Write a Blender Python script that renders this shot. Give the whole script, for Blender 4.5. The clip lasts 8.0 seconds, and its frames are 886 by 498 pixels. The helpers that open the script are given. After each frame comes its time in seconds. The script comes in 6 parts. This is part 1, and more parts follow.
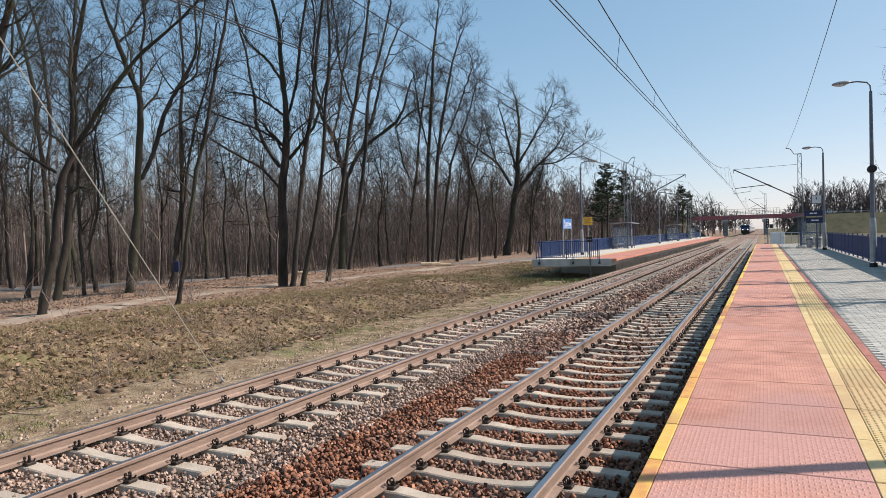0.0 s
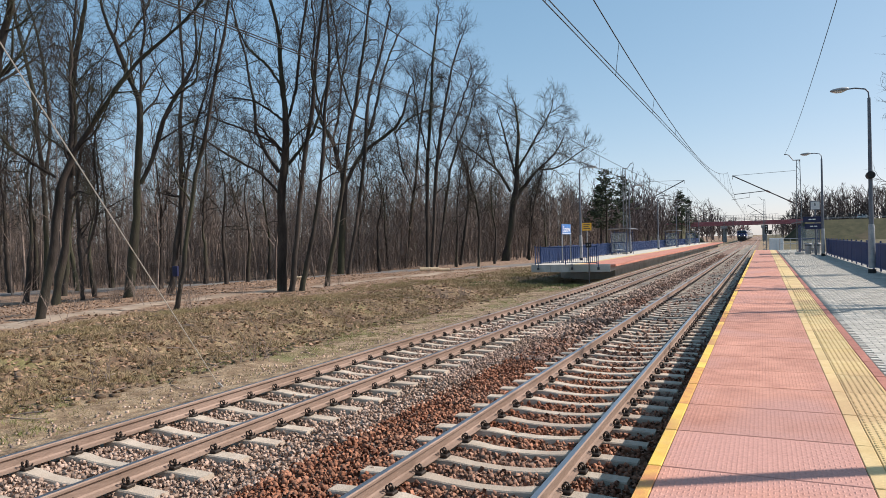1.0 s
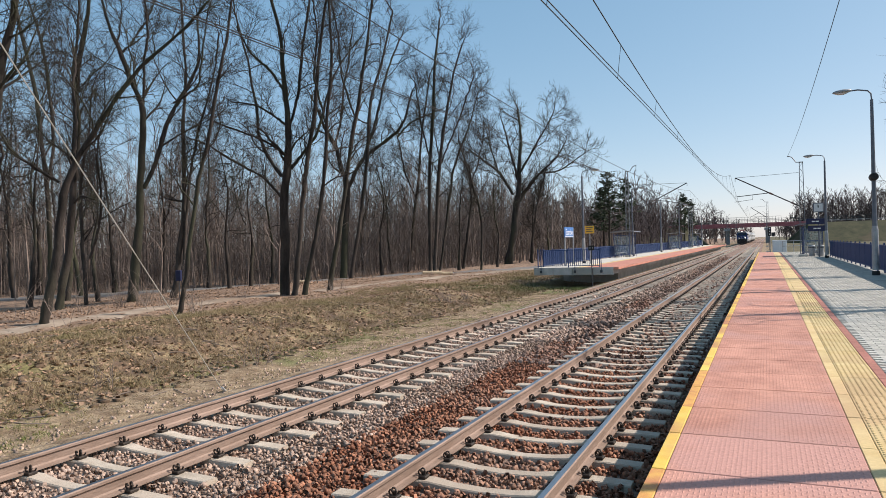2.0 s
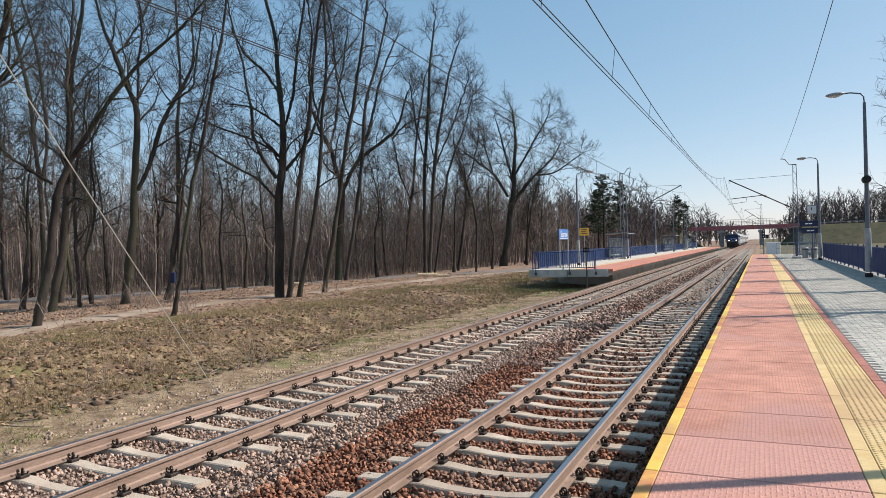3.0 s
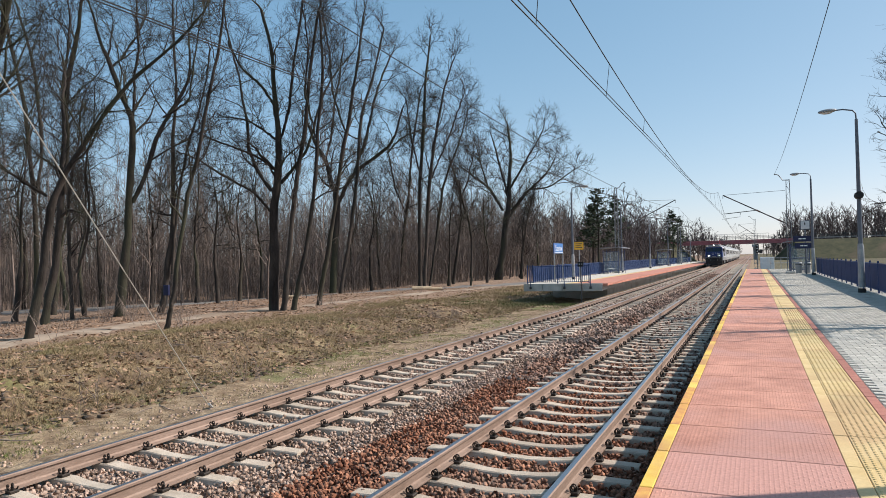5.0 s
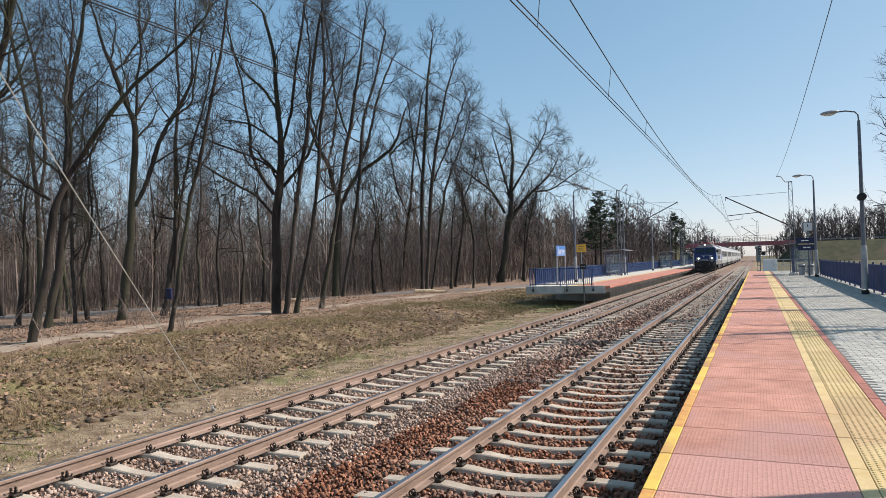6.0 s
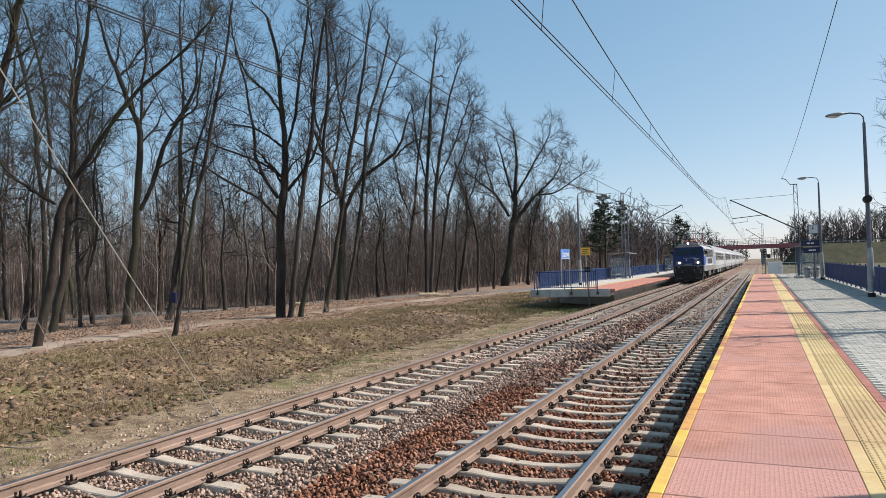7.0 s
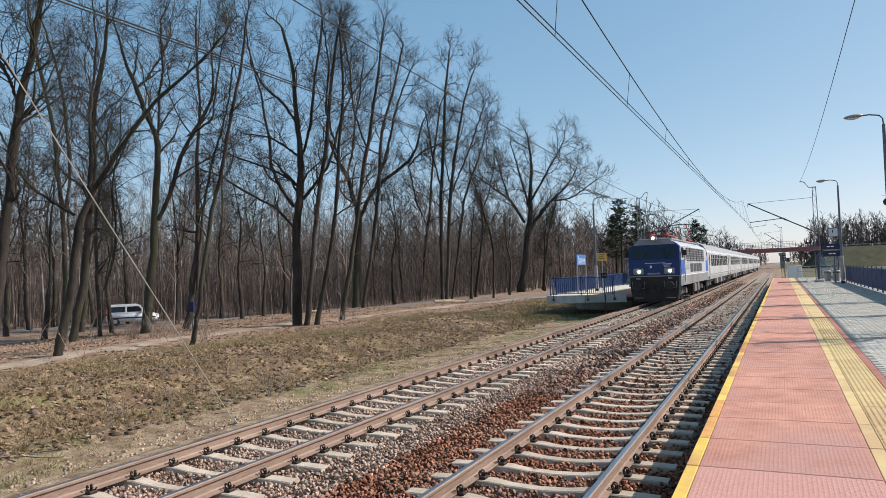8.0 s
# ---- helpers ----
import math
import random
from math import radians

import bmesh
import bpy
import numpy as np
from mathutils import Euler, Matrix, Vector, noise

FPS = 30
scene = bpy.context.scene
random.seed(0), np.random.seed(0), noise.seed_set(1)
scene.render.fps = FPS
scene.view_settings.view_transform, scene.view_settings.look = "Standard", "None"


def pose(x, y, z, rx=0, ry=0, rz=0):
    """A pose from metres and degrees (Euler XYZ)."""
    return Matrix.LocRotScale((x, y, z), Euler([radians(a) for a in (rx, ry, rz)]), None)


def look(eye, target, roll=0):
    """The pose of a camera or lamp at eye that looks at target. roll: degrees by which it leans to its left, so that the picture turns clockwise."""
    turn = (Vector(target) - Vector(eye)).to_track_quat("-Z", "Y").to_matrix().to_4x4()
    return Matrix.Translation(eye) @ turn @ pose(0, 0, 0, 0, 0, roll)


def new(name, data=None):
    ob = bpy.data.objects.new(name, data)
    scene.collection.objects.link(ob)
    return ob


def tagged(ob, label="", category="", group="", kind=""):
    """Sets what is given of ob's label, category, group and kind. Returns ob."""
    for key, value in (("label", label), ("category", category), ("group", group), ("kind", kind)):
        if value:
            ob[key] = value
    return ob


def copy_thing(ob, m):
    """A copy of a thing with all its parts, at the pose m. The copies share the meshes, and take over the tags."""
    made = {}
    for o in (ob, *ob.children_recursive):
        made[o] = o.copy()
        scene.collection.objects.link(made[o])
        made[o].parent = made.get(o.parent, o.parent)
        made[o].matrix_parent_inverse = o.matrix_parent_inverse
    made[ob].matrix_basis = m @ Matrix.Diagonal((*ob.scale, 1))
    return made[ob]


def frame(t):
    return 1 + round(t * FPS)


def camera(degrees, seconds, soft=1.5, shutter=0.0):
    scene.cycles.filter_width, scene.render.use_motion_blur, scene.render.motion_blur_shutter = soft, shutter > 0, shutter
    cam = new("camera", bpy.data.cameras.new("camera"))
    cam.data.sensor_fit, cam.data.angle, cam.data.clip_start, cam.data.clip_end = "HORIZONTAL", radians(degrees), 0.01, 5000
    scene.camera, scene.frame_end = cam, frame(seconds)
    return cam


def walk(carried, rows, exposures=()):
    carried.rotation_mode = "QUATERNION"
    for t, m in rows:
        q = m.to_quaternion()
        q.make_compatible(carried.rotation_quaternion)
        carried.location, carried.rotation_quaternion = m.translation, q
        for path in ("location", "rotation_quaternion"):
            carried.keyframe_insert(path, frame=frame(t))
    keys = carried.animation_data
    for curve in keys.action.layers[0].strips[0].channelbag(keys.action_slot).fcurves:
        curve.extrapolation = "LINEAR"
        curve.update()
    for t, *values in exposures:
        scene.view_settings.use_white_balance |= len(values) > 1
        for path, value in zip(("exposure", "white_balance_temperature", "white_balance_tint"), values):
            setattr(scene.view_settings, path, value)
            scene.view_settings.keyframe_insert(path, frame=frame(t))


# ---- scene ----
# The camera stands on the platform and only turns a little in the holder's grip.
# World: the near track's axis is x = 0, y runs along the rails, z = 0 is the rail head.
CX, CZ, GAP, EDGE, PLAT = 2.527, 2.141, 4.033, 1.75, 0.53
cam = camera(64.96, 8.0, soft=0.7)
ROWS = [
    (0, -24.799, -0.989, -1.568, -0.000, 0.000, -0.000),
    (0.5, -24.663, -0.792, -1.452, -0.001, -0.005, 0.002),
    (1, -24.709, -0.552, -1.452, 0.000, -0.004, -0.001),
    (1.5, -25.002, -0.369, -1.669, -0.001, -0.003, -0.000),
    (3, -24.506, -0.109, -1.642, 0.009, 0.000, -0.002),
    (3.5, -24.328, -0.059, -1.567, 0.005, 0.006, 0.004),
    (4, -24.214, 0.257, -1.490, 0.003, 0.003, 0.005),
    (4.5, -24.050, 0.686, -1.426, 0.011, -0.005, 0.013),
    (6, -24.246, 1.216, -1.561, 0.016, -0.009, 0.010),
    (6.5, -24.384, 1.287, -1.638, 0.012, 0.003, 0.006),
    (7, -24.575, 1.514, -1.674, 0.006, 0.004, 0.004),
    (7.5, -25.124, 1.720, -1.878, 0.009, 0.011, 0.015),
    (8, -25.826, 2.107, -2.166, 0.002, 0.017, 0.018),
]
walk(cam, [(t, pose(CX + dx, dy, CZ + dz, 0, 0, -yaw) @ pose(0, 0, 0, 90 + pitch, 0, 0) @ pose(0, 0, 0, 0, 0, roll)) for t, yaw, pitch, roll, dx, dy, dz in ROWS],
     exposures=[(0, 0.06, 6650, 17), (4, 0.06, 6600, 15), (8, 0.03, 6550, 15)])

# ---- light ----
SUN_AZ, SUN_EL = radians(60.6), radians(41.0)
world = bpy.data.worlds.new("sky_world")
scene.world = world
world.use_nodes = True
wn = world.node_tree.nodes
sky = wn.new("ShaderNodeTexSky")
sky.sky_type, sky.sun_disc = "NISHITA", False
sky.sun_elevation, sky.sun_rotation = SUN_EL, SUN_AZ
sky.air_density, sky.dust_density, sky.ozone_density = 0.7, 0.6, 3.0
wn["Background"].inputs["Strength"].default_value = 0.15
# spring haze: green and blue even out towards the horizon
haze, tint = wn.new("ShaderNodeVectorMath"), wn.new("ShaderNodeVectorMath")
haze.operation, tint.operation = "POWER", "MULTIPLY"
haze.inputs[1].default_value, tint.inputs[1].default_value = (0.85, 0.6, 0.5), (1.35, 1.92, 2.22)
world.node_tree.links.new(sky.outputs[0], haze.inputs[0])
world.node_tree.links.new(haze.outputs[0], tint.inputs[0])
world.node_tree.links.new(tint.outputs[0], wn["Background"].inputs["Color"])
sun_data = bpy.data.lights.new("sun", "SUN")
sun_data.energy, sun_data.angle, sun_data.color = 5.3, radians(0.55), (1.0, 0.945, 0.855)
sun = new("sun", sun_data)
sun_way = Vector((math.sin(SUN_AZ) * math.cos(SUN_EL), math.cos(SUN_AZ) * math.cos(SUN_EL), math.sin(SUN_EL)))
sun.matrix_world = look(sun_way * 100, (0, 0, 0))


# ---- materials ----
def lin(c):
    return tuple(c) + (1.0,)


def mat(name, a, b=None, scale=4.0, rough=0.8, metal=0.0, bump=0.0, bump_scale=None, fine=0.0, island=0.0, obj=0.0, stretch=(1, 1, 1), c=None, spec=0.4):
    """A procedural surface: two colours mixed by coarse noise, fine grain on top, an optional third stain colour, relief."""
    m = bpy.data.materials.new(name)
    m.use_nodes = True
    n, l = m.node_tree.nodes, m.node_tree.links
    bs = n["Principled BSDF"]
    bs.inputs["Roughness"].default_value, bs.inputs["Metallic"].default_value = rough, metal
    bs.inputs["Specular IOR Level"].default_value = spec
    geo = n.new("ShaderNodeNewGeometry")
    mp = n.new("ShaderNodeMapping")
    mp.inputs["Scale"].default_value = stretch
    l.new(geo.outputs["Position"], mp.inputs["Vector"])
    tex = n.new("ShaderNodeTexNoise")
    tex.inputs["Scale"].default_value, tex.inputs["Detail"].default_value, tex.inputs["Roughness"].default_value = scale, 5.0, 0.6
    l.new(mp.outputs[0], tex.inputs["Vector"])
    ramp = n.new("ShaderNodeValToRGB")
    ramp.color_ramp.elements[0].position, ramp.color_ramp.elements[1].position = 0.35, 0.65
    ramp.color_ramp.elements[0].color, ramp.color_ramp.elements[1].color = lin(a), lin(b or a)
    l.new(tex.outputs["Fac"], ramp.inputs["Fac"])
    col = ramp.outputs["Color"]
    if c:
        t3 = n.new("ShaderNodeTexNoise")
        t3.inputs["Scale"].default_value, t3.inputs["Detail"].default_value = scale * 0.22, 4.0
        l.new(mp.outputs[0], t3.inputs["Vector"])
        r3 = n.new("ShaderNodeValToRGB")
        r3.color_ramp.elements[0].position, r3.color_ramp.elements[1].position = 0.48, 0.62
        l.new(t3.outputs["Fac"], r3.inputs["Fac"])
        mx = n.new("ShaderNodeMix")
        mx.data_type = "RGBA"
        mx.inputs["B"].default_value = lin(c)
        l.new(r3.outputs["Color"], mx.inputs["Factor"])
        l.new(col, mx.inputs["A"])
        col = mx.outputs["Result"]
    gains = []
    if fine:
        t2 = n.new("ShaderNodeTexNoise")
        t2.inputs["Scale"].default_value, t2.inputs["Detail"].default_value = scale * 14, 3.0
        l.new(mp.outputs[0], t2.inputs["Vector"])
        gains.append((t2.outputs["Fac"], fine * 2))
    if island:
        gains.append((geo.outputs["Random Per Island"], island))
    if obj:
        oi = n.new("ShaderNodeObjectInfo")
        gains.append((oi.outputs["Random"], obj))
    for sock, amount in gains:
        mr = n.new("ShaderNodeMapRange")
        mr.inputs["To Min"].default_value, mr.inputs["To Max"].default_value = 1 - amount, 1 + amount
        l.new(sock, mr.inputs["Value"])
        hs = n.new("ShaderNodeHueSaturation")
        l.new(mr.outputs[0], hs.inputs["Value"])
        l.new(col, hs.inputs["Color"])
        col = hs.outputs["Color"]
    l.new(col, bs.inputs["Base Color"])
    if bump:
        tb = n.new("ShaderNodeTexNoise")
        tb.inputs["Scale"].default_value, tb.inputs["Detail"].default_value = bump_scale or scale * 8, 4.0
        l.new(mp.outputs[0], tb.inputs["Vector"])
        bp = n.new("ShaderNodeBump")
        bp.inputs["Strength"].default_value, bp.inputs["Distance"].default_value = min(1.0, bump), 0.02
        l.new(tb.outputs["Fac"], bp.inputs["Height"])
        l.new(bp.outputs["Normal"], bs.inputs["Normal"])
    return m


def glow(name, color, power):
    m = mat(name, color)
    bs = m.node_tree.nodes["Principled BSDF"]
    bs.inputs["Emission Color"].default_value, bs.inputs["Emission Strength"].default_value = lin(color), power
    return m


M = {}
M["rail_side"] = mat("rusty_rail", (0.23, 0.16, 0.12), (0.33, 0.24, 0.19), 3, 0.7, 0.2, 0.3, 40, 0.12, stretch=(1, 0.3, 1))
M["rail_top"] = mat("polished_rail", (0.33, 0.33, 0.34), (0.45, 0.45, 0.46), 6, 0.32, 0.9, 0.0, stretch=(1, 0.05, 1))
M["concrete"] = mat("sleeper_concrete", (0.42, 0.35, 0.268), (0.56, 0.48, 0.385), 5, 0.9, 0, 0.4, 60, 0.1, obj=0.12, c=(0.44, 0.36, 0.28))
M["clip"] = mat("dark_clip_steel", (0.03, 0.027, 0.025), (0.06, 0.045, 0.035), 20, 0.6, 0.5)
M["ballast"] = mat("rusty_ballast", (0.22, 0.085, 0.045), (0.34, 0.165, 0.10), 1.2, 0.9, 0, 0.6, 30, 0.2, island=0.45, c=(0.28, 0.17, 0.12))
M["ballast_brown"] = mat("brown_grey_ballast", (0.18, 0.115, 0.088), (0.31, 0.225, 0.178), 1.2, 0.9, 0, 0.6, 30, 0.2, island=0.45, c=(0.24, 0.13, 0.09))
M["ballast_pale"] = mat("pale_ballast", (0.34, 0.235, 0.175), (0.48, 0.355, 0.28), 1.2, 0.9, 0, 0.6, 30, 0.2, island=0.4, c=(0.33, 0.24, 0.18))
M["red"] = mat("red_platform_slab", (0.45, 0.205, 0.145), (0.61, 0.30, 0.215), 2.6, 0.75, 0, 0.25, 90, 0.13, obj=0.09, c=(0.50, 0.265, 0.215))
M["red_edge"] = mat("red_border_brick", (0.34, 0.13, 0.10), (0.42, 0.18, 0.13), 6, 0.85, 0, 0.2, 60, 0.1, obj=0.15)
M["yellow"] = mat("worn_yellow_paint", (0.72, 0.46, 0.07), (0.78, 0.55, 0.13), 5, 0.7, 0, 0.15, 60, 0.05, obj=0.08, c=(0.55, 0.29, 0.11))
M["tactile"] = mat("pale_yellow_slab", (0.60, 0.43, 0.19), (0.68, 0.52, 0.26), 3, 0.75, 0, 0.1, 60, 0.08, obj=0.06, c=(0.56, 0.38, 0.19))
M["paver"] = mat("grey_paver", (0.42, 0.40, 0.345), (0.54, 0.515, 0.45), 3, 0.9, 0, 0.25, 60, 0.12, obj=0.14, island=0.14)
M["joint"] = mat("sandy_joint", (0.16, 0.14, 0.12), (0.22, 0.19, 0.16), 12, 0.95)
M["conc_wall"] = mat("platform_concrete", (0.40, 0.40, 0.37), (0.52, 0.51, 0.48), 2, 0.9, 0, 0.2, 50, 0.08, c=(0.36, 0.35, 0.31))
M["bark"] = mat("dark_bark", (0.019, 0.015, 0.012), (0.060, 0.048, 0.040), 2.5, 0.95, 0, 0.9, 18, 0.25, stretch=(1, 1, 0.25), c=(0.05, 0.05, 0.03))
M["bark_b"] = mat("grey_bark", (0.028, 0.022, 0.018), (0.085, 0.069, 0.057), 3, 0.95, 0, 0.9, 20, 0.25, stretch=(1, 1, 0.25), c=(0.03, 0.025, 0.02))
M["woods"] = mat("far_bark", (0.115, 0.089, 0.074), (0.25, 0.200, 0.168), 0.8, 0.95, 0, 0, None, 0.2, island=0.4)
M["dark_woods"] = mat("dark_wood_bark", (0.055, 0.042, 0.040), (0.13, 0.10, 0.093), 0.8, 0.95, 0, 0, None, 0.2, island=0.4)
M["pine"] = mat("pine_needles", (0.022, 0.034, 0.018), (0.05, 0.07, 0.035), 3, 0.9, island=0.4)
M["grass"] = mat("dry_grass", (0.20, 0.142, 0.072), (0.35, 0.27, 0.155), 1.2, 0.9, island=0.35, c=(0.20, 0.17, 0.075))
M["leaf"] = mat("dead_leaf", (0.22, 0.13, 0.075), (0.36, 0.24, 0.16), 4, 0.9, island=0.45)
M["blue"] = mat("blue_fence_paint", (0.013, 0.038, 0.115), (0.02, 0.052, 0.15), 3, 0.5, 0.0, 0.0, None, 0.05)
M["galv"] = mat("galvanised_steel", (0.27, 0.28, 0.285), (0.36, 0.37, 0.375), 5, 0.5, 0.2, 0, None, 0.06)
M["steel_dark"] = mat("dark_grey_steel", (0.05, 0.055, 0.06), (0.09, 0.095, 0.10), 5, 0.6, 0.4)
M["wire"] = mat("wire_copper_dark", (0.03, 0.028, 0.026), (0.05, 0.047, 0.044), 5, 0.8, 0.0, spec=0.2)
M["pale_wire"] = mat("pale_steel_wire", (0.42, 0.38, 0.32), (0.5, 0.46, 0.4), 5, 0.6)
M["asphalt"] = mat("grey_asphalt", (0.13, 0.125, 0.12), (0.19, 0.18, 0.17), 3, 0.9, 0, 0.2, 60, 0.15, c=(0.20, 0.18, 0.15))
M["white"] = mat("white_car_paint", (0.75, 0.76, 0.77), (0.80, 0.80, 0.80), 2, 0.25)
M["glass_dark"] = mat("dark_window_glass", (0.012, 0.014, 0.018), None, 2, 0.08, spec=0.6)
M["rubber"] = mat("black_rubber", (0.02, 0.02, 0.02), (0.03, 0.03, 0.03), 9, 0.8)


# ---- mesh helpers ----
def link(name, me, material, parent=None, label=""):
    ob = new(name, me)
    for mm in material if isinstance(material, (list, tuple)) else [material]:
        if mm.name not in me.materials:
            me.materials.append(mm)
    if parent is not None:
        ob.parent = parent
    return tagged(ob, label)


def part(name, bm, material, parent=None, label="", smooth=False):
    """Links a bmesh as one mesh object under a thing or a part."""
    me = bpy.data.meshes.new(name)
    bm.to_mesh(me)
    bm.free()
    if smooth:
        me.polygons.foreach_set("use_smooth", [True] * len(me.polygons))
    return link(name, me, material, parent, label)


def thing(name, m, label, category, group="", kind=""):
    ob = new(name)
    ob.matrix_basis = m
    return tagged(ob, label, category, group, kind)


def add_box(bm, x0, x1, y0, y1, z0, z1, bevel=0.0, m=None):
    made = bmesh.ops.create_cube(bm, size=1, matrix=Matrix.LocRotScale(((x0 + x1) / 2, (y0 + y1) / 2, (z0 + z1) / 2), None, (x1 - x0, y1 - y0, z1 - z0)))["verts"]
    if bevel:
        es = list({e for v in made for e in v.link_edges})
        made = [v for v in bmesh.ops.bevel(bm, geom=es, offset=bevel, segments=1, affect="EDGES")["verts"]]
    if m is not None:
        bmesh.ops.transform(bm, matrix=m, verts=list({v for v in made}))
    return made


def box(x0, x1, y0, y1, z0, z1, bevel=0.0):
    bm = bmesh.new()
    add_box(bm, x0, x1, y0, y1, z0, z1, bevel)
    return bm


def add_tube(bm, pts, radii, n=8, cap=True):
    pts = [Vector(p) for p in pts]
    rings = []
    for i, p in enumerate(pts):
        d = (pts[min(i + 1, len(pts) - 1)] - pts[max(i - 1, 0)]).normalized()
        a = d.orthogonal().normalized() if i == 0 else (a - d * a.dot(d)).normalized()
        b = d.cross(a)
        r = radii[i] if isinstance(radii, (list, tuple)) else radii
        rings.append([bm.verts.new(p + (a * math.cos(k * math.tau / n) + b * math.sin(k * math.tau / n)) * r) for k in range(n)])
    for r0, r1 in zip(rings, rings[1:]):
        for k in range(n):
            bm.faces.new((r0[k], r0[(k + 1) % n], r1[(k + 1) % n], r1[k]))
    if cap:
        bm.faces.new(rings[0][::-1])
        bm.faces.new(rings[-1])
    return rings


def tube(pts, radii, n=8):
    bm = bmesh.new()
    add_tube(bm, pts, radii, n)
    return bm


def add_prism(bm, profile, axis, a, b):
    """Extrudes a closed outline of (u, v) from a to b along x, y or z."""
    def at(u, v, w):
        return {"x": (w, u, v), "y": (u, w, v), "z": (u, v, w)}[axis]
    r0 = [bm.verts.new(at(u, v, a)) for u, v in profile]
    r1 = [bm.verts.new(at(u, v, b)) for u, v in profile]
    n = len(profile)
    for i in range(n):
        bm.faces.new((r0[i], r0[(i + 1) % n], r1[(i + 1) % n], r1[i]))
    bm.faces.new(r0[::-1])
    bm.faces.new(r1)
    bmesh.ops.recalc_face_normals(bm, faces=bm.faces)


def prism(profile, axis, a, b):
    bm = bmesh.new()
    add_prism(bm, profile, axis, a, b)
    return bm


def raw(name, verts, faces, smooth=False):
    """A mesh straight from arrays: verts (n, 3), faces (k, 3 or 4)."""
    verts, faces = np.asarray(verts, np.float32), np.asarray(faces, np.int32)
    me = bpy.data.meshes.new(name)
    me.vertices.add(len(verts))
    me.vertices.foreach_set("co", verts.ravel())
    k = faces.shape[1]
    me.loops.add(faces.size)
    me.loops.foreach_set("vertex_index", faces.ravel())
    me.polygons.add(len(faces))
    me.polygons.foreach_set("loop_start", np.arange(len(faces), dtype=np.int32) * k)
    if smooth:
        me.polygons.foreach_set("use_smooth", np.ones(len(faces), dtype=bool))
    me.update(calc_edges=True)
    return me


def step(e0, e1, v):
    t = np.clip((v - e0) / (e1 - e0), 0, 1)
    return t * t * (3 - 2 * t)


# ---- ground ----
NOISE = np.random.RandomState(5).rand(64, 64)


def lump(x, y, s):
    """Smooth value noise of cell size s, 0 to 1, on arrays."""
    u, v = np.asarray(x) / s + 100.3, np.asarray(y) / s + 50.7
    i, j = np.floor(u).astype(int), np.floor(v).astype(int)
    fu, fv = u - i, v - j
    fu, fv = fu * fu * (3 - 2 * fu), fv * fv * (3 - 2 * fv)
    g = lambda a, b: NOISE[a % 64, b % 64]
    return (g(i, j) * (1 - fu) + g(i + 1, j) * fu) * (1 - fv) + (g(i, j + 1) * (1 - fu) + g(i + 1, j + 1) * fu) * fv


WOOD = -0.6
PATH = [(-8, -27.0), (8, -24.2), (16.5, -23.4), (26, -25.0), (35, -25.4), (48, -24.3), (60, -22.5), (70, -20.6), (85, -17.5), (110, -16.5), (260, -16.5)]
ROAD_X0, ROAD_Y0, ROAD_DX, ROAD_DY = -48.0, 40.2, 0.68, 0.73


def path_x(y):
    return np.interp(y, [p[0] for p in PATH], [p[1] for p in PATH])


def ground_z(x, y):
    x, y = np.asarray(x, float), np.asarray(y, float)
    s = -x
    # ballast shoulder, flat strip, bank, wood floor
    z = -0.30 + (-0.45) * step(6.0, 7.2, s)
    fade = 1 - step(16, 40, y)
    crest = step(10.2, 13.2, s) * (0.15 + 0.45 * fade) - step(14.5, 21.0, s) * 0.45 * fade
    z = z + crest * step(7.0, 9.0, s)
    z = z + 0.20 * (lump(x, y, 2.7) - 0.5) * step(8.0, 11, s) + 0.10 * (lump(x, y, 0.8) - 0.5) * step(7.5, 9, s) + 0.05 * (lump(x, y, 0.35) - 0.5) * step(6.5, 8, s)
    # small eroded mound by the platform
    z = z + 0.35 * np.exp(-(((x + 13.0) / 2.2) ** 2 + ((y - 32.0) / 2.5) ** 2))
    # the wood falls away gently to the road
    z = z - 0.50 * step(27, 46, s)
    # right of the near platform
    z = np.where(x > 1.2, -0.35 - 0.3 * step(5, 12, x), z)
    return z


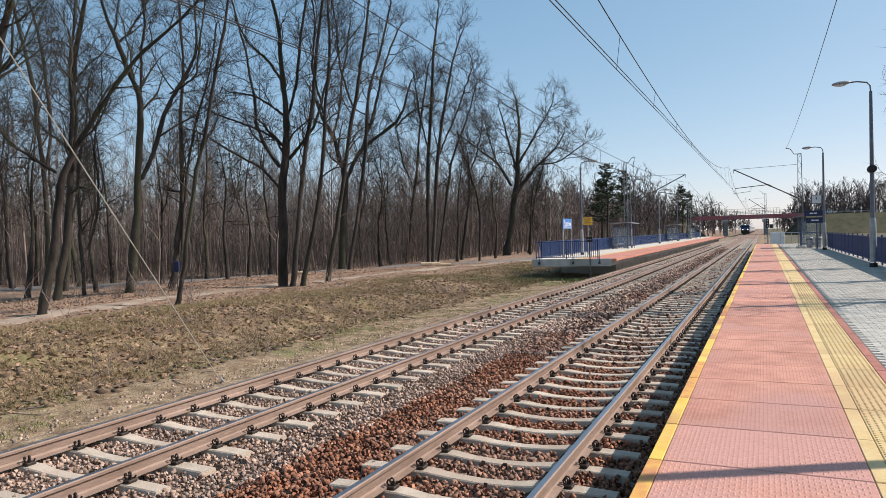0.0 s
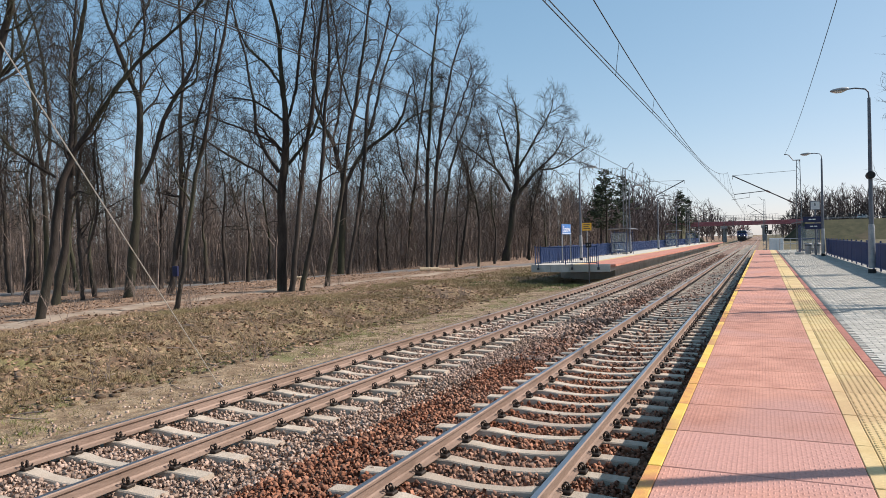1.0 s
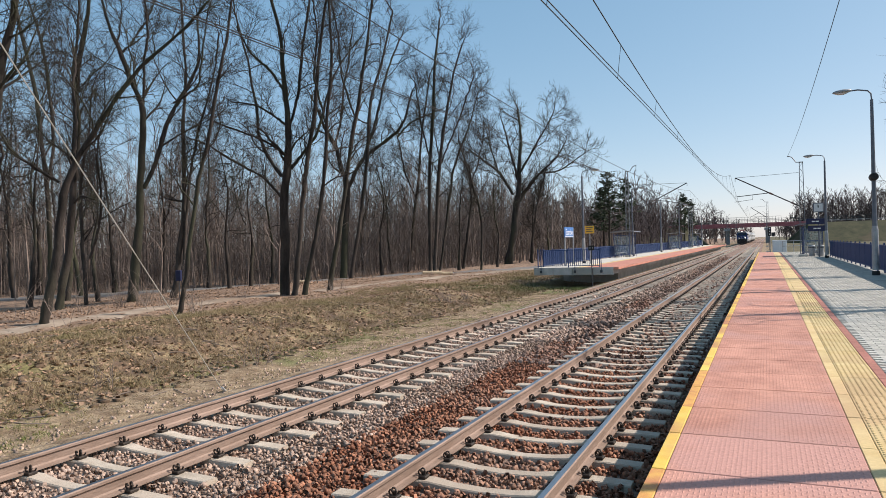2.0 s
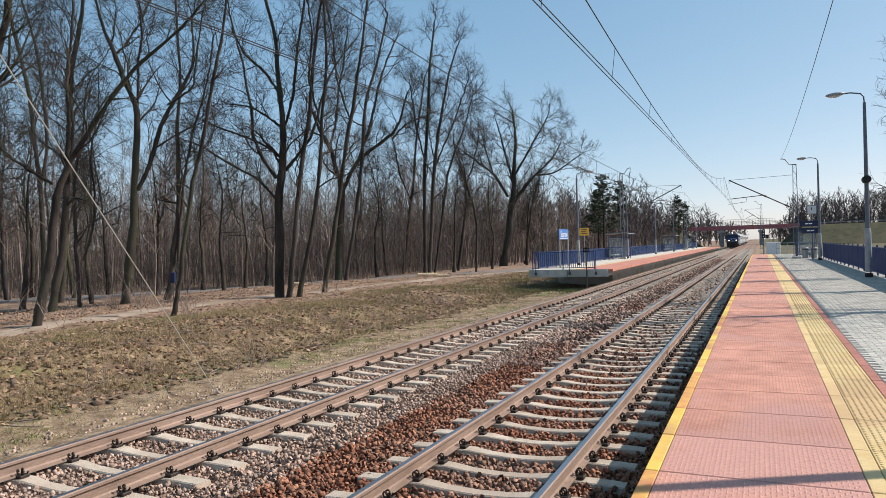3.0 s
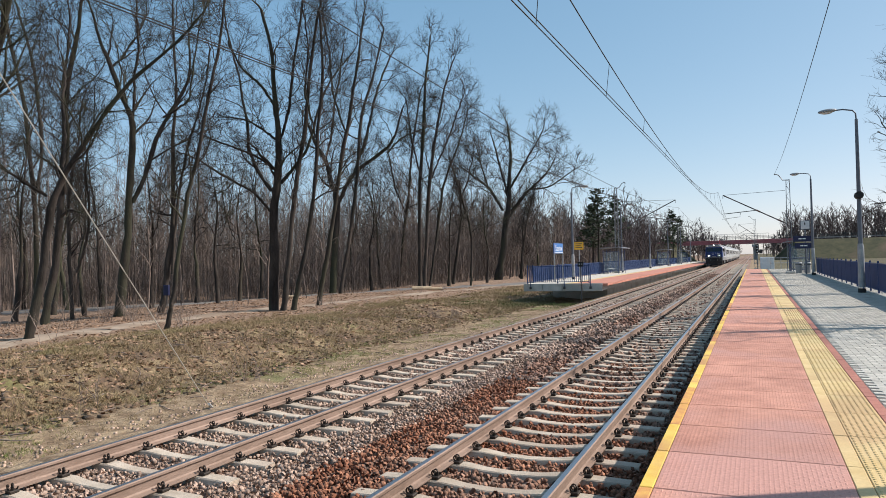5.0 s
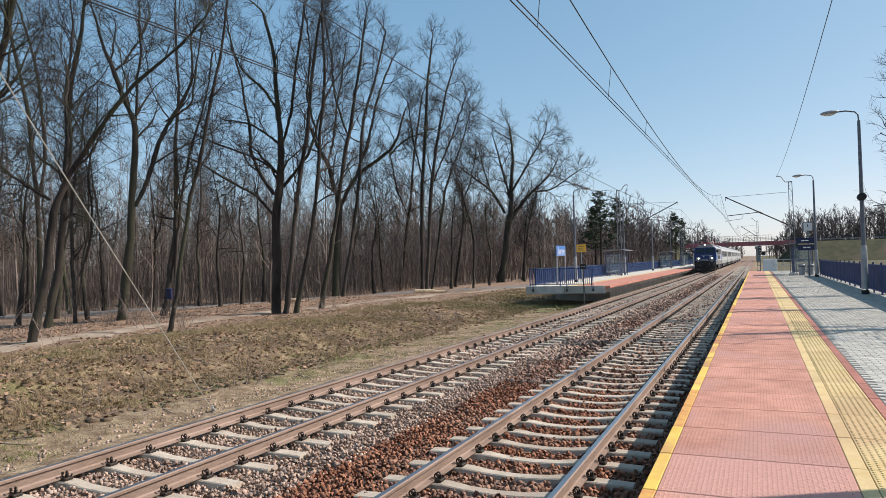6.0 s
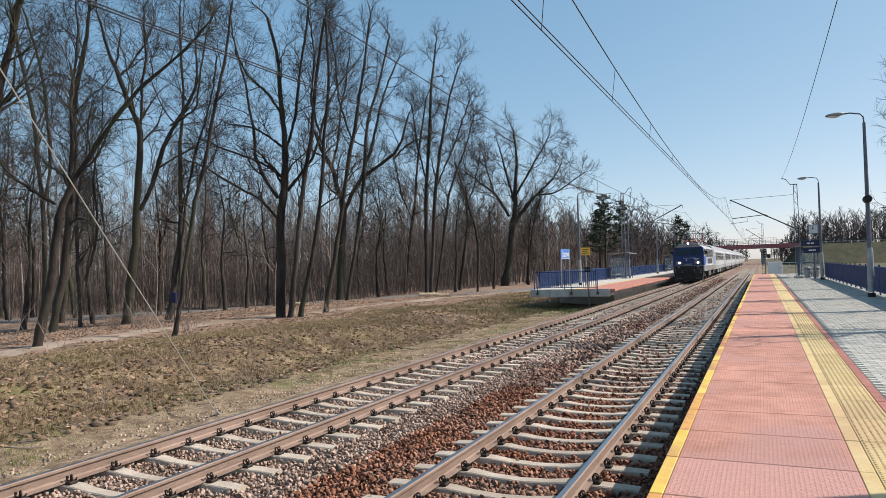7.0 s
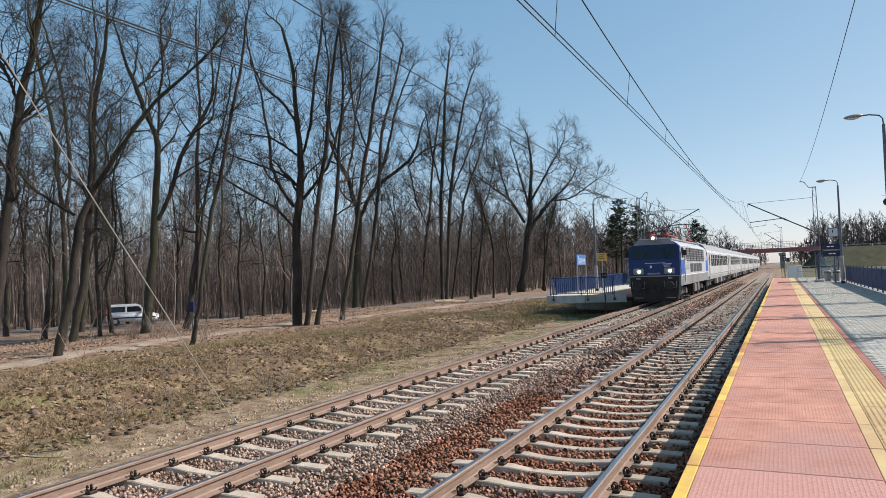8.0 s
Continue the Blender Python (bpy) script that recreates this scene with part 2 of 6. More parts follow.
def ground_material():
    m = mat("earth_litter_and_grass", (0.17, 0.105, 0.065), (0.30, 0.205, 0.14), 2.2, 0.95, 0, 1.0, 9, 0.3)
    n, l = m.node_tree.nodes, m.node_tree.links
    bs = n["Principled BSDF"]
    litter = bs.inputs["Base Color"].links[0].from_socket
    geo = n.new("ShaderNodeNewGeometry")
    sep = n.new("ShaderNodeSeparateXYZ")
    l.new(geo.outputs["Position"], sep.inputs[0])

    def noise_fac(scale, lo, hi):
        t = n.new("ShaderNodeTexNoise")
        t.inputs["Scale"].default_value, t.inputs["Detail"].default_value = scale, 5.0
        l.new(geo.outputs["Position"], t.inputs["Vector"])
        r = n.new("ShaderNodeMapRange")
        r.inputs["From Min"].default_value, r.inputs["From Max"].default_value = lo, hi
        l.new(t.outputs["Fac"], r.inputs["Value"])
        return r.outputs[0]

    def mixc(fac, a, b):
        x = n.new("ShaderNodeMix")
        x.data_type = "RGBA"
        l.new(fac, x.inputs["Factor"])
        for sock, v in (("A", a), ("B", b)):
            if isinstance(v, tuple):
                x.inputs[sock].default_value = lin(v)
            else:
                l.new(v, x.inputs[sock])
        return x.outputs["Result"]

    def edge(lo, hi):
        """0 to 1 over x from lo to hi, with a ragged border."""
        t = n.new("ShaderNodeTexNoise")
        t.inputs["Scale"].default_value, t.inputs["Detail"].default_value = 0.7, 4.0
        l.new(geo.outputs["Position"], t.inputs["Vector"])
        a = n.new("ShaderNodeMath")
        a.operation = "MULTIPLY_ADD"
        a.inputs[1].default_value = 4.0
        l.new(t.outputs["Fac"], a.inputs[0])
        l.new(sep.outputs[0], a.inputs[2])
        r = n.new("ShaderNodeMapRange")
        r.inputs["From Min"].default_value, r.inputs["From Max"].default_value = lo + 2, hi + 2
        l.new(a.outputs[0], r.inputs["Value"])
        return r.outputs[0]

    grassy = mixc(noise_fac(1.6, 0.42, 0.62), (0.145, 0.097, 0.055), (0.29, 0.215, 0.12))
    grassy = mixc(noise_fac(0.35, 0.58, 0.72), grassy, (0.16, 0.145, 0.055))
    grassy = mixc(noise_fac(0.5, 0.49, 0.60), grassy, (0.125, 0.082, 0.052))
    verge = mixc(noise_fac(3.0, 0.38, 0.62), (0.18, 0.12, 0.07), (0.34, 0.25, 0.155))
    verge = mixc(noise_fac(0.45, 0.57, 0.68), verge, (0.15, 0.155, 0.055))
    col = mixc(edge(-20.5, -17.5), litter, grassy)
    col = mixc(edge(-10.8, -9.0), col, verge)
    meadow = mixc(noise_fac(0.5, 0.40, 0.62), (0.075, 0.062, 0.030), (0.12, 0.105, 0.05))
    col = mixc(edge(3.0, 4.5), col, meadow)
    # crumbs, straws and bits of leaf
    for scale, amount in ((38.0, 0.75), (9.0, 0.35)):
        t = n.new("ShaderNodeTexNoise")
        t.inputs["Scale"].default_value, t.inputs["Detail"].default_value, t.inputs["Roughness"].default_value = scale, 6.0, 0.7
        l.new(geo.outputs["Position"], t.inputs["Vector"])
        r = n.new("ShaderNodeMapRange")
        r.inputs["From Min"].default_value, r.inputs["From Max"].default_value = 0.3, 0.7
        r.inputs["To Min"].default_value, r.inputs["To Max"].default_value = 1 - amount, 1 + amount
        l.new(t.outputs["Fac"], r.inputs["Value"])
        hs = n.new("ShaderNodeHueSaturation")
        l.new(r.outputs[0], hs.inputs["Value"])
        l.new(col, hs.inputs["Color"])
        col = hs.outputs["Color"]
    l.new(col, bs.inputs["Base Color"])
    return m


def spaced(*spans):
    out = []
    for a, b, d in spans:
        out += list(np.arange(a, b - 1e-6, d))
    return np.array(out + [spans[-1][1]])


def build_ground():
    xs = spaced((-2500, -400, 300), (-400, -100, 25), (-100, -32, 2), (-32, -6, 0.22), (-6, 2, 0.5), (2, 30, 2), (30, 400, 20), (400, 2500, 300))
    ys = spaced((-800, -60, 60), (-60, 0, 4), (0, 42, 0.25), (42, 80, 1), (80, 300, 5), (300, 3500, 200))
    gx, gy = np.meshgrid(xs, ys, indexing="ij")
    gz = ground_z(gx, gy)
    nx, ny = gx.shape
    i = np.arange(nx * ny).reshape(nx, ny)
    f = np.stack([i[:-1, :-1], i[1:, :-1], i[1:, 1:], i[:-1, 1:]], -1).reshape(-1, 4)
    ob = link("ground", raw("ground", np.stack([gx, gy, gz], -1).reshape(-1, 3), f, True), ground_material())
    tagged(ob, "brown leaf-strewn earth with dry grass beside the railway", "ground", kind="structure")


def strip(name, centre, width, lift, material, label, category):
    """A flat way laid on the ground along a list of (x, y)."""
    pts = []
    for (x0, y0), (x1, y1) in zip(centre, centre[1:]):
        k = max(2, int(math.hypot(x1 - x0, y1 - y0) / 1.0))
        pts += [(x0 + (x1 - x0) * j / k, y0 + (y1 - y0) * j / k) for j in range(k)]
    pts = np.array(pts + [centre[-1]])
    d = np.gradient(pts, axis=0)
    d /= np.linalg.norm(d, axis=1)[:, None]
    nrm = np.stack([-d[:, 1], d[:, 0]], -1)
    rows = []
    offs = (-0.5, -0.3, 0, 0.3, 0.5)
    for o in offs:
        w = width * o * (1 + 0.35 * (lump(pts[:, 0], pts[:, 1], 1.7) - 0.5))
        q = pts + nrm * w[:, None]
        rows.append(np.stack([q[:, 0], q[:, 1], ground_z(q[:, 0], q[:, 1]) + (lift if abs(o) < 0.5 else -0.02)], -1))
    v = np.stack(rows, 1).reshape(-1, 3)
    i = np.arange(len(pts) * len(offs)).reshape(len(pts), len(offs))
    f = np.stack([i[:-1, :-1], i[:-1, 1:], i[1:, 1:], i[1:, :-1]], -1).reshape(-1, 4)[:, ::-1]
    return tagged(link(name, raw(name, v, f, True), material), label, category, kind="structure")


build_ground()
M["sand"] = mat("pale_sandy_path", (0.28, 0.215, 0.155), (0.39, 0.315, 0.24), 1.5, 0.95, 0, 0.4, 25, 0.12, c=(0.22, 0.16, 0.11))
fine_path = [(float(path_x(y)), float(y)) for y in np.arange(-8, 112, 2.0)]
strip("path", fine_path, 1.6, 0.035, M["sand"], "pale trodden sandy path along the wood's edge", "path")

ROAD = [(ROAD_X0 + k * ROAD_DX, ROAD_Y0 + k * ROAD_DY) for k in (-160, -60, -30, -12, 0, 12, 24)] + [(-27, 64), (-22, 72), (-19, 90), (-19, 250)]
strip("road", ROAD, 4.2, 0.06, M["asphalt"], "narrow grey asphalt road through the bare wood", "road")

# ---- tracks ----
def rail_mesh(y0, y1):
    half = [(0.0, 0.0), (0.026, -0.001), (0.036, -0.012), (0.036, -0.036), (0.011, -0.052), (0.009, -0.13), (0.02, -0.148), (0.075, -0.160), (0.075, -0.172)]
    prof = [(x, z) for x, z in half] + [(-x, z) for x, z in half[::-1] if x > 0]
    bm = prism(prof, "y", y0, y1)
    me = bpy.data.meshes.new("rail")
    for f in bm.faces:
        if f.normal.z > 0.75 and all(v.co.z > -0.02 for v in f.verts):
            f.material_index = 1
    bm.to_mesh(me)
    bm.free()
    me.materials.append(M["rail_side"])
    me.materials.append(M["rail_top"])
    return me


def sleeper_mesh():
    """A concrete sleeper: raised rail seats, sunken middle, sloped flanks."""
    bm = bmesh.new()
    st = [(-1.30, -0.195), (-1.0, -0.186), (-0.55, -0.184), (-0.32, -0.212), (0, -0.225), (0.32, -0.212), (0.55, -0.184), (1.0, -0.186), (1.30, -0.195)]
    rings = []
    for x, z in st:
        w = 0.092 if abs(x) > 0.4 else 0.078
        rings.append([bm.verts.new((x, y, zz)) for y, zz in ((-w - 0.05, -0.40), (-w, z - 0.012), (-w + 0.012, z), (w - 0.012, z), (w, z - 0.012), (w + 0.05, -0.40))])
    for a, b in zip(rings, rings[1:]):
        for k in range(5):
            bm.faces.new((a[k], a[k + 1], b[k + 1], b[k]))
    bm.faces.new(rings[0][::-1])
    bm.faces.new(rings[-1])
    bmesh.ops.recalc_face_normals(bm, faces=bm.faces)
    me = bpy.data.meshes.new("sleeper")
    bm.to_mesh(me)
    bm.free()
    me.materials.append(M["concrete"])
    return me


def clip_mesh(n=5):
    """A coiled spring rail clip beside the rail's foot, with its shoulder."""
    bm = bmesh.new()
    coil = []
    for k in range(17):
        a = k / 16 * math.tau * 1.9 + 0.6
        coil.append((0.095 + 0.032 * math.cos(a), -0.05 + 0.10 * k / 16, -0.125 + 0.036 * math.sin(a)))
    add_tube(bm, coil, 0.0095, n)
    add_box(bm, 0.06, 0.15, -0.055, 0.055, -0.186, -0.152, 0.008)
    add_tube(bm, [(0.105, 0, -0.18), (0.105, 0, -0.115)], 0.017, 6)
    me = bpy.data.meshes.new("rail_clip")
    bm.to_mesh(me)
    bm.free()
    me.materials.append(M["clip"])
    return me


RAIL_END = 900.0
SLEEPER, CLIP = sleeper_mesh(), clip_mesh()


def build_track(axis, phase, label):
    track = thing("railway_track", Matrix.Translation((axis, 0, 0)), label, "railway track", "the pair of tracks")
    for side in (-0.7535, 0.7535):
        r = new("rail", rail_mesh(-12, RAIL_END))
        r.parent, r.location = track, (side, 0, 0)
    n0 = int(math.floor((-3 - phase) / 0.6))
    for k in range(n0, n0 + 290):
        y = phase + 0.6 * k
        s = new("sleeper", SLEEPER)
        s.parent, s.location = track, (random.uniform(-0.012, 0.012), y + random.uniform(-0.01, 0.01), random.uniform(-0.006, 0.004))
        s.rotation_euler[2] = random.uniform(-0.006, 0.006)
        if y > 58:
            continue
        for side in (-0.7535, 0.7535):
            for turn in (0, math.pi):
                if 2.0 < y < 24:
                    c = new("rail_clip", CLIP)
                    c.parent, c.location, c.rotation_euler = track, (side, y, 0), (0, 0, turn)
    # farther clips, too small to pick apart
    base_v = np.array([v.co[:] for v in CLIP_FAR.vertices])
    base_f = np.array([p.vertices[:] for p in CLIP_FAR.polygons if len(p.vertices) == 4])
    vs, fs = [], []
    for k in range(n0, n0 + 290):
        y = phase + 0.6 * k
        if 24 <= y < 110:
            for side in (-0.7535, 0.7535):
                for sg in (1, -1):
                    vs.append(base_v * (sg, sg, 1) + (side, y, 0))
                    fs.append(base_f + len(base_v) * (len(vs) - 1))
    far = link("far_clip_steel", raw("far_clip_steel", np.concatenate(vs), np.concatenate(fs)), M["clip"], track)
    tagged(far, kind="stuff")
    return track


def far_clip_mesh():
    bm = bmesh.new()
    add_box(bm, 0.055, 0.15, -0.05, 0.05, -0.186, -0.12)
    add_tube(bm, [(0.095, -0.05, -0.125), (0.095, 0.05, -0.125)], 0.042, 5, cap=False)
    me = bpy.data.meshes.new("far_rail_clip")
    bm.to_mesh(me)
    bm.free()
    return me


CLIP_FAR = far_clip_mesh()
build_track(0.0, 5.616, "near railway track with concrete sleepers on rust-brown ballast")
build_track(-GAP, 4.261, "railway track with pale concrete sleepers and brown-sided rails")


def stones(name, n, x0, x1, y0, y1, size, material, label, seed, power=1.0):
    """Loose angular stones as one heap."""
    rs = np.random.RandomState(seed)
    x = rs.uniform(x0, x1, n)
    y = y0 + (y1 - y0) * rs.rand(n) ** power
    # sleepers lie bare of stones
    on_near = (np.abs(x) < 1.3) & (np.abs((y - 5.616 + 0.3) % 0.6 - 0.3) < 0.10)
    on_far = (np.abs(x + GAP) < 1.3) & (np.abs((y - 4.261 + 0.3) % 0.6 - 0.3) < 0.10)
    keep = ~(on_near | on_far) | (rs.rand(n) < 0.03)
    x, y = x[keep], y[keep]
    n = len(x)
    top = -0.248 + 0.03 * np.exp(-((x + GAP / 2) / 0.6) ** 2) - 0.0 * x
    top = np.where(x < -GAP - 1.45, -0.25 - (-x - GAP - 1.45) * 0.38, top)
    top = np.where((x > -0.95), -0.256, top)
    top = np.where(x > 0.80, -0.244, top)
    z = top + rs.uniform(-0.03, 0.035, n)
    cube = np.array([[-1, -1, -1], [1, -1, -1], [1, 1, -1], [-1, 1, -1], [-1, -1, 1], [1, -1, 1], [1, 1, 1], [-1, 1, 1]], float)
    quad = np.array([[0, 3, 2, 1], [4, 5, 6, 7], [0, 1, 5, 4], [1, 2, 6, 5], [2, 3, 7, 6], [3, 0, 4, 7]])[1:]
    v = cube[None] * rs.uniform(0.45, 1.1, (n, 8, 3))
    ang = rs.uniform(0, math.tau, (3, n))
    s = size * rs.uniform(0.55, 1.25, n)
    v = v * s[:, None, None] * np.array([1, 1, 0.8])
    for a, (i, j) in zip(ang, ((0, 1), (1, 2), (0, 2))):
        c, d = np.cos(a)[:, None], np.sin(a)[:, None]
        p, q = v[:, :, i].copy(), v[:, :, j].copy()
        v[:, :, i], v[:, :, j] = p * c - q * d, p * d + q * c
    v += np.stack([x, y, z], -1)[:, None, :]
    f = (quad[None] + 8 * np.arange(n)[:, None, None]).reshape(-1, 4)
    ob = link(name, raw(name, v.reshape(-1, 3), f), material)
    return tagged(ob, label, "ballast", kind="stuff")


def ballast_bed():
    """The bed under the stones, a few centimetres lower than their tops."""
    prof = [(1.72, -0.6), (1.72, -0.265), (-0.95, -0.272), (-GAP / 2 + 0.7, -0.265), (-GAP / 2, -0.24), (-GAP / 2 - 0.8, -0.265), (-GAP - 1.45, -0.265), (-GAP - 2.7, -0.76), (-GAP - 2.7, -0.9)]
    ob = part("ballast_bed", prism(prof, "y", -12, RAIL_END), M["ballast_bed"])
    tagged(ob, "brown crushed-stone ballast bed under both tracks", "ballast", kind="structure")


M["ballast_bed"] = mat("ballast_bed", (0.10, 0.062, 0.045), (0.36, 0.255, 0.195), 11, 0.95, 0, 1.0, 22, 0.3, c=(0.24, 0.15, 0.11))
ballast_bed()
stones("ballast_stones", 34000, -2.1, 1.6, 2.2, 16, 0.0235, M["ballast"], "rust-brown crushed stone ballast of the near track", 1, 1.5)
stones("pale_ballast_stones", 36000, -6.7, -2.0, 2.6, 19, 0.021, M["ballast_pale"], "pale brown crushed stone ballast of the farther track", 2, 1.3)
stones("far_ballast_stones", 12000, -2.2, 1.6, 13, 90, 0.046, M["ballast_brown"], "brown-grey ballast farther along the near track", 3, 1.4)
stones("far_pale_ballast_stones", 13000, -6.7, -2.0, 16, 100, 0.046, M["ballast_pale"], "pale ballast farther along the other track", 4, 1.4)


# ---- platforms ----
P_END = 78.0


def platform_near():
    base = part("platform", prism([(EDGE + 0.22, -0.7), (EDGE + 0.22, PLAT - 0.2), (EDGE + 0.02, PLAT - 0.2), (EDGE + 0.02, PLAT - 0.03), (7.4, PLAT - 0.03), (7.4, -0.7)], "y", -10, P_END), M["conc_wall"])
    tagged(base, "concrete station platform with red slabs and yellow guide strip", "platform", kind="structure")
    bed = part("joint_bed", box(EDGE + 0.03, 7.3, -9.9, P_END - 0.1, PLAT - 0.026, PLAT - 0.012), M["joint"], base)
    # one-metre slabs across the platform, by column: yellow nosing, red, yellow strips, border
    cols = [("edge_slab", EDGE, EDGE + 0.095, M["yellow"]), ("red_slab", EDGE + 0.10, 3.13, M["red"]), ("smooth_yellow_slab", 3.134, 3.245, M["tactile"]), ("tactile_slab", 3.249, 3.62, M["tactile"]), ("border_brick", 3.625, 3.73, M["red_edge"])]
    pitch = 0.985
    y0 = 5.06 - 10 * pitch
    for name, a, b, m in cols:
        bm = box(a, b, 0.007, pitch - 0.007, PLAT - 0.06, PLAT, 0.005)
        me = bpy.data.meshes.new(name)
        if name in ("tactile_slab",):
            for i in range(7):
                for j in range(18):
                    x, y = a + 0.026 + i * 0.053, 0.03 + j * 0.0545
                    r = bmesh.ops.create_cone(bm, cap_ends=True, segments=6, radius1=0.015, radius2=0.010, depth=0.006, matrix=Matrix.Translation((x, y, PLAT + 0.003)))
        if name == "red_slab":
            for i in range(38):
                for j in range(11):
                    x, y = a + 0.03 + i * 0.0325, 0.05 + j * 0.085 + (0.04 if i % 2 else 0)
                    v = [bm.verts.new((x + dx, y + dy, PLAT + dz)) for dx, dy, dz in ((-0.009, -0.026, 0.0), (0.007, -0.02, 0.0), (0.009, 0.026, 0.0), (-0.007, 0.02, 0.0), (0, -0.012, 0.004), (0, 0.012, 0.004))]
                    for q in ((0, 1, 4), (1, 2, 5, 4), (2, 3, 5), (3, 0, 4, 5)):
                        bm.faces.new([v[t] for t in q])
        bm.to_mesh(me)
        bm.free()
        me.materials.append(m)
        plain = me
        if name in ("tactile_slab", "red_slab"):
            bm = box(a, b, 0.007, pitch - 0.007, PLAT - 0.06, PLAT, 0.005)
            plain = bpy.data.meshes.new(name)
            bm.to_mesh(plain)
            bm.free()
            plain.materials.append(m)
        if name == "edge_slab":
            worn = me.copy()
            worn.materials[0] = M["worn_edge"]
        k = 0
        while y0 + (k + 1) * pitch < P_END:
            y = y0 + k * pitch
            ob = new(name, worn if name == "edge_slab" and (y < 4.9 or 6.9 < y < 8.9 or 13 < y < 15 or 21 < y < 24) else me if 2 < y < 22 else plain)
            ob.parent, ob.location = base, (0, y, random.uniform(-0.002, 0.002))
            k += 1
    # grey pavers: bricks across, singly near the camera, joined farther on
    def paver(a):
        bm = box(0.003, 0.197, 0.003, 0.097, PLAT - 0.05, PLAT, 0.006)
        me = bpy.data.meshes.new("paver")
        bm.to_mesh(me)
        bm.free()
        me.materials.append(M["paver"])
        return me
    pm = paver(0)
    quad = np.array([[0, 3, 2, 1], [4, 5, 6, 7], [0, 1, 5, 4], [1, 2, 6, 5], [2, 3, 7, 6], [3, 0, 4, 7]])[1:]
    vs, fs, near = [], [], 0
    rs = np.random.RandomState(9)
    for j in range(0, 690):
        y = 8.6 + j * 0.1
        if y > P_END - 0.3:
            break
        for i in range(0, 18):
            x = 3.735 + i * 0.2 + (0.1 if j % 2 else 0) - (0.0)
            if x > 7.05:
                continue
            if near < 290 and i < 4 and y < 16.2:
                ob = new("paver", pm)
                ob.parent, ob.location = base, (x, y, rs.uniform(-0.003, 0.002))
                near += 1
                continue
            z = PLAT + rs.uniform(-0.003, 0.002)
            g = 0.004
            c = [(x + g, y + g), (x + 0.2 - g, y + g), (x + 0.2 - g, y + 0.1 - g), (x + g, y + 0.1 - g)]
            vs += [(p, q, PLAT - 0.03) for p, q in c] + [(p, q, z) for p, q in c]
            fs.append(quad + 8 * len(fs))
    ob = link("paving", raw("paving", vs, np.concatenate(fs)), M["paver"], base)
    tagged(ob, kind="stuff")
    return base


M["worn_edge"] = mat("nosing_with_rubbed_off_paint", (0.60, 0.27, 0.09), (0.70, 0.40, 0.10), 9, 0.75, 0, 0.15, 60, 0.08, c=(0.50, 0.21, 0.10))
platform_near()
F_Y0, F_END, F_EDGE, F_BACK = 43.2, 172.0, -5.72, -11.1


def platform_far():
    wall = part("platform", box(F_BACK, F_EDGE - 0.35, F_Y0, F_END, 0.10, PLAT - 0.06), M["conc_wall"])
    tagged(wall, "raised concrete platform with red slab edge and blue fence", "platform", kind="structure")
    part("foundation", box(F_BACK + 0.3, F_EDGE - 1.2, F_Y0 + 6.0, F_END - 0.5, -1.2, 0.10), M["conc_wall"], wall)
    part("paving", box(F_BACK, -8.45, F_Y0 - 0.02, F_END, PLAT - 0.06, PLAT), M["paver"], wall)
    part("guide_strip", box(-8.45, -7.95, F_Y0 - 0.02, F_END, PLAT - 0.06, PLAT + 0.002), M["tactile"], wall)
    for k in range(130):
        y = F_Y0 - 0.02 + k * 0.985
        ob = part("red_slab", box(-7.945, F_EDGE, y, y + 0.978, PLAT - 0.14, PLAT), M["red_far"], wall) if k == 0 else new("red_slab", slab)
        if k == 0:
            slab = ob.data
        else:
            ob.parent, ob.location = wall, (0, k * 0.985, 0)
    # end wall panels
    for k in range(4):
        x = F_BACK + 0.02 + k * 1.27
        part("wall_panel", box(x, x + 1.24, F_Y0 - 0.10, F_Y0 - 0.025, 0.06, PLAT + 0.01, 0.01), M["conc_wall"], wall)
    return wall


M["red_far"] = mat("red_far_slab", (0.47, 0.19, 0.13), (0.55, 0.24, 0.17), 1.4, 0.75, 0, 0, None, 0.06, obj=0.06)
platform_far()


# ---- trees ----
def sweep(branches):
    """Tubes along polylines, as arrays. branches: (points, radii, sides)."""
    return join([tubes(np.asarray(p, float)[None], np.asarray(r, float)[None], n) for p, r, n in branches])


def join(pieces):
    """Several (verts, faces) as one."""
    vs, fs, base = [], [], 0
    for v, f in pieces:
        vs.append(v)
        fs.append(f + base)
        base += len(v)
    return np.concatenate(vs), np.concatenate(fs)


def tubes(p, r, n):
    """Tubes of n sides along m polylines of k points each, all at once: p (m, k, 3), r (m, k)."""
    m, k = r.shape
    d = np.gradient(p, axis=1)
    d /= np.linalg.norm(d, axis=2, keepdims=True) + 1e-9
    ref = np.where(np.abs(d[:, :1, 2:]) > 0.7, np.array([0.31, 0.95, 0.05]), np.array([0.05, 0.1, 1.0]))
    a = np.cross(d, ref)
    a /= np.linalg.norm(a, axis=2, keepdims=True) + 1e-9
    b = np.cross(d, a)
    t = np.arange(n) * math.tau / n
    ring = a[:, :, None] * np.cos(t)[:, None] + b[:, :, None] * np.sin(t)[:, None]
    v = (p[:, :, None] + ring * r[:, :, None, None]).reshape(-1, 3)
    i = np.arange(m * k * n).reshape(m, k, n)
    if n == 2:
        return v, np.stack([i[:, :-1, 0], i[:, :-1, 1], i[:, 1:, 1], i[:, 1:, 0]], -1).reshape(-1, 4)
    j = np.roll(i, -1, axis=2)
    return v, np.stack([i[:, :-1], j[:, :-1], j[:, 1:], i[:, 1:]], -1).reshape(-1, 4)


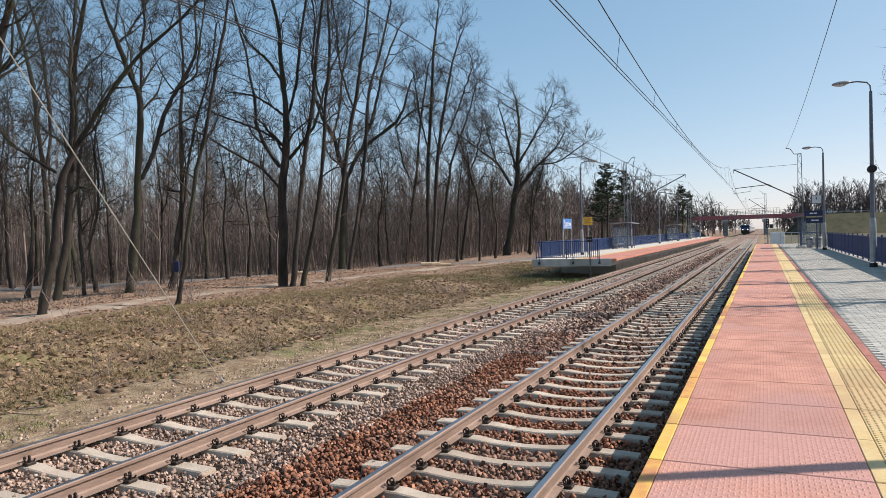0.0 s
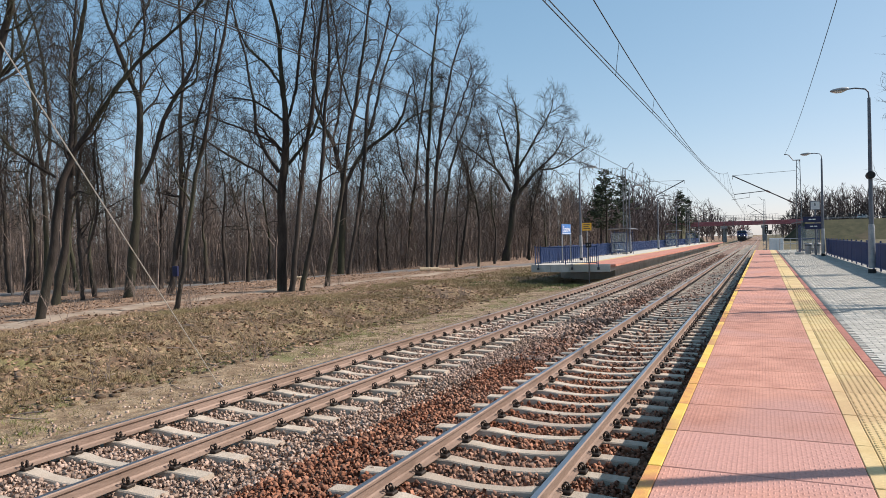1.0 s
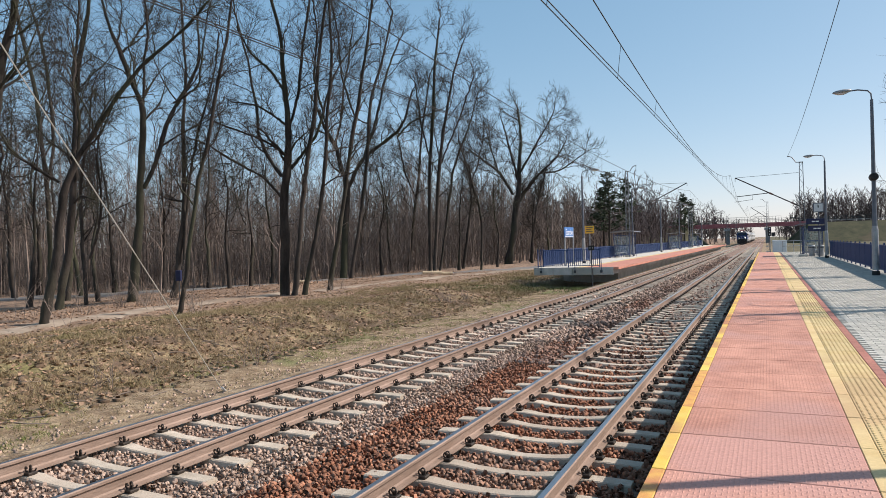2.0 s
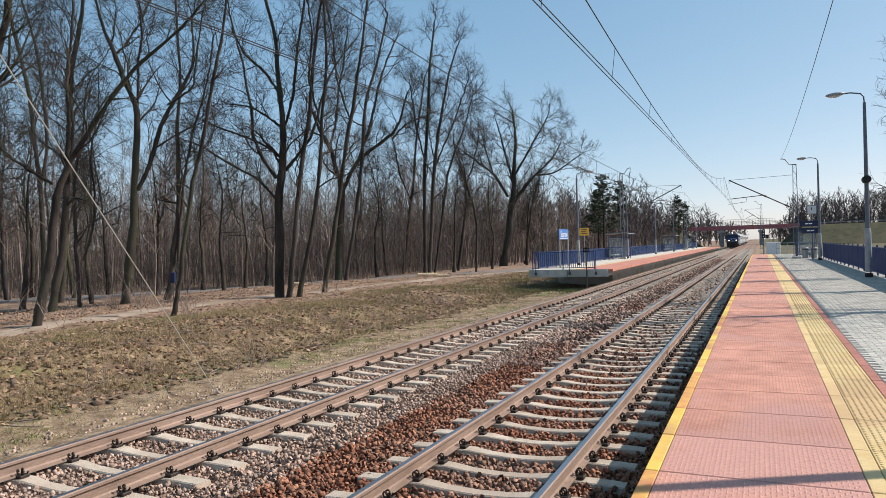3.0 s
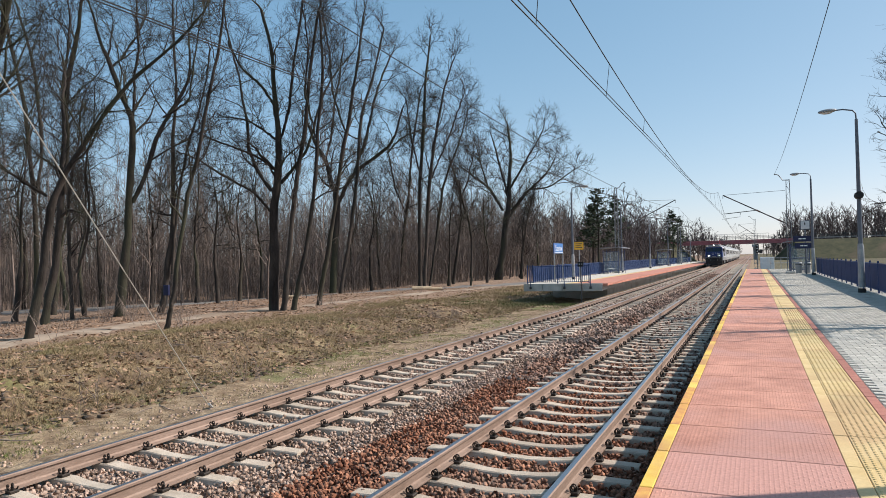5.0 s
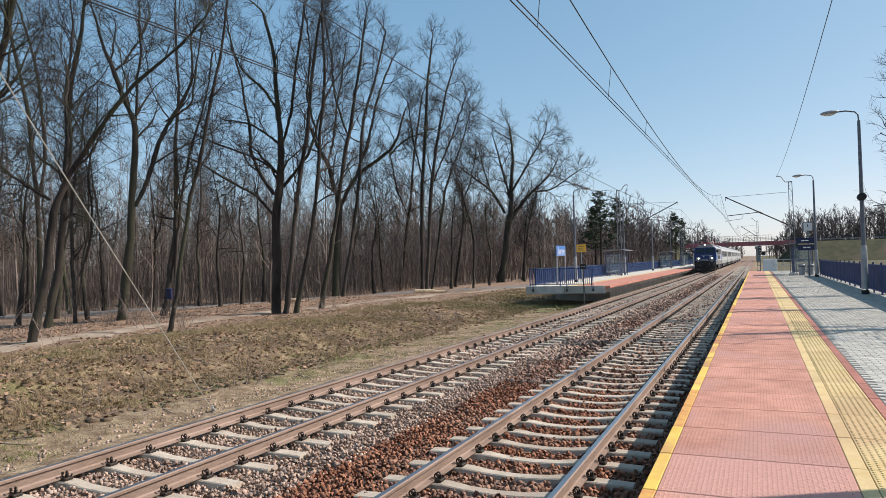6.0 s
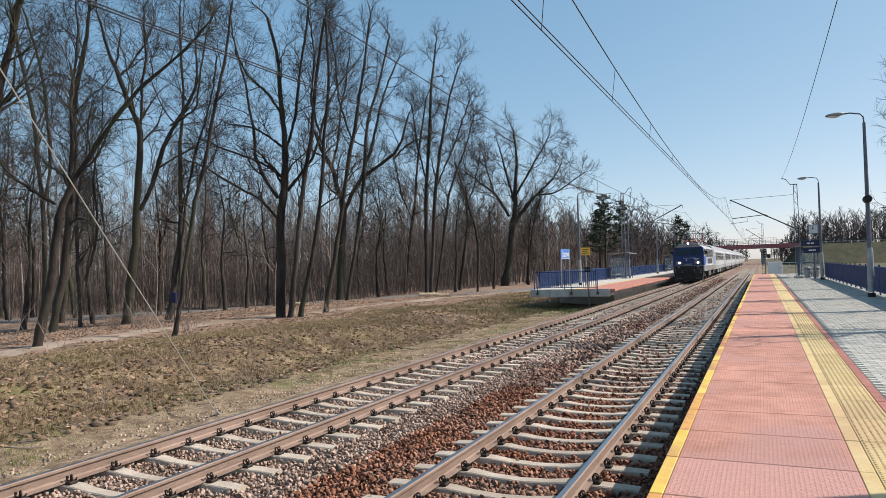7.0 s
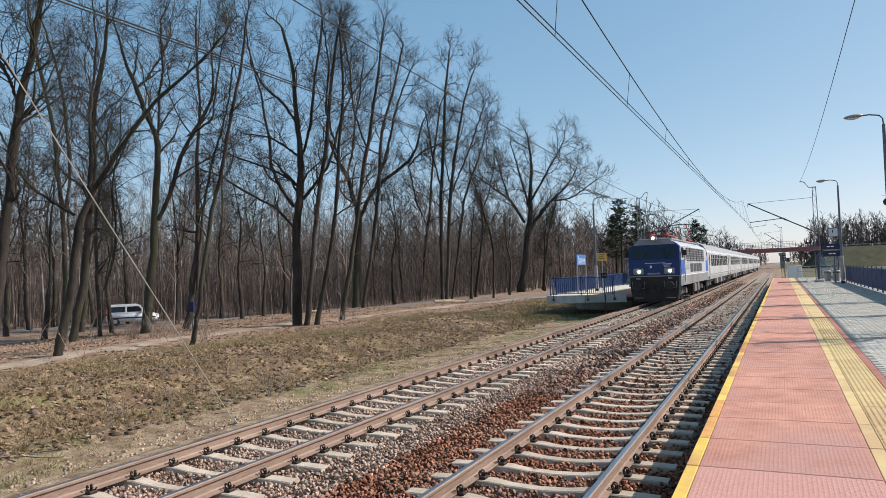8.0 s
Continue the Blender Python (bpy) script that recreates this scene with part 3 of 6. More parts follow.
def limb(rs, start, way, length, r, k, wander, lift, tip=0.25):
    """One bough: a polyline that wanders and bends up to the light."""
    p, q = limbs_from(rs, np.array(start, float)[None], np.array(way, float)[None], np.array([length]), np.array([r]), k, wander, lift, tip)
    return p[0], q[0]


def limbs_from(rs, start, way, length, r, k, wander, lift, tip=0.25):
    """Many boughs at once: start and way (m, 3), length and r (m,)."""
    pts, d = [start], way
    for _ in range(k):
        d = d + rs.normal(0, wander, d.shape) + (0, 0, lift)
        d = d / np.linalg.norm(d, axis=1, keepdims=True)
        pts.append(pts[-1] + d * (length / k)[:, None])
    return np.stack(pts, 1), r[:, None] * np.linspace(1, tip, k + 1)


def offshoots(rs, parent, count, lo, hi, angle, ratio, length, k, wander, lift, rmin):
    """Side shoots on every polyline of parent (points (m, s, 3), radii (m, s)), count on each."""
    p, r = parent
    m, s = r.shape
    lo = np.broadcast_to(np.asarray(lo, float), (m,))[:, None]
    t = lo + (hi - lo) * (np.arange(count) + rs.rand(m, count)) / count
    x = t * (s - 1)
    i = np.minimum(x.astype(int), s - 2)
    f = (x - i)[..., None]
    row = np.arange(m)[:, None]
    a, b = p[row, i], p[row, i + 1]
    start = (a * (1 - f) + b * f).reshape(-1, 3)
    d = (b - a).reshape(-1, 3)
    d /= np.linalg.norm(d, axis=1, keepdims=True) + 1e-9
    rad = (r[row, i] * (1 - f[..., 0]) + r[row, i + 1] * f[..., 0]).ravel()
    side = np.cross(d, rs.normal(0, 1, d.shape))
    side /= np.linalg.norm(side, axis=1, keepdims=True) + 1e-9
    ang = (angle * rs.uniform(0.6, 1.35, len(d)))[:, None]
    ln = length * rs.uniform(0.5, 1.2, len(d)) * (1.15 - 0.5 * t.ravel())
    return limbs_from(rs, start, d * np.cos(ang) + side * np.sin(ang), ln, np.maximum(rmin, rad * ratio * rs.uniform(0.7, 1.1, len(d))), k, wander, lift)


def along(pts, radii, t):
    x = t * (len(pts) - 1)
    i = min(int(x), len(pts) - 2)
    f = x - i
    d = pts[i + 1] - pts[i]
    return pts[i] * (1 - f) + pts[i + 1] * f, d / (np.linalg.norm(d) + 1e-9), radii[i] * (1 - f) + radii[i + 1] * f


def spread(rs, parent, count, lo, hi, angle, ratio, length, k, wander, lift, rmin):
    p, r = offshoots(rs, (np.asarray(parent[0])[None], np.asarray(parent[1])[None]), count, lo, hi, angle, ratio, length, k, wander, lift, rmin)
    return list(zip(p, r))


def smooth(pts, k):
    """k points on a soft curve through pts."""
    pts = np.array(pts, float)
    s = np.arange(len(pts))
    t = np.linspace(0, len(pts) - 1, k)
    i = np.clip(t.astype(int), 0, len(pts) - 2)
    f = (t - i)[:, None]
    ext = np.concatenate([2 * pts[:1] - pts[1:2], pts, 2 * pts[-1:] - pts[-2:-1]])
    a, b, c, d = ext[i], ext[i + 1], ext[i + 2], ext[i + 3]
    return 0.5 * (2 * b + (c - a) * f + (2 * a - 5 * b + 4 * c - d) * f ** 2 + (3 * b - a - 3 * c + d) * f ** 3)


def grow(seed, stems, crown, limbs=8, boughs=6, twigs=5, sprays=3, spray_len=0.55, sides=9, rmin=0.005, angle=0.75, cuts=((6, 6), (4, 4), (3, 3), (2, 3))):
    """A bare broadleaf tree. stems: (points, radii, where its limbs begin) for trunk and forks; crown: length of a limb; returns the arrays of each stem and of the crown."""
    rs = np.random.RandomState(seed)
    P = np.stack([smooth(pts, 37) for pts, _, _ in stems])
    R = np.stack([np.interp(np.linspace(0, len(rad) - 1, 37), np.arange(len(rad)), rad) for _, rad, _ in stems])
    wob = np.cumsum(rs.normal(0, 0.024, (len(stems), 36, 2)), 1)
    P[:, 1:, :2] += wob - wob[:, :1]
    R = R * (1 + 0.07 * rs.normal(0, 1, R.shape))
    lo = np.array([s[2] for s in stems])
    rest = []
    one = offshoots(rs, (P, R), limbs, lo, 0.99, angle, 0.5, crown, cuts[0][0], 0.24, 0.05, rmin * 4)
    # the stem runs out into a last leading shoot
    end = P[:, -1] - P[:, -4]
    end = end / np.linalg.norm(end, axis=1, keepdims=True)
    lead = limbs_from(rs, P[:, -1], end, np.full(len(P), crown * 0.5), R[:, -1], cuts[0][0], 0.2, 0.05, 0.2)
    one = (np.concatenate([one[0], lead[0]]), np.concatenate([one[1], lead[1]]))
    rest.append(tubes(*one, cuts[0][1]))
    two = offshoots(rs, one, boughs, 0.15, 1.0, 0.7, 0.55, crown * 0.5, cuts[1][0], 0.27, 0.035, rmin * 2.4)
    rest.append(tubes(*two, cuts[1][1]))
    three = offshoots(rs, two, twigs, 0.15, 1.0, 0.75, 0.55, crown * 0.25, cuts[2][0], 0.24, 0.04, rmin * 1.4)
    rest.append(tubes(*three, cuts[2][1]))
    if sprays:
        rest.append(tubes(*offshoots(rs, three, sprays, 0.2, 1.0, 0.7, 0.7, spray_len, cuts[3][0], 0.15, 0.03, rmin), cuts[3][1]))
    wood = []
    for p, r in zip(P, R):
        v, f = tubes(p[None], r[None], sides)
        wood.append((v + rs.normal(0, 0.008, v.shape), f))
    return wood, join(rest)


def tree(name, x, y, arrays, bark, label, group="", category="tree", rot=0.0, scale=1.0):
    z = float(ground_z(x, y)) - 0.1
    th = thing(name, Matrix.LocRotScale((x, y, z), Euler((0, 0, rot)), (scale,) * 3), label, category, group)
    wood, (cv, cf) = arrays
    for k, (v, f) in enumerate(wood):
        nm = "bough" if k else "trunk"
        link(nm, raw(nm, v, f, True), bark, th)
    link("crown", raw("crown", cv, cf, True), bark, th)
    return th


# where the camera stands, to set trees by bearing: bearing is x over depth, in the camera's first direction
YAW = radians(-24.8)
FWD, RGT = np.array([math.sin(YAW), math.cos(YAW)]), np.array([math.cos(YAW), -math.sin(YAW)])


def beside(bearing, depth):
    p = np.array([CX, 0.0]) + FWD * depth + RGT * bearing * depth
    return float(p[0]), float(p[1])


def stem(r0, pts, lo):
    """A stem from points (right, up) seen square-on and a depth shift; radii taper."""
    out = [np.append(RGT * a + FWD * c, b) for a, b, c in pts]
    h = pts[-1][1] + 0.01
    rad = [max(0.02, r0 * (1.0 - 0.88 * (max(0, p[1]) / max(h, 8.0)) ** 0.8) * (1.45 if p[1] <= 0.05 else 1)) for p in pts]
    return out, rad, lo


LABELS = {"leaning_oak": "dark leaning bare oak with a forked trunk", "maple": "tall bare maple with straight grey-brown trunk", "lime_tree": "bare lime tree at the wood's edge", "oak": "thick dark bare oak with rising boughs", "leaning_maple": "slim bare maple leaning over the path", "slender_oak": "slender bare oak by the path", "spreading_oak": "old bare oak with a broad spreading crown"}
EDGE_TREES = []


def edge_tree(name, bearing, depth, crown, stems):
    """A tree of the wood's edge: trunk first, then its main boughs, each as (right, up, radius); boughs lean out of the plane in turn."""
    seed = 100 + len(EDGE_TREES)
    r = np.random.RandomState(seed)
    out = []
    for si, q in enumerate(stems):
        reach = np.linspace(0, 1, len(q)) ** 1.3
        deep = reach * (r.uniform(-0.5, 0.5) if si == 0 else r.uniform(1.0, 3.0) * (-1) ** si)
        pts = [np.append(RGT * a + FWD * c, b) for (a, b, _), c in zip(q, deep)]
        rad = [w * (0.66 if si == 0 else 0.55) * (1.1 if depth > 90 else 1.0) for _, _, w in q]
        if si == 0:
            # root flare: the foot widens over the last hand's breadths
            pts = [pts[0] - (0, 0, 0.25), pts[0] + (pts[1] - pts[0]) * 0.12] + pts[1:]
            rad = [rad[0] * 1.25, rad[0] * 0.5 + rad[1] * 0.5] + rad[1:]
        out.append((pts, rad, 0.42 if si == 0 else 0.18))
    far = depth > 60
    n = len(stems)
    arr = grow(seed, out, crown, 13 if n < 3 else 10 if n < 5 else 7, 7, 6, 3, 0.75 if far else 0.5, 11, 0.013 if depth > 90 else 0.0085 if far else 0.0064, 0.7, ((6, 4), (4, 3), (2, 3), (2, 2)))
    x, y = beside(bearing, depth)
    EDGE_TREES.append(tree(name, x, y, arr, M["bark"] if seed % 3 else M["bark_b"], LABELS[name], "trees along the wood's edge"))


edge_tree("leaning_oak", -0.5816, 27.9, 3.4, [
    [(0.00, 0.00, 0.294), (0.57, 2.60, 0.249), (0.94, 5.30, 0.227), (1.52, 6.75, 0.170), (2.40, 7.97, 0.147), (3.58, 9.51, 0.136), (4.59, 10.56, 0.102), (6.26, 11.91, 0.079), (7.08, 12.78, 0.068)],
    [(0.85, 5.80, 0.102), (-0.03, 6.46, 0.091), (-0.49, 7.37, 0.079), (-0.94, 9.18, 0.057)],
    [(1.45, 6.64, 0.102), (1.35, 8.22, 0.091), (1.01, 10.25, 0.079), (0.51, 11.84, 0.057)],
])
edge_tree("maple", -0.5579, 37.5, 4.0, [
    [(0.00, 0.00, 0.365), (0.47, 2.82, 0.304), (0.82, 5.86, 0.274), (1.03, 9.79, 0.228), (1.23, 12.81, 0.198), (1.81, 16.11, 0.152), (1.96, 18.81, 0.091)],
    [(1.17, 7.06, 0.167), (1.58, 9.78, 0.152), (1.74, 12.49, 0.137), (2.38, 15.19, 0.091), (2.61, 17.29, 0.061)],
])
edge_tree("lime_tree", -0.5167, 41.4, 4.0, [
    [(0.00, 0.00, 0.185), (-0.02, 2.19, 0.151), (-0.17, 4.55, 0.151), (-0.16, 7.56, 0.134), (0.38, 10.56, 0.084), (0.73, 12.88, 0.067)],
    [(0.27, 2.85, 0.134), (1.00, 4.51, 0.134), (1.43, 6.18, 0.118), (1.55, 8.52, 0.101), (2.17, 10.84, 0.067), (2.64, 12.83, 0.050)],
])
edge_tree("lime_tree", -0.5699, 54.0, 4.6, [
    [(0.00, 0.00, 0.307), (0.08, 4.39, 0.263), (-0.04, 9.64, 0.263), (-0.34, 13.13, 0.241), (-0.76, 17.06, 0.219), (-1.46, 20.55, 0.175), (-2.11, 24.04, 0.132)],
    [(0.06, 8.76, 0.197), (0.80, 12.23, 0.219), (0.76, 15.72, 0.219), (0.47, 19.63, 0.175), (-0.39, 23.56, 0.132)],
])
edge_tree("oak", -0.4519, 39.4, 4.0, [
    [(0.00, 0.00, 0.480), (0.27, 2.30, 0.384), (0.57, 4.53, 0.320), (0.76, 7.08, 0.288), (0.93, 10.26, 0.256), (0.88, 11.37, 0.224), (0.44, 12.56, 0.192), (-0.07, 14.25, 0.192), (-0.57, 15.53, 0.128), (-1.05, 17.28, 0.096)],
    [(0.99, 11.05, 0.128), (1.35, 13.10, 0.128), (1.74, 14.99, 0.112), (1.89, 17.52, 0.080)],
    [(0.87, 6.50, 0.224), (1.49, 8.01, 0.224), (2.10, 9.91, 0.224), (2.63, 11.48, 0.208), (3.32, 12.89, 0.176), (3.63, 14.63, 0.128), (3.40, 17.16, 0.096)],
    [(2.69, 11.29, 0.096), (3.76, 11.77, 0.096), (4.47, 12.13, 0.096), (4.90, 14.27, 0.080), (5.50, 16.16, 0.064)],
    [(-0.07, 14.25, 0.096), (0.71, 15.66, 0.096), (1.09, 17.54, 0.064)],
])
edge_tree("lime_tree", -0.3923, 44.6, 3.6, [
    [(0.00, 0.00, 0.326), (0.41, 2.53, 0.290), (0.72, 5.05, 0.235), (0.87, 7.58, 0.199), (0.92, 11.18, 0.163), (1.30, 14.76, 0.127), (1.26, 19.06, 0.109)],
    [(0.77, 2.52, 0.145), (1.13, 6.49, 0.145), (1.84, 9.35, 0.145), (2.52, 11.50, 0.127), (3.45, 14.35, 0.091), (3.88, 16.49, 0.072)],
])
edge_tree("leaning_maple", -0.3850, 31.9, 3.0, [
    [(0.00, 0.00, 0.194), (0.45, 1.86, 0.155), (0.89, 4.18, 0.142), (1.30, 6.23, 0.130), (1.80, 8.02, 0.117), (2.33, 10.07, 0.104), (2.98, 12.62, 0.091), (3.39, 14.91, 0.065)],
])
edge_tree("oak", -0.2299, 42.5, 3.6, [
    [(0.00, 0.00, 0.518), (0.17, 3.17, 0.449), (0.27, 6.27, 0.397), (0.43, 8.33, 0.362), (0.47, 10.73, 0.259), (0.41, 13.13, 0.207), (0.31, 15.53, 0.173), (-0.22, 18.27, 0.138)],
    [(0.02, 6.00, 0.155), (-0.91, 7.17, 0.138), (-2.26, 8.06, 0.121), (-3.78, 9.13, 0.086)],
    [(-0.04, 7.38, 0.207), (-0.86, 8.71, 0.190), (-1.34, 9.93, 0.173), (-1.62, 11.82, 0.155), (-2.08, 13.72, 0.121), (-2.53, 15.61, 0.104), (-3.23, 18.36, 0.069)],
    [(0.16, 8.34, 0.155), (-0.50, 9.22, 0.121), (-2.54, 10.13, 0.104), (-3.97, 10.68, 0.069)],
    [(0.40, 10.46, 0.155), (-0.78, 11.28, 0.121), (-2.13, 12.01, 0.086), (-3.67, 12.39, 0.069)],
    [(0.39, 12.38, 0.155), (-0.53, 13.84, 0.138), (-1.53, 14.90, 0.104), (-2.17, 16.28, 0.086), (-2.34, 18.33, 0.069)],
    [(0.55, 7.81, 0.190), (1.56, 9.16, 0.173), (2.29, 10.34, 0.138), (2.86, 12.38, 0.121), (3.78, 14.41, 0.086), (5.22, 16.42, 0.069)],
    [(0.57, 10.56, 0.155), (1.15, 12.43, 0.155), (1.56, 14.81, 0.138), (2.11, 18.21, 0.104)],
])
edge_tree("slender_oak", -0.2176, 42.3, 3.2, [
    [(0.00, 0.00, 0.343), (0.33, 2.98, 0.223), (0.60, 6.06, 0.206), (0.95, 8.45, 0.189), (1.38, 11.51, 0.189), (1.72, 14.57, 0.137), (2.28, 18.29, 0.103)],
])
edge_tree("slender_oak", -0.2038, 42.0, 3.2, [
    [(0.00, 0.00, 0.307), (0.67, 2.99, 0.188), (1.14, 6.04, 0.171), (1.46, 8.75, 0.171), (1.63, 11.12, 0.153), (1.89, 13.82, 0.119), (1.84, 17.87, 0.102)],
    [(1.58, 10.44, 0.102), (1.09, 13.16, 0.102), (1.34, 15.86, 0.085), (1.23, 17.88, 0.068)],
])
edge_tree("slender_oak", -0.1685, 47.4, 3.6, [
    [(0.00, 0.00, 0.346), (0.84, 3.67, 0.231), (1.45, 7.12, 0.212), (2.01, 10.55, 0.192), (2.46, 12.83, 0.173), (3.06, 16.25, 0.135), (3.66, 19.66, 0.096)],
    [(2.27, 11.69, 0.115), (1.46, 14.00, 0.115), (1.35, 16.68, 0.096), (1.03, 18.97, 0.077)],
])
edge_tree("slender_oak", -0.1356, 64.1, 3.8, [
    [(0.00, 0.00, 0.338), (0.86, 4.45, 0.234), (1.50, 8.59, 0.234), (2.04, 12.72, 0.234), (2.42, 16.85, 0.208), (3.56, 20.43, 0.156), (4.56, 24.53, 0.130)],
])
edge_tree("oak", -0.1469, 68.2, 4.2, [
    [(0.00, 0.00, 0.554), (0.29, 4.09, 0.498), (0.55, 9.06, 0.471), (0.10, 10.73, 0.360), (-0.39, 12.95, 0.305), (-1.32, 14.90, 0.249), (-2.18, 17.40, 0.166)],
    [(0.82, 9.05, 0.360), (2.34, 11.66, 0.360), (5.16, 13.62, 0.277), (6.58, 14.96, 0.222), (7.48, 17.68, 0.138)],
    [(2.34, 11.66, 0.277), (3.56, 15.59, 0.249), (4.80, 20.50, 0.194), (6.12, 24.31, 0.138)],
    [(-0.39, 12.95, 0.194), (0.26, 16.23, 0.194), (0.93, 20.06, 0.166), (1.71, 23.88, 0.111)],
    [(5.71, 13.77, 0.166), (7.14, 15.49, 0.138), (8.83, 16.55, 0.111)],
])
edge_tree("oak", -0.0225, 69.4, 3.8, [
    [(0.00, 0.00, 0.310), (0.13, 4.84, 0.282), (0.44, 9.89, 0.254), (0.89, 16.05, 0.225), (1.33, 21.63, 0.169), (1.83, 25.52, 0.113)],
    [(0.47, 11.02, 0.141), (-0.43, 14.97, 0.141), (-0.99, 18.90, 0.113)],
])
edge_tree("slender_oak", -0.0143, 69.0, 3.8, [
    [(0.00, 0.00, 0.308), (0.41, 4.81, 0.252), (0.72, 9.83, 0.252), (1.41, 14.83, 0.224), (2.37, 19.25, 0.140), (3.47, 22.55, 0.112)],
    [(0.92, 10.94, 0.140), (2.83, 15.35, 0.140), (4.31, 18.64, 0.112)],
])
edge_tree("maple", -0.0539, 84.6, 3.6, [
    [(0.00, 0.00, 0.309), (0.59, 3.97, 0.275), (1.28, 8.75, 0.275), (1.70, 11.48, 0.240), (2.35, 17.61, 0.172), (3.34, 23.72, 0.137)],
    [(1.22, 9.10, 0.172), (0.14, 12.21, 0.172), (-0.64, 15.99, 0.137)],
])
edge_tree("slender_oak", -0.0087, 70.5, 3.2, [
    [(0.00, 0.00, 0.200), (0.73, 3.76, 0.172), (1.41, 7.74, 0.200), (1.78, 10.59, 0.172), (3.31, 14.53, 0.114), (4.26, 17.92, 0.086)],
])
edge_tree("slender_oak", 0.0256, 80.0, 3.2, [
    [(0.00, 0.00, 0.292), (0.56, 3.95, 0.260), (0.97, 7.18, 0.227), (0.98, 9.77, 0.195), (0.40, 12.38, 0.162), (-0.44, 14.99, 0.130)],
    [(1.09, 9.12, 0.162), (2.00, 11.69, 0.130), (2.73, 14.90, 0.097)],
])
edge_tree("slender_oak", 0.0506, 73.1, 2.6, [
    [(0.00, 0.00, 0.208), (0.24, 4.51, 0.178), (0.06, 6.88, 0.178), (-0.48, 8.67, 0.148), (-0.83, 11.05, 0.119)],
])
edge_tree("spreading_oak", 0.0915, 96.6, 5.4, [
    [(0.00, 0.00, 0.941), (0.73, 4.06, 0.667), (1.22, 7.96, 0.627), (1.68, 10.30, 0.510), (1.83, 13.42, 0.392), (2.17, 17.32, 0.275), (1.89, 21.61, 0.157)],
    [(0.88, 9.70, 0.353), (-1.00, 12.72, 0.275), (-3.31, 14.50, 0.196), (-5.46, 15.96, 0.118)],
    [(1.31, 8.12, 0.353), (2.85, 10.11, 0.314), (4.87, 12.56, 0.235), (7.27, 14.84, 0.196), (8.65, 16.98, 0.118)],
    [(1.89, 12.64, 0.275), (3.77, 15.71, 0.235), (5.40, 18.40, 0.157), (6.39, 20.32, 0.118)],
    [(1.56, 11.71, 0.275), (0.80, 15.79, 0.235), (-0.03, 20.11, 0.157)],
    [(4.87, 12.56, 0.196), (7.22, 12.88, 0.157), (9.61, 14.62, 0.118)],
    [(-1.00, 12.72, 0.196), (-1.86, 15.87, 0.157), (-2.41, 18.61, 0.118)],
])
edge_tree("slender_oak", 0.1224, 99.5, 2.8, [
    [(0.00, 0.00, 0.283), (0.50, 3.95, 0.242), (1.09, 7.97, 0.202), (2.16, 11.97, 0.121)],
])
edge_tree("oak", -0.6818, 23.3, 3.6, [
    [(0.00, 0.00, 0.322), (0.44, 3.40, 0.265), (0.87, 6.22, 0.227), (1.35, 9.08, 0.208), (1.84, 11.07, 0.170), (2.28, 12.56, 0.114)],
    [(1.35, 9.03, 0.095), (0.88, 10.54, 0.095), (0.66, 12.04, 0.076)],
])


def behind_road(x, y):
    """How far a place lies beyond the road through the wood."""
    return (x - ROAD_X0) * -ROAD_DY + (y - ROAD_Y0) * ROAD_DX


def floor_z(x, y):
    return np.where(x < 0, ground_z(x, y), -0.6)


def stand(seed, x, y, height, r0, low, crown, limbs, boughs, twigs, rmin, cuts):
    """Many forest trees at once, each grown by itself: places x, y and heights (m,)."""
    r = np.random.RandomState(seed)
    m = len(x)
    z = floor_z(x, y) - 0.1
    up = np.array([0, 0.25, 0.5, 0.75, 1.0])
    lean = r.normal(0, 0.045, (m, 1, 2)) * height[:, None, None] * up[None, :, None] + np.cumsum(r.normal(0, 0.010, (m, 5, 2)), 1) * height[:, None, None]
    P = np.concatenate([np.stack([x, y], -1)[:, None] + lean, z[:, None, None] + height[:, None, None] * up[None, :, None]], 2)
    R = (r0 * r.uniform(0.6, 1.4, m))[:, None] * np.array([1.0, 0.82, 0.62, 0.40, 0.12])
    out = [tubes(P, R, 4)]
    one = offshoots(r, (P, R), limbs, low, 1.0, 0.62, 0.5, crown, cuts[0][0], 0.2, 0.07, rmin * 1.8)
    out.append(tubes(*one, cuts[0][1]))
    two = offshoots(r, one, boughs, 0.15, 1.0, 0.65, 0.6, crown * 0.5, cuts[1][0], 0.22, 0.06, rmin * 1.2)
    out.append(tubes(*two, 2))
    if twigs:
        out.append(tubes(*offshoots(r, two, twigs, 0.1, 1.0, 0.7, 0.7, crown * 0.27, 1, 0.15, 0.05, rmin), 2))
    return join(out)


def places(seed, n, draw, ok):
    """n places (x, y) drawn until they satisfy ok."""
    r = np.random.RandomState(seed)
    x, y = draw(r, n * 12)
    good = ok(x, y, r)
    return x[good][:n], y[good][:n]


def by_bearing(lo, hi, near, deep, power):
    def draw(r, n):
        b, d = r.uniform(lo, hi, n), near + deep * r.rand(n) ** power
        return CX + FWD[0] * d + RGT[0] * b * d, FWD[1] * d + RGT[1] * b * d
    return draw


def in_wood(x, y, r):
    clear = (x < -27) & (np.abs(x - path_x(y)) > 3.0) & ~((y > 62) & (x > -31))
    return clear & ((behind_road(x, y) > 3.0) | (y > 64) | (r.rand(len(x)) < 0.03))


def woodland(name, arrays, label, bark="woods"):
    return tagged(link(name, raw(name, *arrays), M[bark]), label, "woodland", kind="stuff")


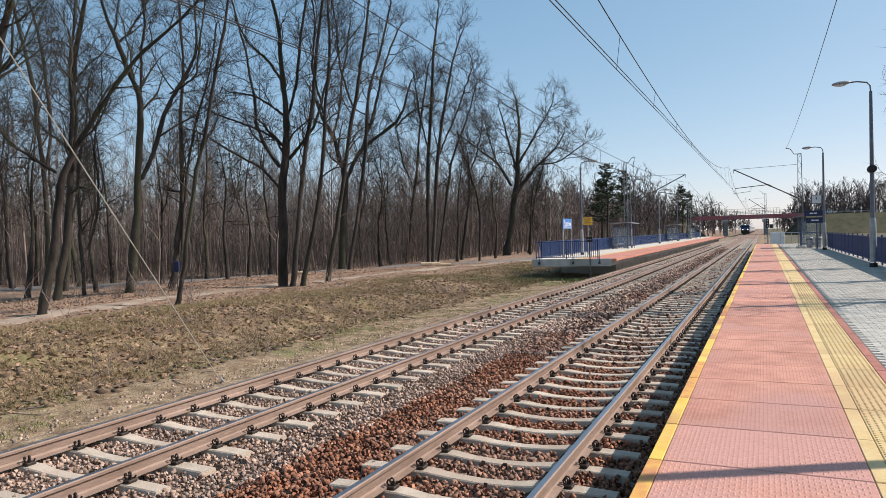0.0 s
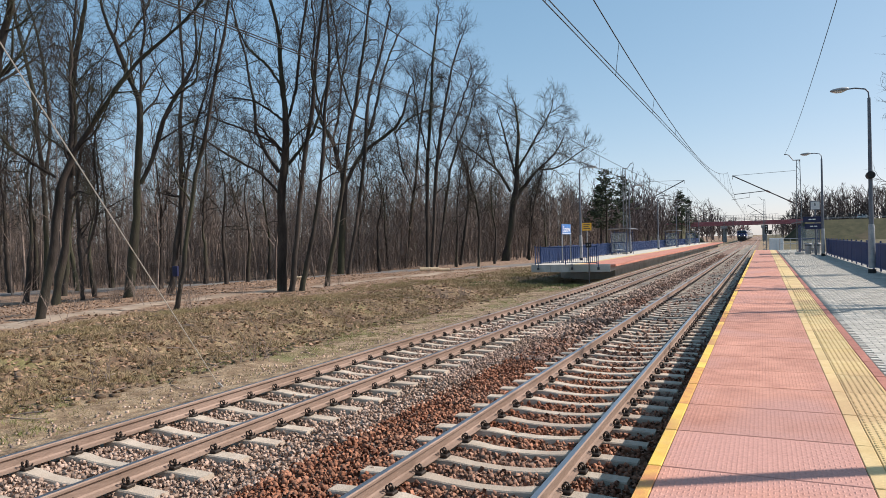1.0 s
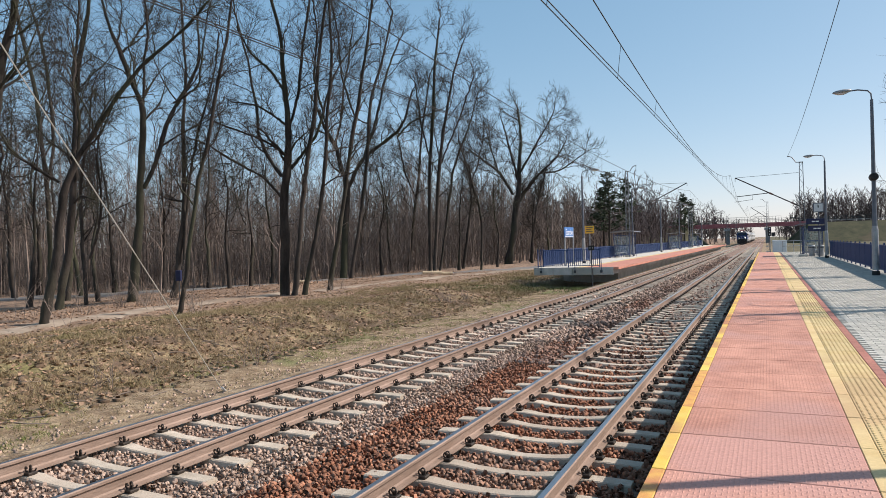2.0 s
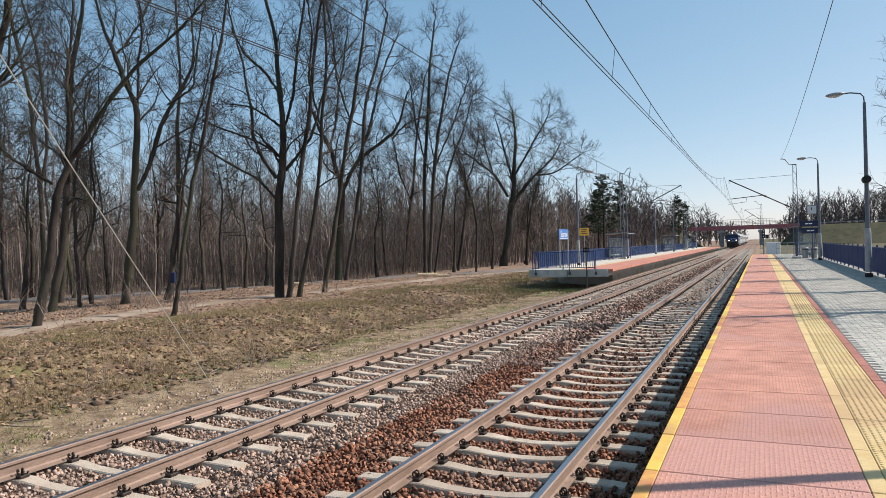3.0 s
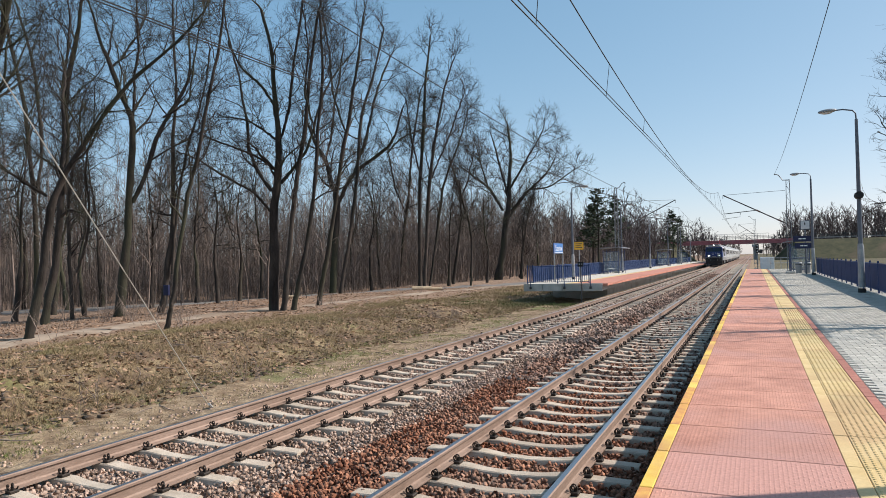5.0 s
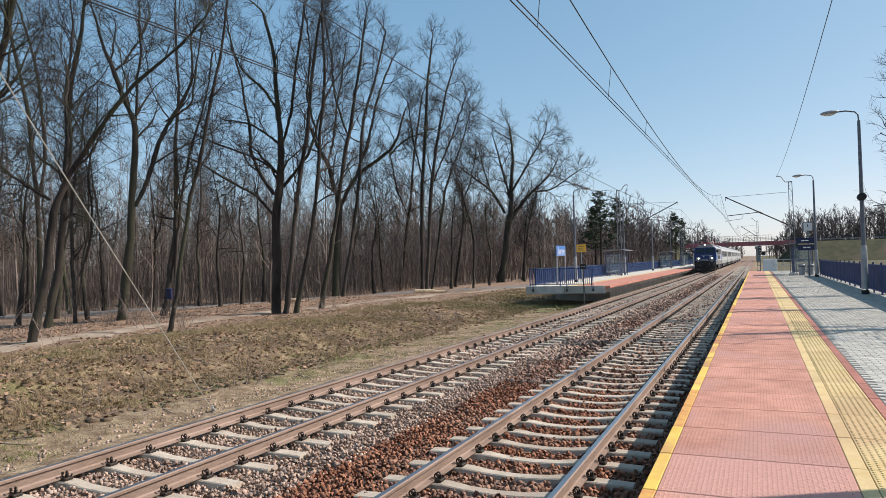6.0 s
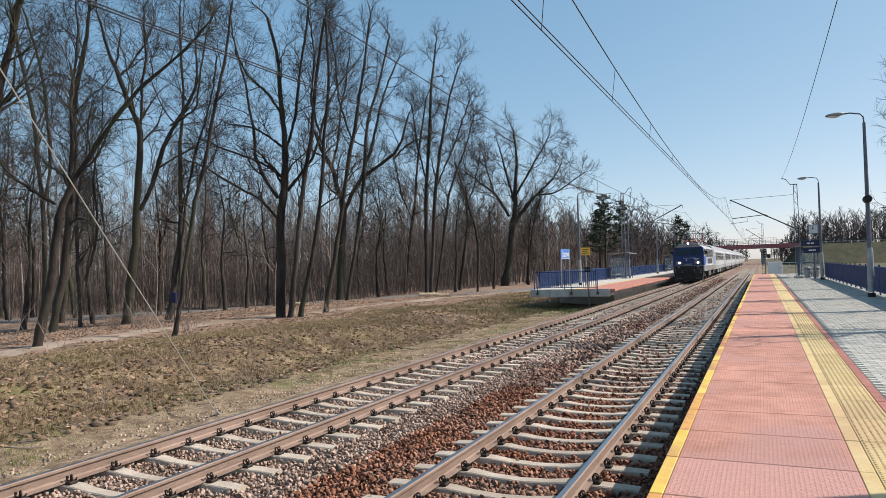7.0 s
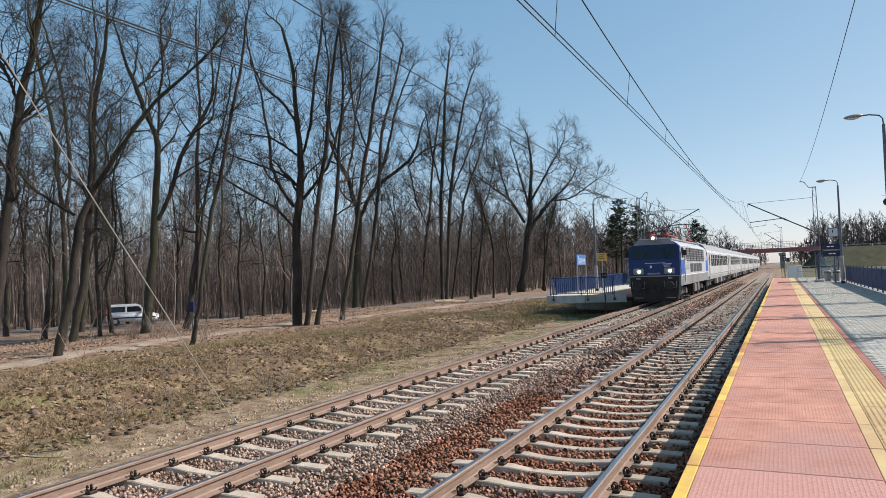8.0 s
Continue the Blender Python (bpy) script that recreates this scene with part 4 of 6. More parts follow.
def woods():
    hs = np.random.RandomState(34)
    x, y = places(33, 430, by_bearing(-0.80, 0.30, 47, 110, 1.15), in_wood)
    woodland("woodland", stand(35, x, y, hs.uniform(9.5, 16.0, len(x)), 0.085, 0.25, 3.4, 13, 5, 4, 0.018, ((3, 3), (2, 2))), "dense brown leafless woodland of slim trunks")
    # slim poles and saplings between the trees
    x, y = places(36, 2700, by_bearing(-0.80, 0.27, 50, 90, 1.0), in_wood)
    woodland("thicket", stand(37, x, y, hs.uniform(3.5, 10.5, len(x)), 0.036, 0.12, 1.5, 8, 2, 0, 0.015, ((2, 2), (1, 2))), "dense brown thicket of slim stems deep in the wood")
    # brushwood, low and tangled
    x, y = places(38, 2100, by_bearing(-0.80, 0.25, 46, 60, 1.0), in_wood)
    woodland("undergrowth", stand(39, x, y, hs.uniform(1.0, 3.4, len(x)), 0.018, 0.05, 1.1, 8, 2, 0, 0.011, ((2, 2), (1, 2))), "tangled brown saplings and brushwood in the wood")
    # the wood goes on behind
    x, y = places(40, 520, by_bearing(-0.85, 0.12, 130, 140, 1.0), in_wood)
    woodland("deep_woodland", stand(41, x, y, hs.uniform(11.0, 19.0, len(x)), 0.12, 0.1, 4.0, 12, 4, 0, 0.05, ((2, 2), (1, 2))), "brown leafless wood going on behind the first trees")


def everywhere(x, y, r):
    return np.ones(len(x), bool)


def box_draw(x0, x1, y0, y1):
    return lambda r, n: (r.uniform(x0, x1, n), r.uniform(y0, y1, n))


def off_road(x, y, r):
    return np.abs(x - np.interp(y, [64, 72, 90, 250], [-27, -22, -19, -19])) > 3


def far_woods():
    """Woods behind the opposite platform, behind the embankments and beyond the bridge."""
    hs = np.random.RandomState(78)
    sets = (
        (80, 150, (-70, -23, 92, 150), off_road, 7.0, 11.5, 0.10, 2.8, 0.026),
        (85, 300, (-70, -21.5, 150, 285), off_road, 11.0, 17.5, 0.13, 3.6, 0.04),
        (81, 500, (14, 200, 314, 352), everywhere, 14.0, 21.0, 0.22, 4.4, 0.06),
        (82, 120, (-200, -18, 318, 380), everywhere, 12.0, 19.0, 0.2, 5.0, 0.065),
        (83, 60, (11, 44, 330, 900), everywhere, 9.0, 14.0, 0.2, 4.5, 0.11),
        (84, 60, (-46, -12, 330, 900), everywhere, 9.0, 14.0, 0.2, 4.5, 0.11),
    )
    pieces, pale = [], []
    for seed, n, span, ok, h0, h1, r0, crown, rmin in sets:
        x, y = places(seed, n, box_draw(*span), ok)
        (pale if seed == 80 else pieces).append(stand(seed + 20, x, y, hs.uniform(h0, h1, len(x)), r0, 0.12, crown, 12, 4, 3, rmin, ((2, 3), (1, 2))))
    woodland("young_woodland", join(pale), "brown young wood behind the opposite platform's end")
    woodland("distant_woodland", join(pieces), "brown leafless woods beyond the platforms and bridge", "dark_woods")


woods()
far_woods()


# slimmer trees standing between the large ones
SLIM = []
for k in range(4):
    st = [stem(0.15, [(0, -0.1, 0), (0.2 * (-1) ** k, 4.0, 0.2), (0.3, 8.0, -0.2), (0.8 * (-1) ** k, 13.5, 0)], 0.35)]
    if k % 2:
        st.append(stem(0.09, [(0.25, 5.5, 0), (0.9, 8.0, 0.3), (1.2, 12.0, 0.4)], 0.3))
    q = beside((-0.60, -0.31, 0.02, -0.09)[k], (44, 56, 78, 72)[k])
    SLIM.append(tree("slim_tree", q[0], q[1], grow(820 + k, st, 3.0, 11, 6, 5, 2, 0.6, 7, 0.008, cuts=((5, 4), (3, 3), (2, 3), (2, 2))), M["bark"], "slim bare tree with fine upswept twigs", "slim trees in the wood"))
for i, (bx, d, s) in enumerate(((-0.545, 50, 1.1), (-0.50, 47, 0.9), (-0.475, 62, 1.2), (-0.405, 55, 1.0), (-0.34, 60, 1.1), (-0.28, 58, 0.95), (-0.25, 66, 1.1), (-0.115, 80, 1.15), (-0.075, 76, 1.0), (0.075, 84, 0.95), (0.125, 96, 1.0), (0.15, 104, 1.05), (-0.62, 56, 1.2), (-0.655, 50, 1.15), (-0.635, 62, 1.3), (-0.585, 60, 1.25), (-0.565, 66, 1.2), (-0.525, 57, 1.15), (-0.68, 58, 1.2))):
    q = beside(bx, d)
    copy_thing(SLIM[i % 4], Matrix.LocRotScale((q[0], q[1], float(ground_z(*q)) - 0.1), Euler((0, 0, i * 1.9)), (s, s, s)))


# ---- station furniture ----
def lamp_post(x, y, side, label, top=7.3):
    """A tapered lamp post on a thick foot; its arm reaches to one side (-1 or 1) along x."""
    th = thing("street_lamp", pose(x, y, PLAT), label, "lamp post", "platform lamps")
    h = top - PLAT
    part("base", tube([(0, 0, 0), (0, 0, 0.16)], [0.14, 0.135], 12), M["rubber"], th, "black painted foot of the post")
    part("lower_pole", tube([(0, 0, 0.2), (0, 0, 1.75), (0, 0, 1.9)], [0.125, 0.115, 0.09], 12), M["galv"], th)
    part("pole", tube([(0, 0, 1.88), (0, 0, h - 0.35)], [0.09, 0.056], 10), M["pole"], th)
    part("arm", tube([(0, 0, h - 0.36), (side * 0.02, 0, h - 0.12), (side * 0.12, 0, h + 0.0), (side * 0.45, 0, h + 0.07), (side * 0.75, 0, h + 0.06)], 0.028, 7), M["pole"], th)
    bm = bmesh.new()
    bmesh.ops.create_uvsphere(bm, u_segments=14, v_segments=8, radius=1, matrix=Matrix.LocRotScale((side * 0.98, 0, h + 0.06), Euler((0, radians(side * 4), 0)), (0.34, 0.15, 0.085)))
    head = part("lamp_head", bm, M["galv"], th, "", True)
    bm = bmesh.new()
    bmesh.ops.create_uvsphere(bm, u_segments=12, v_segments=6, radius=1, matrix=Matrix.LocRotScale((side * 1.02, 0, h + 0.02), None, (0.24, 0.12, 0.085)))
    part("diffuser", bm, M["lens"], head, "", True)
    return th


M["pole"] = mat("blue_grey_pole", (0.10, 0.115, 0.14), (0.15, 0.165, 0.19), 3, 0.5, 0.3, 0, None, 0.08)
M["lens"] = mat("milky_lamp_lens", (0.62, 0.63, 0.62), (0.7, 0.7, 0.69), 5, 0.25)
M["screen"] = mat("navy_sign_board", (0.012, 0.018, 0.06), (0.018, 0.024, 0.075), 3, 0.4)
M["sign_blue"] = mat("blue_sign_board", (0.03, 0.15, 0.42), (0.04, 0.18, 0.47), 3, 0.4)
M["sign_white"] = mat("white_sign_paint", (0.8, 0.8, 0.8), (0.76, 0.76, 0.76), 3, 0.5)
M["sign_yellow"] = mat("orange_yellow_board", (0.75, 0.40, 0.03), (0.8, 0.46, 0.05), 3, 0.5)
M["cream"] = mat("cream_wall", (0.55, 0.47, 0.22), (0.62, 0.54, 0.28), 3, 0.7)
M["bridge_red"] = mat("faded_red_girder", (0.33, 0.10, 0.11), (0.42, 0.15, 0.16), 0.8, 0.7, 0, 0, None, 0.06)
M["bridge_grey"] = mat("bridge_concrete", (0.30, 0.30, 0.29), (0.40, 0.39, 0.38), 0.7, 0.9, 0, 0, None, 0.1)
M["bank"] = mat("spring_grass_bank", (0.042, 0.045, 0.020), (0.080, 0.075, 0.036), 0.35, 0.95, 0, 0.5, 6, 0.2, c=(0.11, 0.08, 0.05))


def clear_glass(name, tint=(0.35, 0.42, 0.45), alpha=0.16):
    m = mat(name, tint, None, 2, 0.05)
    m.node_tree.nodes["Principled BSDF"].inputs["Alpha"].default_value = alpha
    return m


M["pane"] = clear_glass("shelter_glass")

for ly, lab in ((7.2, "grey lamp post behind the platform"), (31.2, "tall grey lamp post with a thick steel foot"), (55.0, "tall grey lamp post beside the clock")):
    lamp_post(6.32, ly, -1, lab, 7.62)
for k in range(6):
    lamp_post(-9.85, 51.6 + k * 21.2, 1, "slim grey lamp post on the opposite platform", 7.4)


def speaker_disc():
    th = thing("loudspeaker", pose(6.32, 31.2, 4.3), "round dark loudspeaker fixed to a lamp post", "loudspeaker")
    part("horn", tube([(0, -0.24, 0), (0, -0.2, 0), (0, 0.2, 0), (0, 0.24, 0)], [0.10, 0.15, 0.15, 0.10], 16), M["rubber"], th)
    part("clamp", tube([(0, 0, -0.05), (0, 0, 0.05)], 0.12, 12), M["steel_dark"], th)


speaker_disc()


def lattice_mast(x, y, z0, top, sign, label):
    """A square lattice mast of four angle legs with zigzag bracing, a bracket on its head."""
    th = thing("catenary_mast", pose(x, y, z0), label, "catenary mast", "catenary masts")
    h = top - z0
    part("footing", box(-0.32, 0.32, -0.32, 0.32, 0, 0.18, 0.03), M["conc_wall"], th)
    w0, w1 = 0.20, 0.115
    for a in (-1, 1):
        for b in (-1, 1):
            part("leg", tube([(a * w0, b * w0, 0.15), (a * w1, b * w1, h)], 0.026, 4), M["mast"], th)
    for face in range(4):
        pts, n = [], int(h / 0.42)
        for k in range(n + 1):
            t = k / n
            w = w0 + (w1 - w0) * t
            s = w if k % 2 else -w
            pts.append({0: (s, -w), 1: (s, w), 2: (-w, s), 3: (w, s)}[face] + (0.15 + (h - 0.15) * t,))
        part("brace", tube(pts, 0.012, 4), M["mast"], th)
    part("head_plate", box(-0.14, 0.14, -0.14, 0.14, h - 0.02, h + 0.03), M["mast"], th)
    part("head_bracket", tube([(0, 0, h), (sign * 0.35, 0, h + 0.02), (sign * 0.62, 0, h + 0.42), (sign * 0.8, 0, h + 0.5), (sign * 0.95, 0, h + 0.5)], 0.035, 6), M["mast"], th)
    return th


def cantilever(x, y, sign, tip_x, z_low, z_tip, z_reg, label):
    """The bracket over the track: inclined strut, top stay, registration tube with its insulators."""
    th = thing("catenary_bracket", pose(0, y, 0), label, "catenary bracket", "catenary brackets")
    part("strut", tube([(x, 0, z_low), (tip_x, 0, z_tip)], 0.045, 8), M["steel_dark"], th)
    part("stay", tube([(x, 0, z_tip + 0.12), (tip_x, 0, z_tip)], 0.014, 5), M["steel_dark"], th)
    mid = x + (tip_x - x) * 0.46
    zmid = z_low + (z_tip - z_low) * 0.46
    part("registration_tube", tube([(mid, 0, zmid), (tip_x + (x - tip_x) * 0.02, 0, z_reg)], 0.03, 6), M["steel_dark"], th)
    part("steady_arm", tube([(tip_x + (x - tip_x) * 0.28, 0, z_reg + 0.03), (tip_x + (x - tip_x) * 0.27, 0, z_reg - 0.28), (tip_x - (x - tip_x) * 0.02, 0, z_reg - 0.42)], 0.016, 5), M["steel_dark"], th)
    part("hanger", tube([(tip_x, 0, z_tip), (tip_x, 0, z_tip - 0.3)], 0.02, 5), M["steel_dark"], th)
    for f in (0.06, 0.40):
        px, pz = x + (tip_x - x) * f, z_low + (z_tip - z_low) * f
        qx, qz = x + (tip_x - x) * (f + 0.07), z_low + (z_tip - z_low) * (f + 0.07)
        part("insulator", tube([(px + (qx - px) * t, 0, pz + (qz - pz) * t) for t in (0, .14, .28, .42, .56, .7, .84, 1)], [0.04, 0.08, 0.05, 0.085, 0.05, 0.085, 0.05, 0.07], 8), M["insulator"], th)
    return th


M["mast"] = mat("grey_mast_steel", (0.16, 0.17, 0.18), (0.24, 0.25, 0.26), 4, 0.6, 0.4, 0, None, 0.1)
M["insulator"] = mat("brown_insulator", (0.10, 0.06, 0.05), (0.14, 0.09, 0.075), 5, 0.3)
SPAN_R = [2.0, 60.0, 122.0, 184.0, 246.0]
SPAN_L = [4.3, 70.5, 132.0, 194.0, 256.0]
for k, y in enumerate(SPAN_R):
    px = 5.08 if y < 80 else 2.8
    if y > 10:
        lattice_mast(px, y, PLAT if y < 78 else -0.4, 7.75 if y < 80 else 7.6, -1, "grey steel lattice catenary mast beside the near track")
        cantilever(px - 0.18, y, -1, 0.4, 4.4 if y < 80 else 5.2, 6.85, 5.35, "dark steel bracket holding the wires over the near track")
for k, y in enumerate(SPAN_L):
    px = -9.9 if 43 < y < 172 else -6.62
    lattice_mast(px, y, PLAT if 43 < y < 172 else -0.75, 9.0 if y == 70.5 else 7.6, 1, "slim grey steel catenary mast beside the farther track")
    cantilever(px + 0.18, y, 1, -GAP - 0.2, 4.75, 7.5 if y == 70.5 else 6.9, 5.5, "dark steel bracket holding the wires over the farther track")


def wire(name, pts, r, label, m=None):
    th = tagged(part(name, tube(pts, r, 5), m or M["wire"]), label, "overhead wire", "overhead wires")
    return th


def catenary(axis, spans, zc, zm_hi, sag, stagger, label):
    """Contact wire with its zigzag, messenger wire above, droppers between."""
    con, mes = [], []
    def zig(y):
        return axis + np.interp(y, spans, [stagger * (1 if k % 2 else -1) for k in range(len(spans))])
    def zm(y):
        for a, b in zip(spans, spans[1:]):
            if a <= y <= b:
                t = (y - a) / (b - a)
                return zm_hi - sag * 4 * t * (1 - t)
        return zm_hi
    ys = np.arange(spans[0], spans[-1] + 0.1, 2.0)
    a = thing("catenary_wires", Matrix.Identity(4), label, "overhead wires", "overhead wires")
    part("contact_wire", tube([(zig(y), y, zc) for y in ys], 0.0088, 5), M["wire"], a)
    part("second_contact_wire", tube([(zig(y) + 0.07, y, zc + 0.005) for y in ys], 0.0088, 5), M["wire"], a)
    part("messenger_wire", tube([(zig(y) * 0.3 + axis * 0.7, y, zm(y)) for y in ys], 0.0105, 5), M["wire"], a)
    y = spans[0] + 2.5
    while y < min(spans[-1], 200):
        part("dropper", tube([(zig(y), y, zc + 0.01), (zig(y) * 0.3 + axis * 0.7, y, zm(y))], 0.006, 4), M["wire"], a)
        y += 4.9
    return a


catenary(0.0, SPAN_R, 5.42, 7.12, 1.55, 0.2, "twin contact wire and messenger wire over the near track")
catenary(-GAP, SPAN_L, 5.22, 6.75, 0.95, 0.2, "twin contact wire and messenger wire over the farther track")
wire("feeder_wire", [(4.15, y, 8.25 - 0.9 * 4 * max(0, (y + 8) / 68 * (1 - (y + 8) / 68))) for y in np.arange(-8, 60.5, 4)], 0.009, "single dark feeder wire slung above the platform")
wire("guy_wire", [(-6.62, 4.56, 6.9), (-7.74, 11.07, -0.70)], 0.010, "taut pale steel guy wire anchored beside the track", M["pale_wire"])
tagged(part("guy_anchor", tube([(-7.74, 11.07, -0.66), (-7.80, 11.4, -0.95)], 0.03, 6), M["galv"]), "thin steel anchor rod sunk in the gravel", "anchor rod")


def fence_solid(x, y0, y1, label):
    """Blue ribbed panels between posts."""
    th = thing("platform_fence", pose(x, y0, PLAT), label, "fence", "platform fences")
    n = round((y1 - y0) / 2.0)
    p = (y1 - y0) / n
    prof = []
    for k in range(17):
        yy = 0.05 + k * (p - 0.1) / 16
        prof.append((0.018 if k % 2 else -0.018, yy))
    outline = prof + [(a + 0.006, b) for a, b in prof[::-1]]
    panel = None
    for k in range(n + 1):
        post = part("post", box(-0.03, 0.03, k * p - 0.03, k * p + 0.03, 0, 1.22, 0.005), M["blue"], th)
        if k < n:
            if panel is None:
                ob = part("panel", prism(outline, "z", 0.12, 1.12), M["blue"], th)
                panel = ob.data
            else:
                ob = new("panel", panel)
                ob.parent = th
            ob.location = (0, k * p, 0)
    for z in (0.12, 1.12):
        part("rail", tube([(0, 0, z), (0, n * p, z)], 0.022, 6), M["blue"], th)
    return th


fence_solid(6.78, 10.5, 58.5, "blue ribbed metal fence along the platform's back")


def fence_bars(m, length, label, density=0.11):
    """Blue fence of thin upright bars, with posts, top and bottom rail."""
    th = thing("bar_fence", m, label, "fence", "platform fences")
    n = max(1, round(length / 2.2))
    p = length / n
    bars = bmesh.new()
    for j in range(1, int(p / density)):
        add_box(bars, j * p / int(p / density) - 0.016, j * p / int(p / density) + 0.016, -0.012, 0.012, 0.1, 1.1)
    me = bpy.data.meshes.new("bars")
    bars.to_mesh(me)
    bars.free()
    me.materials.append(M["blue"])
    for k in range(n + 1):
        part("post", box(k * p - 0.03, k * p + 0.03, -0.03, 0.03, 0, 1.2), M["blue"], th)
        if k < n:
            ob = tagged(new("bar_panel", me), kind="stuff")
            ob.parent, ob.location = th, (k * p, 0, 0)
    for z in (0.1, 1.1):
        part("rail", box(0, length, -0.02, 0.02, z - 0.02, z + 0.02), M["blue"], th)
    return th


fence_bars(pose(-10.95, F_Y0 + 1.6, PLAT, 0, 0, 90), 126, "blue bar fence along the opposite platform's back", 0.075)
fence_bars(pose(-10.95, F_Y0 + 0.4, PLAT, 0, 0, 0), 4.0, "blue bar fence across the platform's end", 0.13)


def station_sign():
    th = thing("station_sign", pose(-10.1, 47.2, PLAT), "blue station name board with white lettering on two posts", "station sign")
    for y in (0.0, 2.3):
        part("post", tube([(0, y, 0), (0, y, 2.62)], 0.05, 8), M["galv"], th)
    b = part("board", box(-0.03, 0.03, -0.1, 2.4, 1.95, 2.66, 0.01), M["sign_blue"], th)
    part("border", box(0.031, 0.036, -0.05, 2.35, 2.0, 2.03), M["sign_white"], b)
    cu = bpy.data.curves.new("lettering", "FONT")
    cu.body, cu.size, cu.extrude, cu.align_x, cu.align_y = "Szarów", 0.62, 0.003, "CENTER", "CENTER"
    cu.materials.append(M["sign_white"])
    tx = new("lettering", cu)
    tx.parent = b
    tx.matrix_basis = pose(0.036, 1.15, 2.30, 90, 0, 90)
    return th


station_sign()


def board_on_post(x, y, z0, h, w, bh, face, name, label, category):
    th = thing(name, pose(x, y, z0), label, category)
    part("post", tube([(0, 0, 0), (0, 0, h)], 0.035, 8), M["galv"] if face is not M["rubber"] else M["steel_dark"], th)
    return th, part("board", box(-w / 2, w / 2, -0.06, -0.036, h - bh, h, 0.008), face, th)


th_, b_ = board_on_post(-9.1, 50.4, PLAT, 2.75, 0.68, 0.55, M["sign_yellow"], "warning_sign", "yellow-orange warning board with illegible dark lines", "sign")
for k in range(3):
    part("text_bar", box(-0.24, 0.24 - 0.1 * (k % 2), -0.066, -0.061, 2.60 - k * 0.14, 2.65 - k * 0.14), M["steel_dark"], b_)
th_, b_ = board_on_post(-7.15, 42.3, -0.85, 2.75, 0.36, 0.30, M["rubber"], "marker_signal", "small black marker signal on a thin post", "signal")
for dx in (-0.07, 0.08):
    part("lamp", tube([(dx, -0.09, 2.60), (dx, -0.05, 2.60)], 0.035, 10), M["galv"], b_)
for x in (-10.6, -8.4, -6.75):
    t_ = thing("thin_post", pose(x, F_Y0 - 0.13, 0.2), "thin dark post bolted to the platform's end wall", "post", "end wall posts")
    part("tube", tube([(0, 0, 0), (0, 0, 1.55)], 0.025, 6), M["blue"], t_)
    part("bracket", box(-0.07, 0.07, -0.05, 0.03, 0, 0.16, 0.01), M["steel_dark"], t_)


def shelter(m, label, length=3.6, depth=1.45):
    """A glazed platform shelter: posts, glass walls in frames, curved roof, bench."""
    th = thing("platform_shelter", m, label, "shelter", "platform shelters")
    for y in (0.0, length / 2, length):
        part("post", box(-depth - 0.03, -depth + 0.03, y - 0.03, y + 0.03, 0, 2.3), M["blue_post"], th)
        part("post", box(-0.03, 0.03, y - 0.03, y + 0.03, 0, 2.3), M["blue_post"], th)
    for k in range(2):
        y = 0.05 + k * length / 2
        part("back_pane", box(-depth - 0.006, -depth + 0.006, y, y + length / 2 - 0.1, 0.25, 2.1), M["pane"], th)
    for y in (0.0, length):
        part("side_pane", box(-depth + 0.05, -0.05, y - 0.006, y + 0.006, 0.25, 2.1), M["pane"], th)
        for z in (0.25, 1.15, 2.1):
            part("cross_rail", box(-depth, 0, y - 0.02, y + 0.02, z - 0.025, z + 0.025), M["blue_post"], th)
    prof = [(-depth - 0.25 + (depth + 0.75) * k / 8, 2.3 + 0.22 * math.sin(math.pi * (0.15 + 0.7 * k / 8))) for k in range(9)]
    part("roof", prism(prof + [(a, b + 0.06) for a, b in prof[::-1]], "y", -0.3, length + 0.3), M["roof_grey"], th)
    b = part("bench", box(-depth + 0.15, -depth + 0.55, 0.3, length - 0.3, 0.42, 0.47, 0.01), M["galv"], th)
    for y in (0.6, length - 0.6):
        part("bench_leg", box(-depth + 0.3, -depth + 0.38, y - 0.04, y + 0.04, 0, 0.42), M["galv"], b)
    return th


M["blue_post"] = mat("navy_post_paint", (0.05, 0.07, 0.14), (0.07, 0.09, 0.18), 3, 0.5)
M["roof_grey"] = mat("grey_roof_sheet", (0.17, 0.18, 0.20), (0.23, 0.24, 0.26), 2, 0.6, 0.2)
shelter(pose(-9.3, 67.6, PLAT), "glazed waiting shelter with curved grey roof and bench")
shelter(pose(-9.3, 109.0, PLAT), "glazed waiting shelter farther along the opposite platform")
shelter(pose(-9.3, 140.0, PLAT), "small glazed waiting shelter near the bridge")
shelter(pose(5.2, 64.5, PLAT, 0, 0, 180), "navy waiting shelter beside the catenary mast", 3.0, 1.3)


def info_totem():
    th = thing("passenger_information_display", pose(6.35, 56.3, PLAT), "navy passenger information boards on a slim post", "information display")
    part("post", tube([(0, 0, 0), (0, 0, 3.0)], 0.06, 8), M["pole"], th)
    for z0, z1, x0 in ((2.38, 2.78, -1.2), (1.88, 2.28, -1.1)):
        b = part("board", box(x0, 0.05, -0.14, -0.06, z0, z1, 0.015), M["screen"], th)
        for j in range(2):
            part("text_bar", box(x0 + 0.35 + 0.25 * j, x0 + 0.55 + 0.25 * j + 0.2 * (z0 > 2.5), -0.147, -0.142, z0 + 0.16, z0 + 0.24), M["sign_white"], b)
    return th


info_totem()


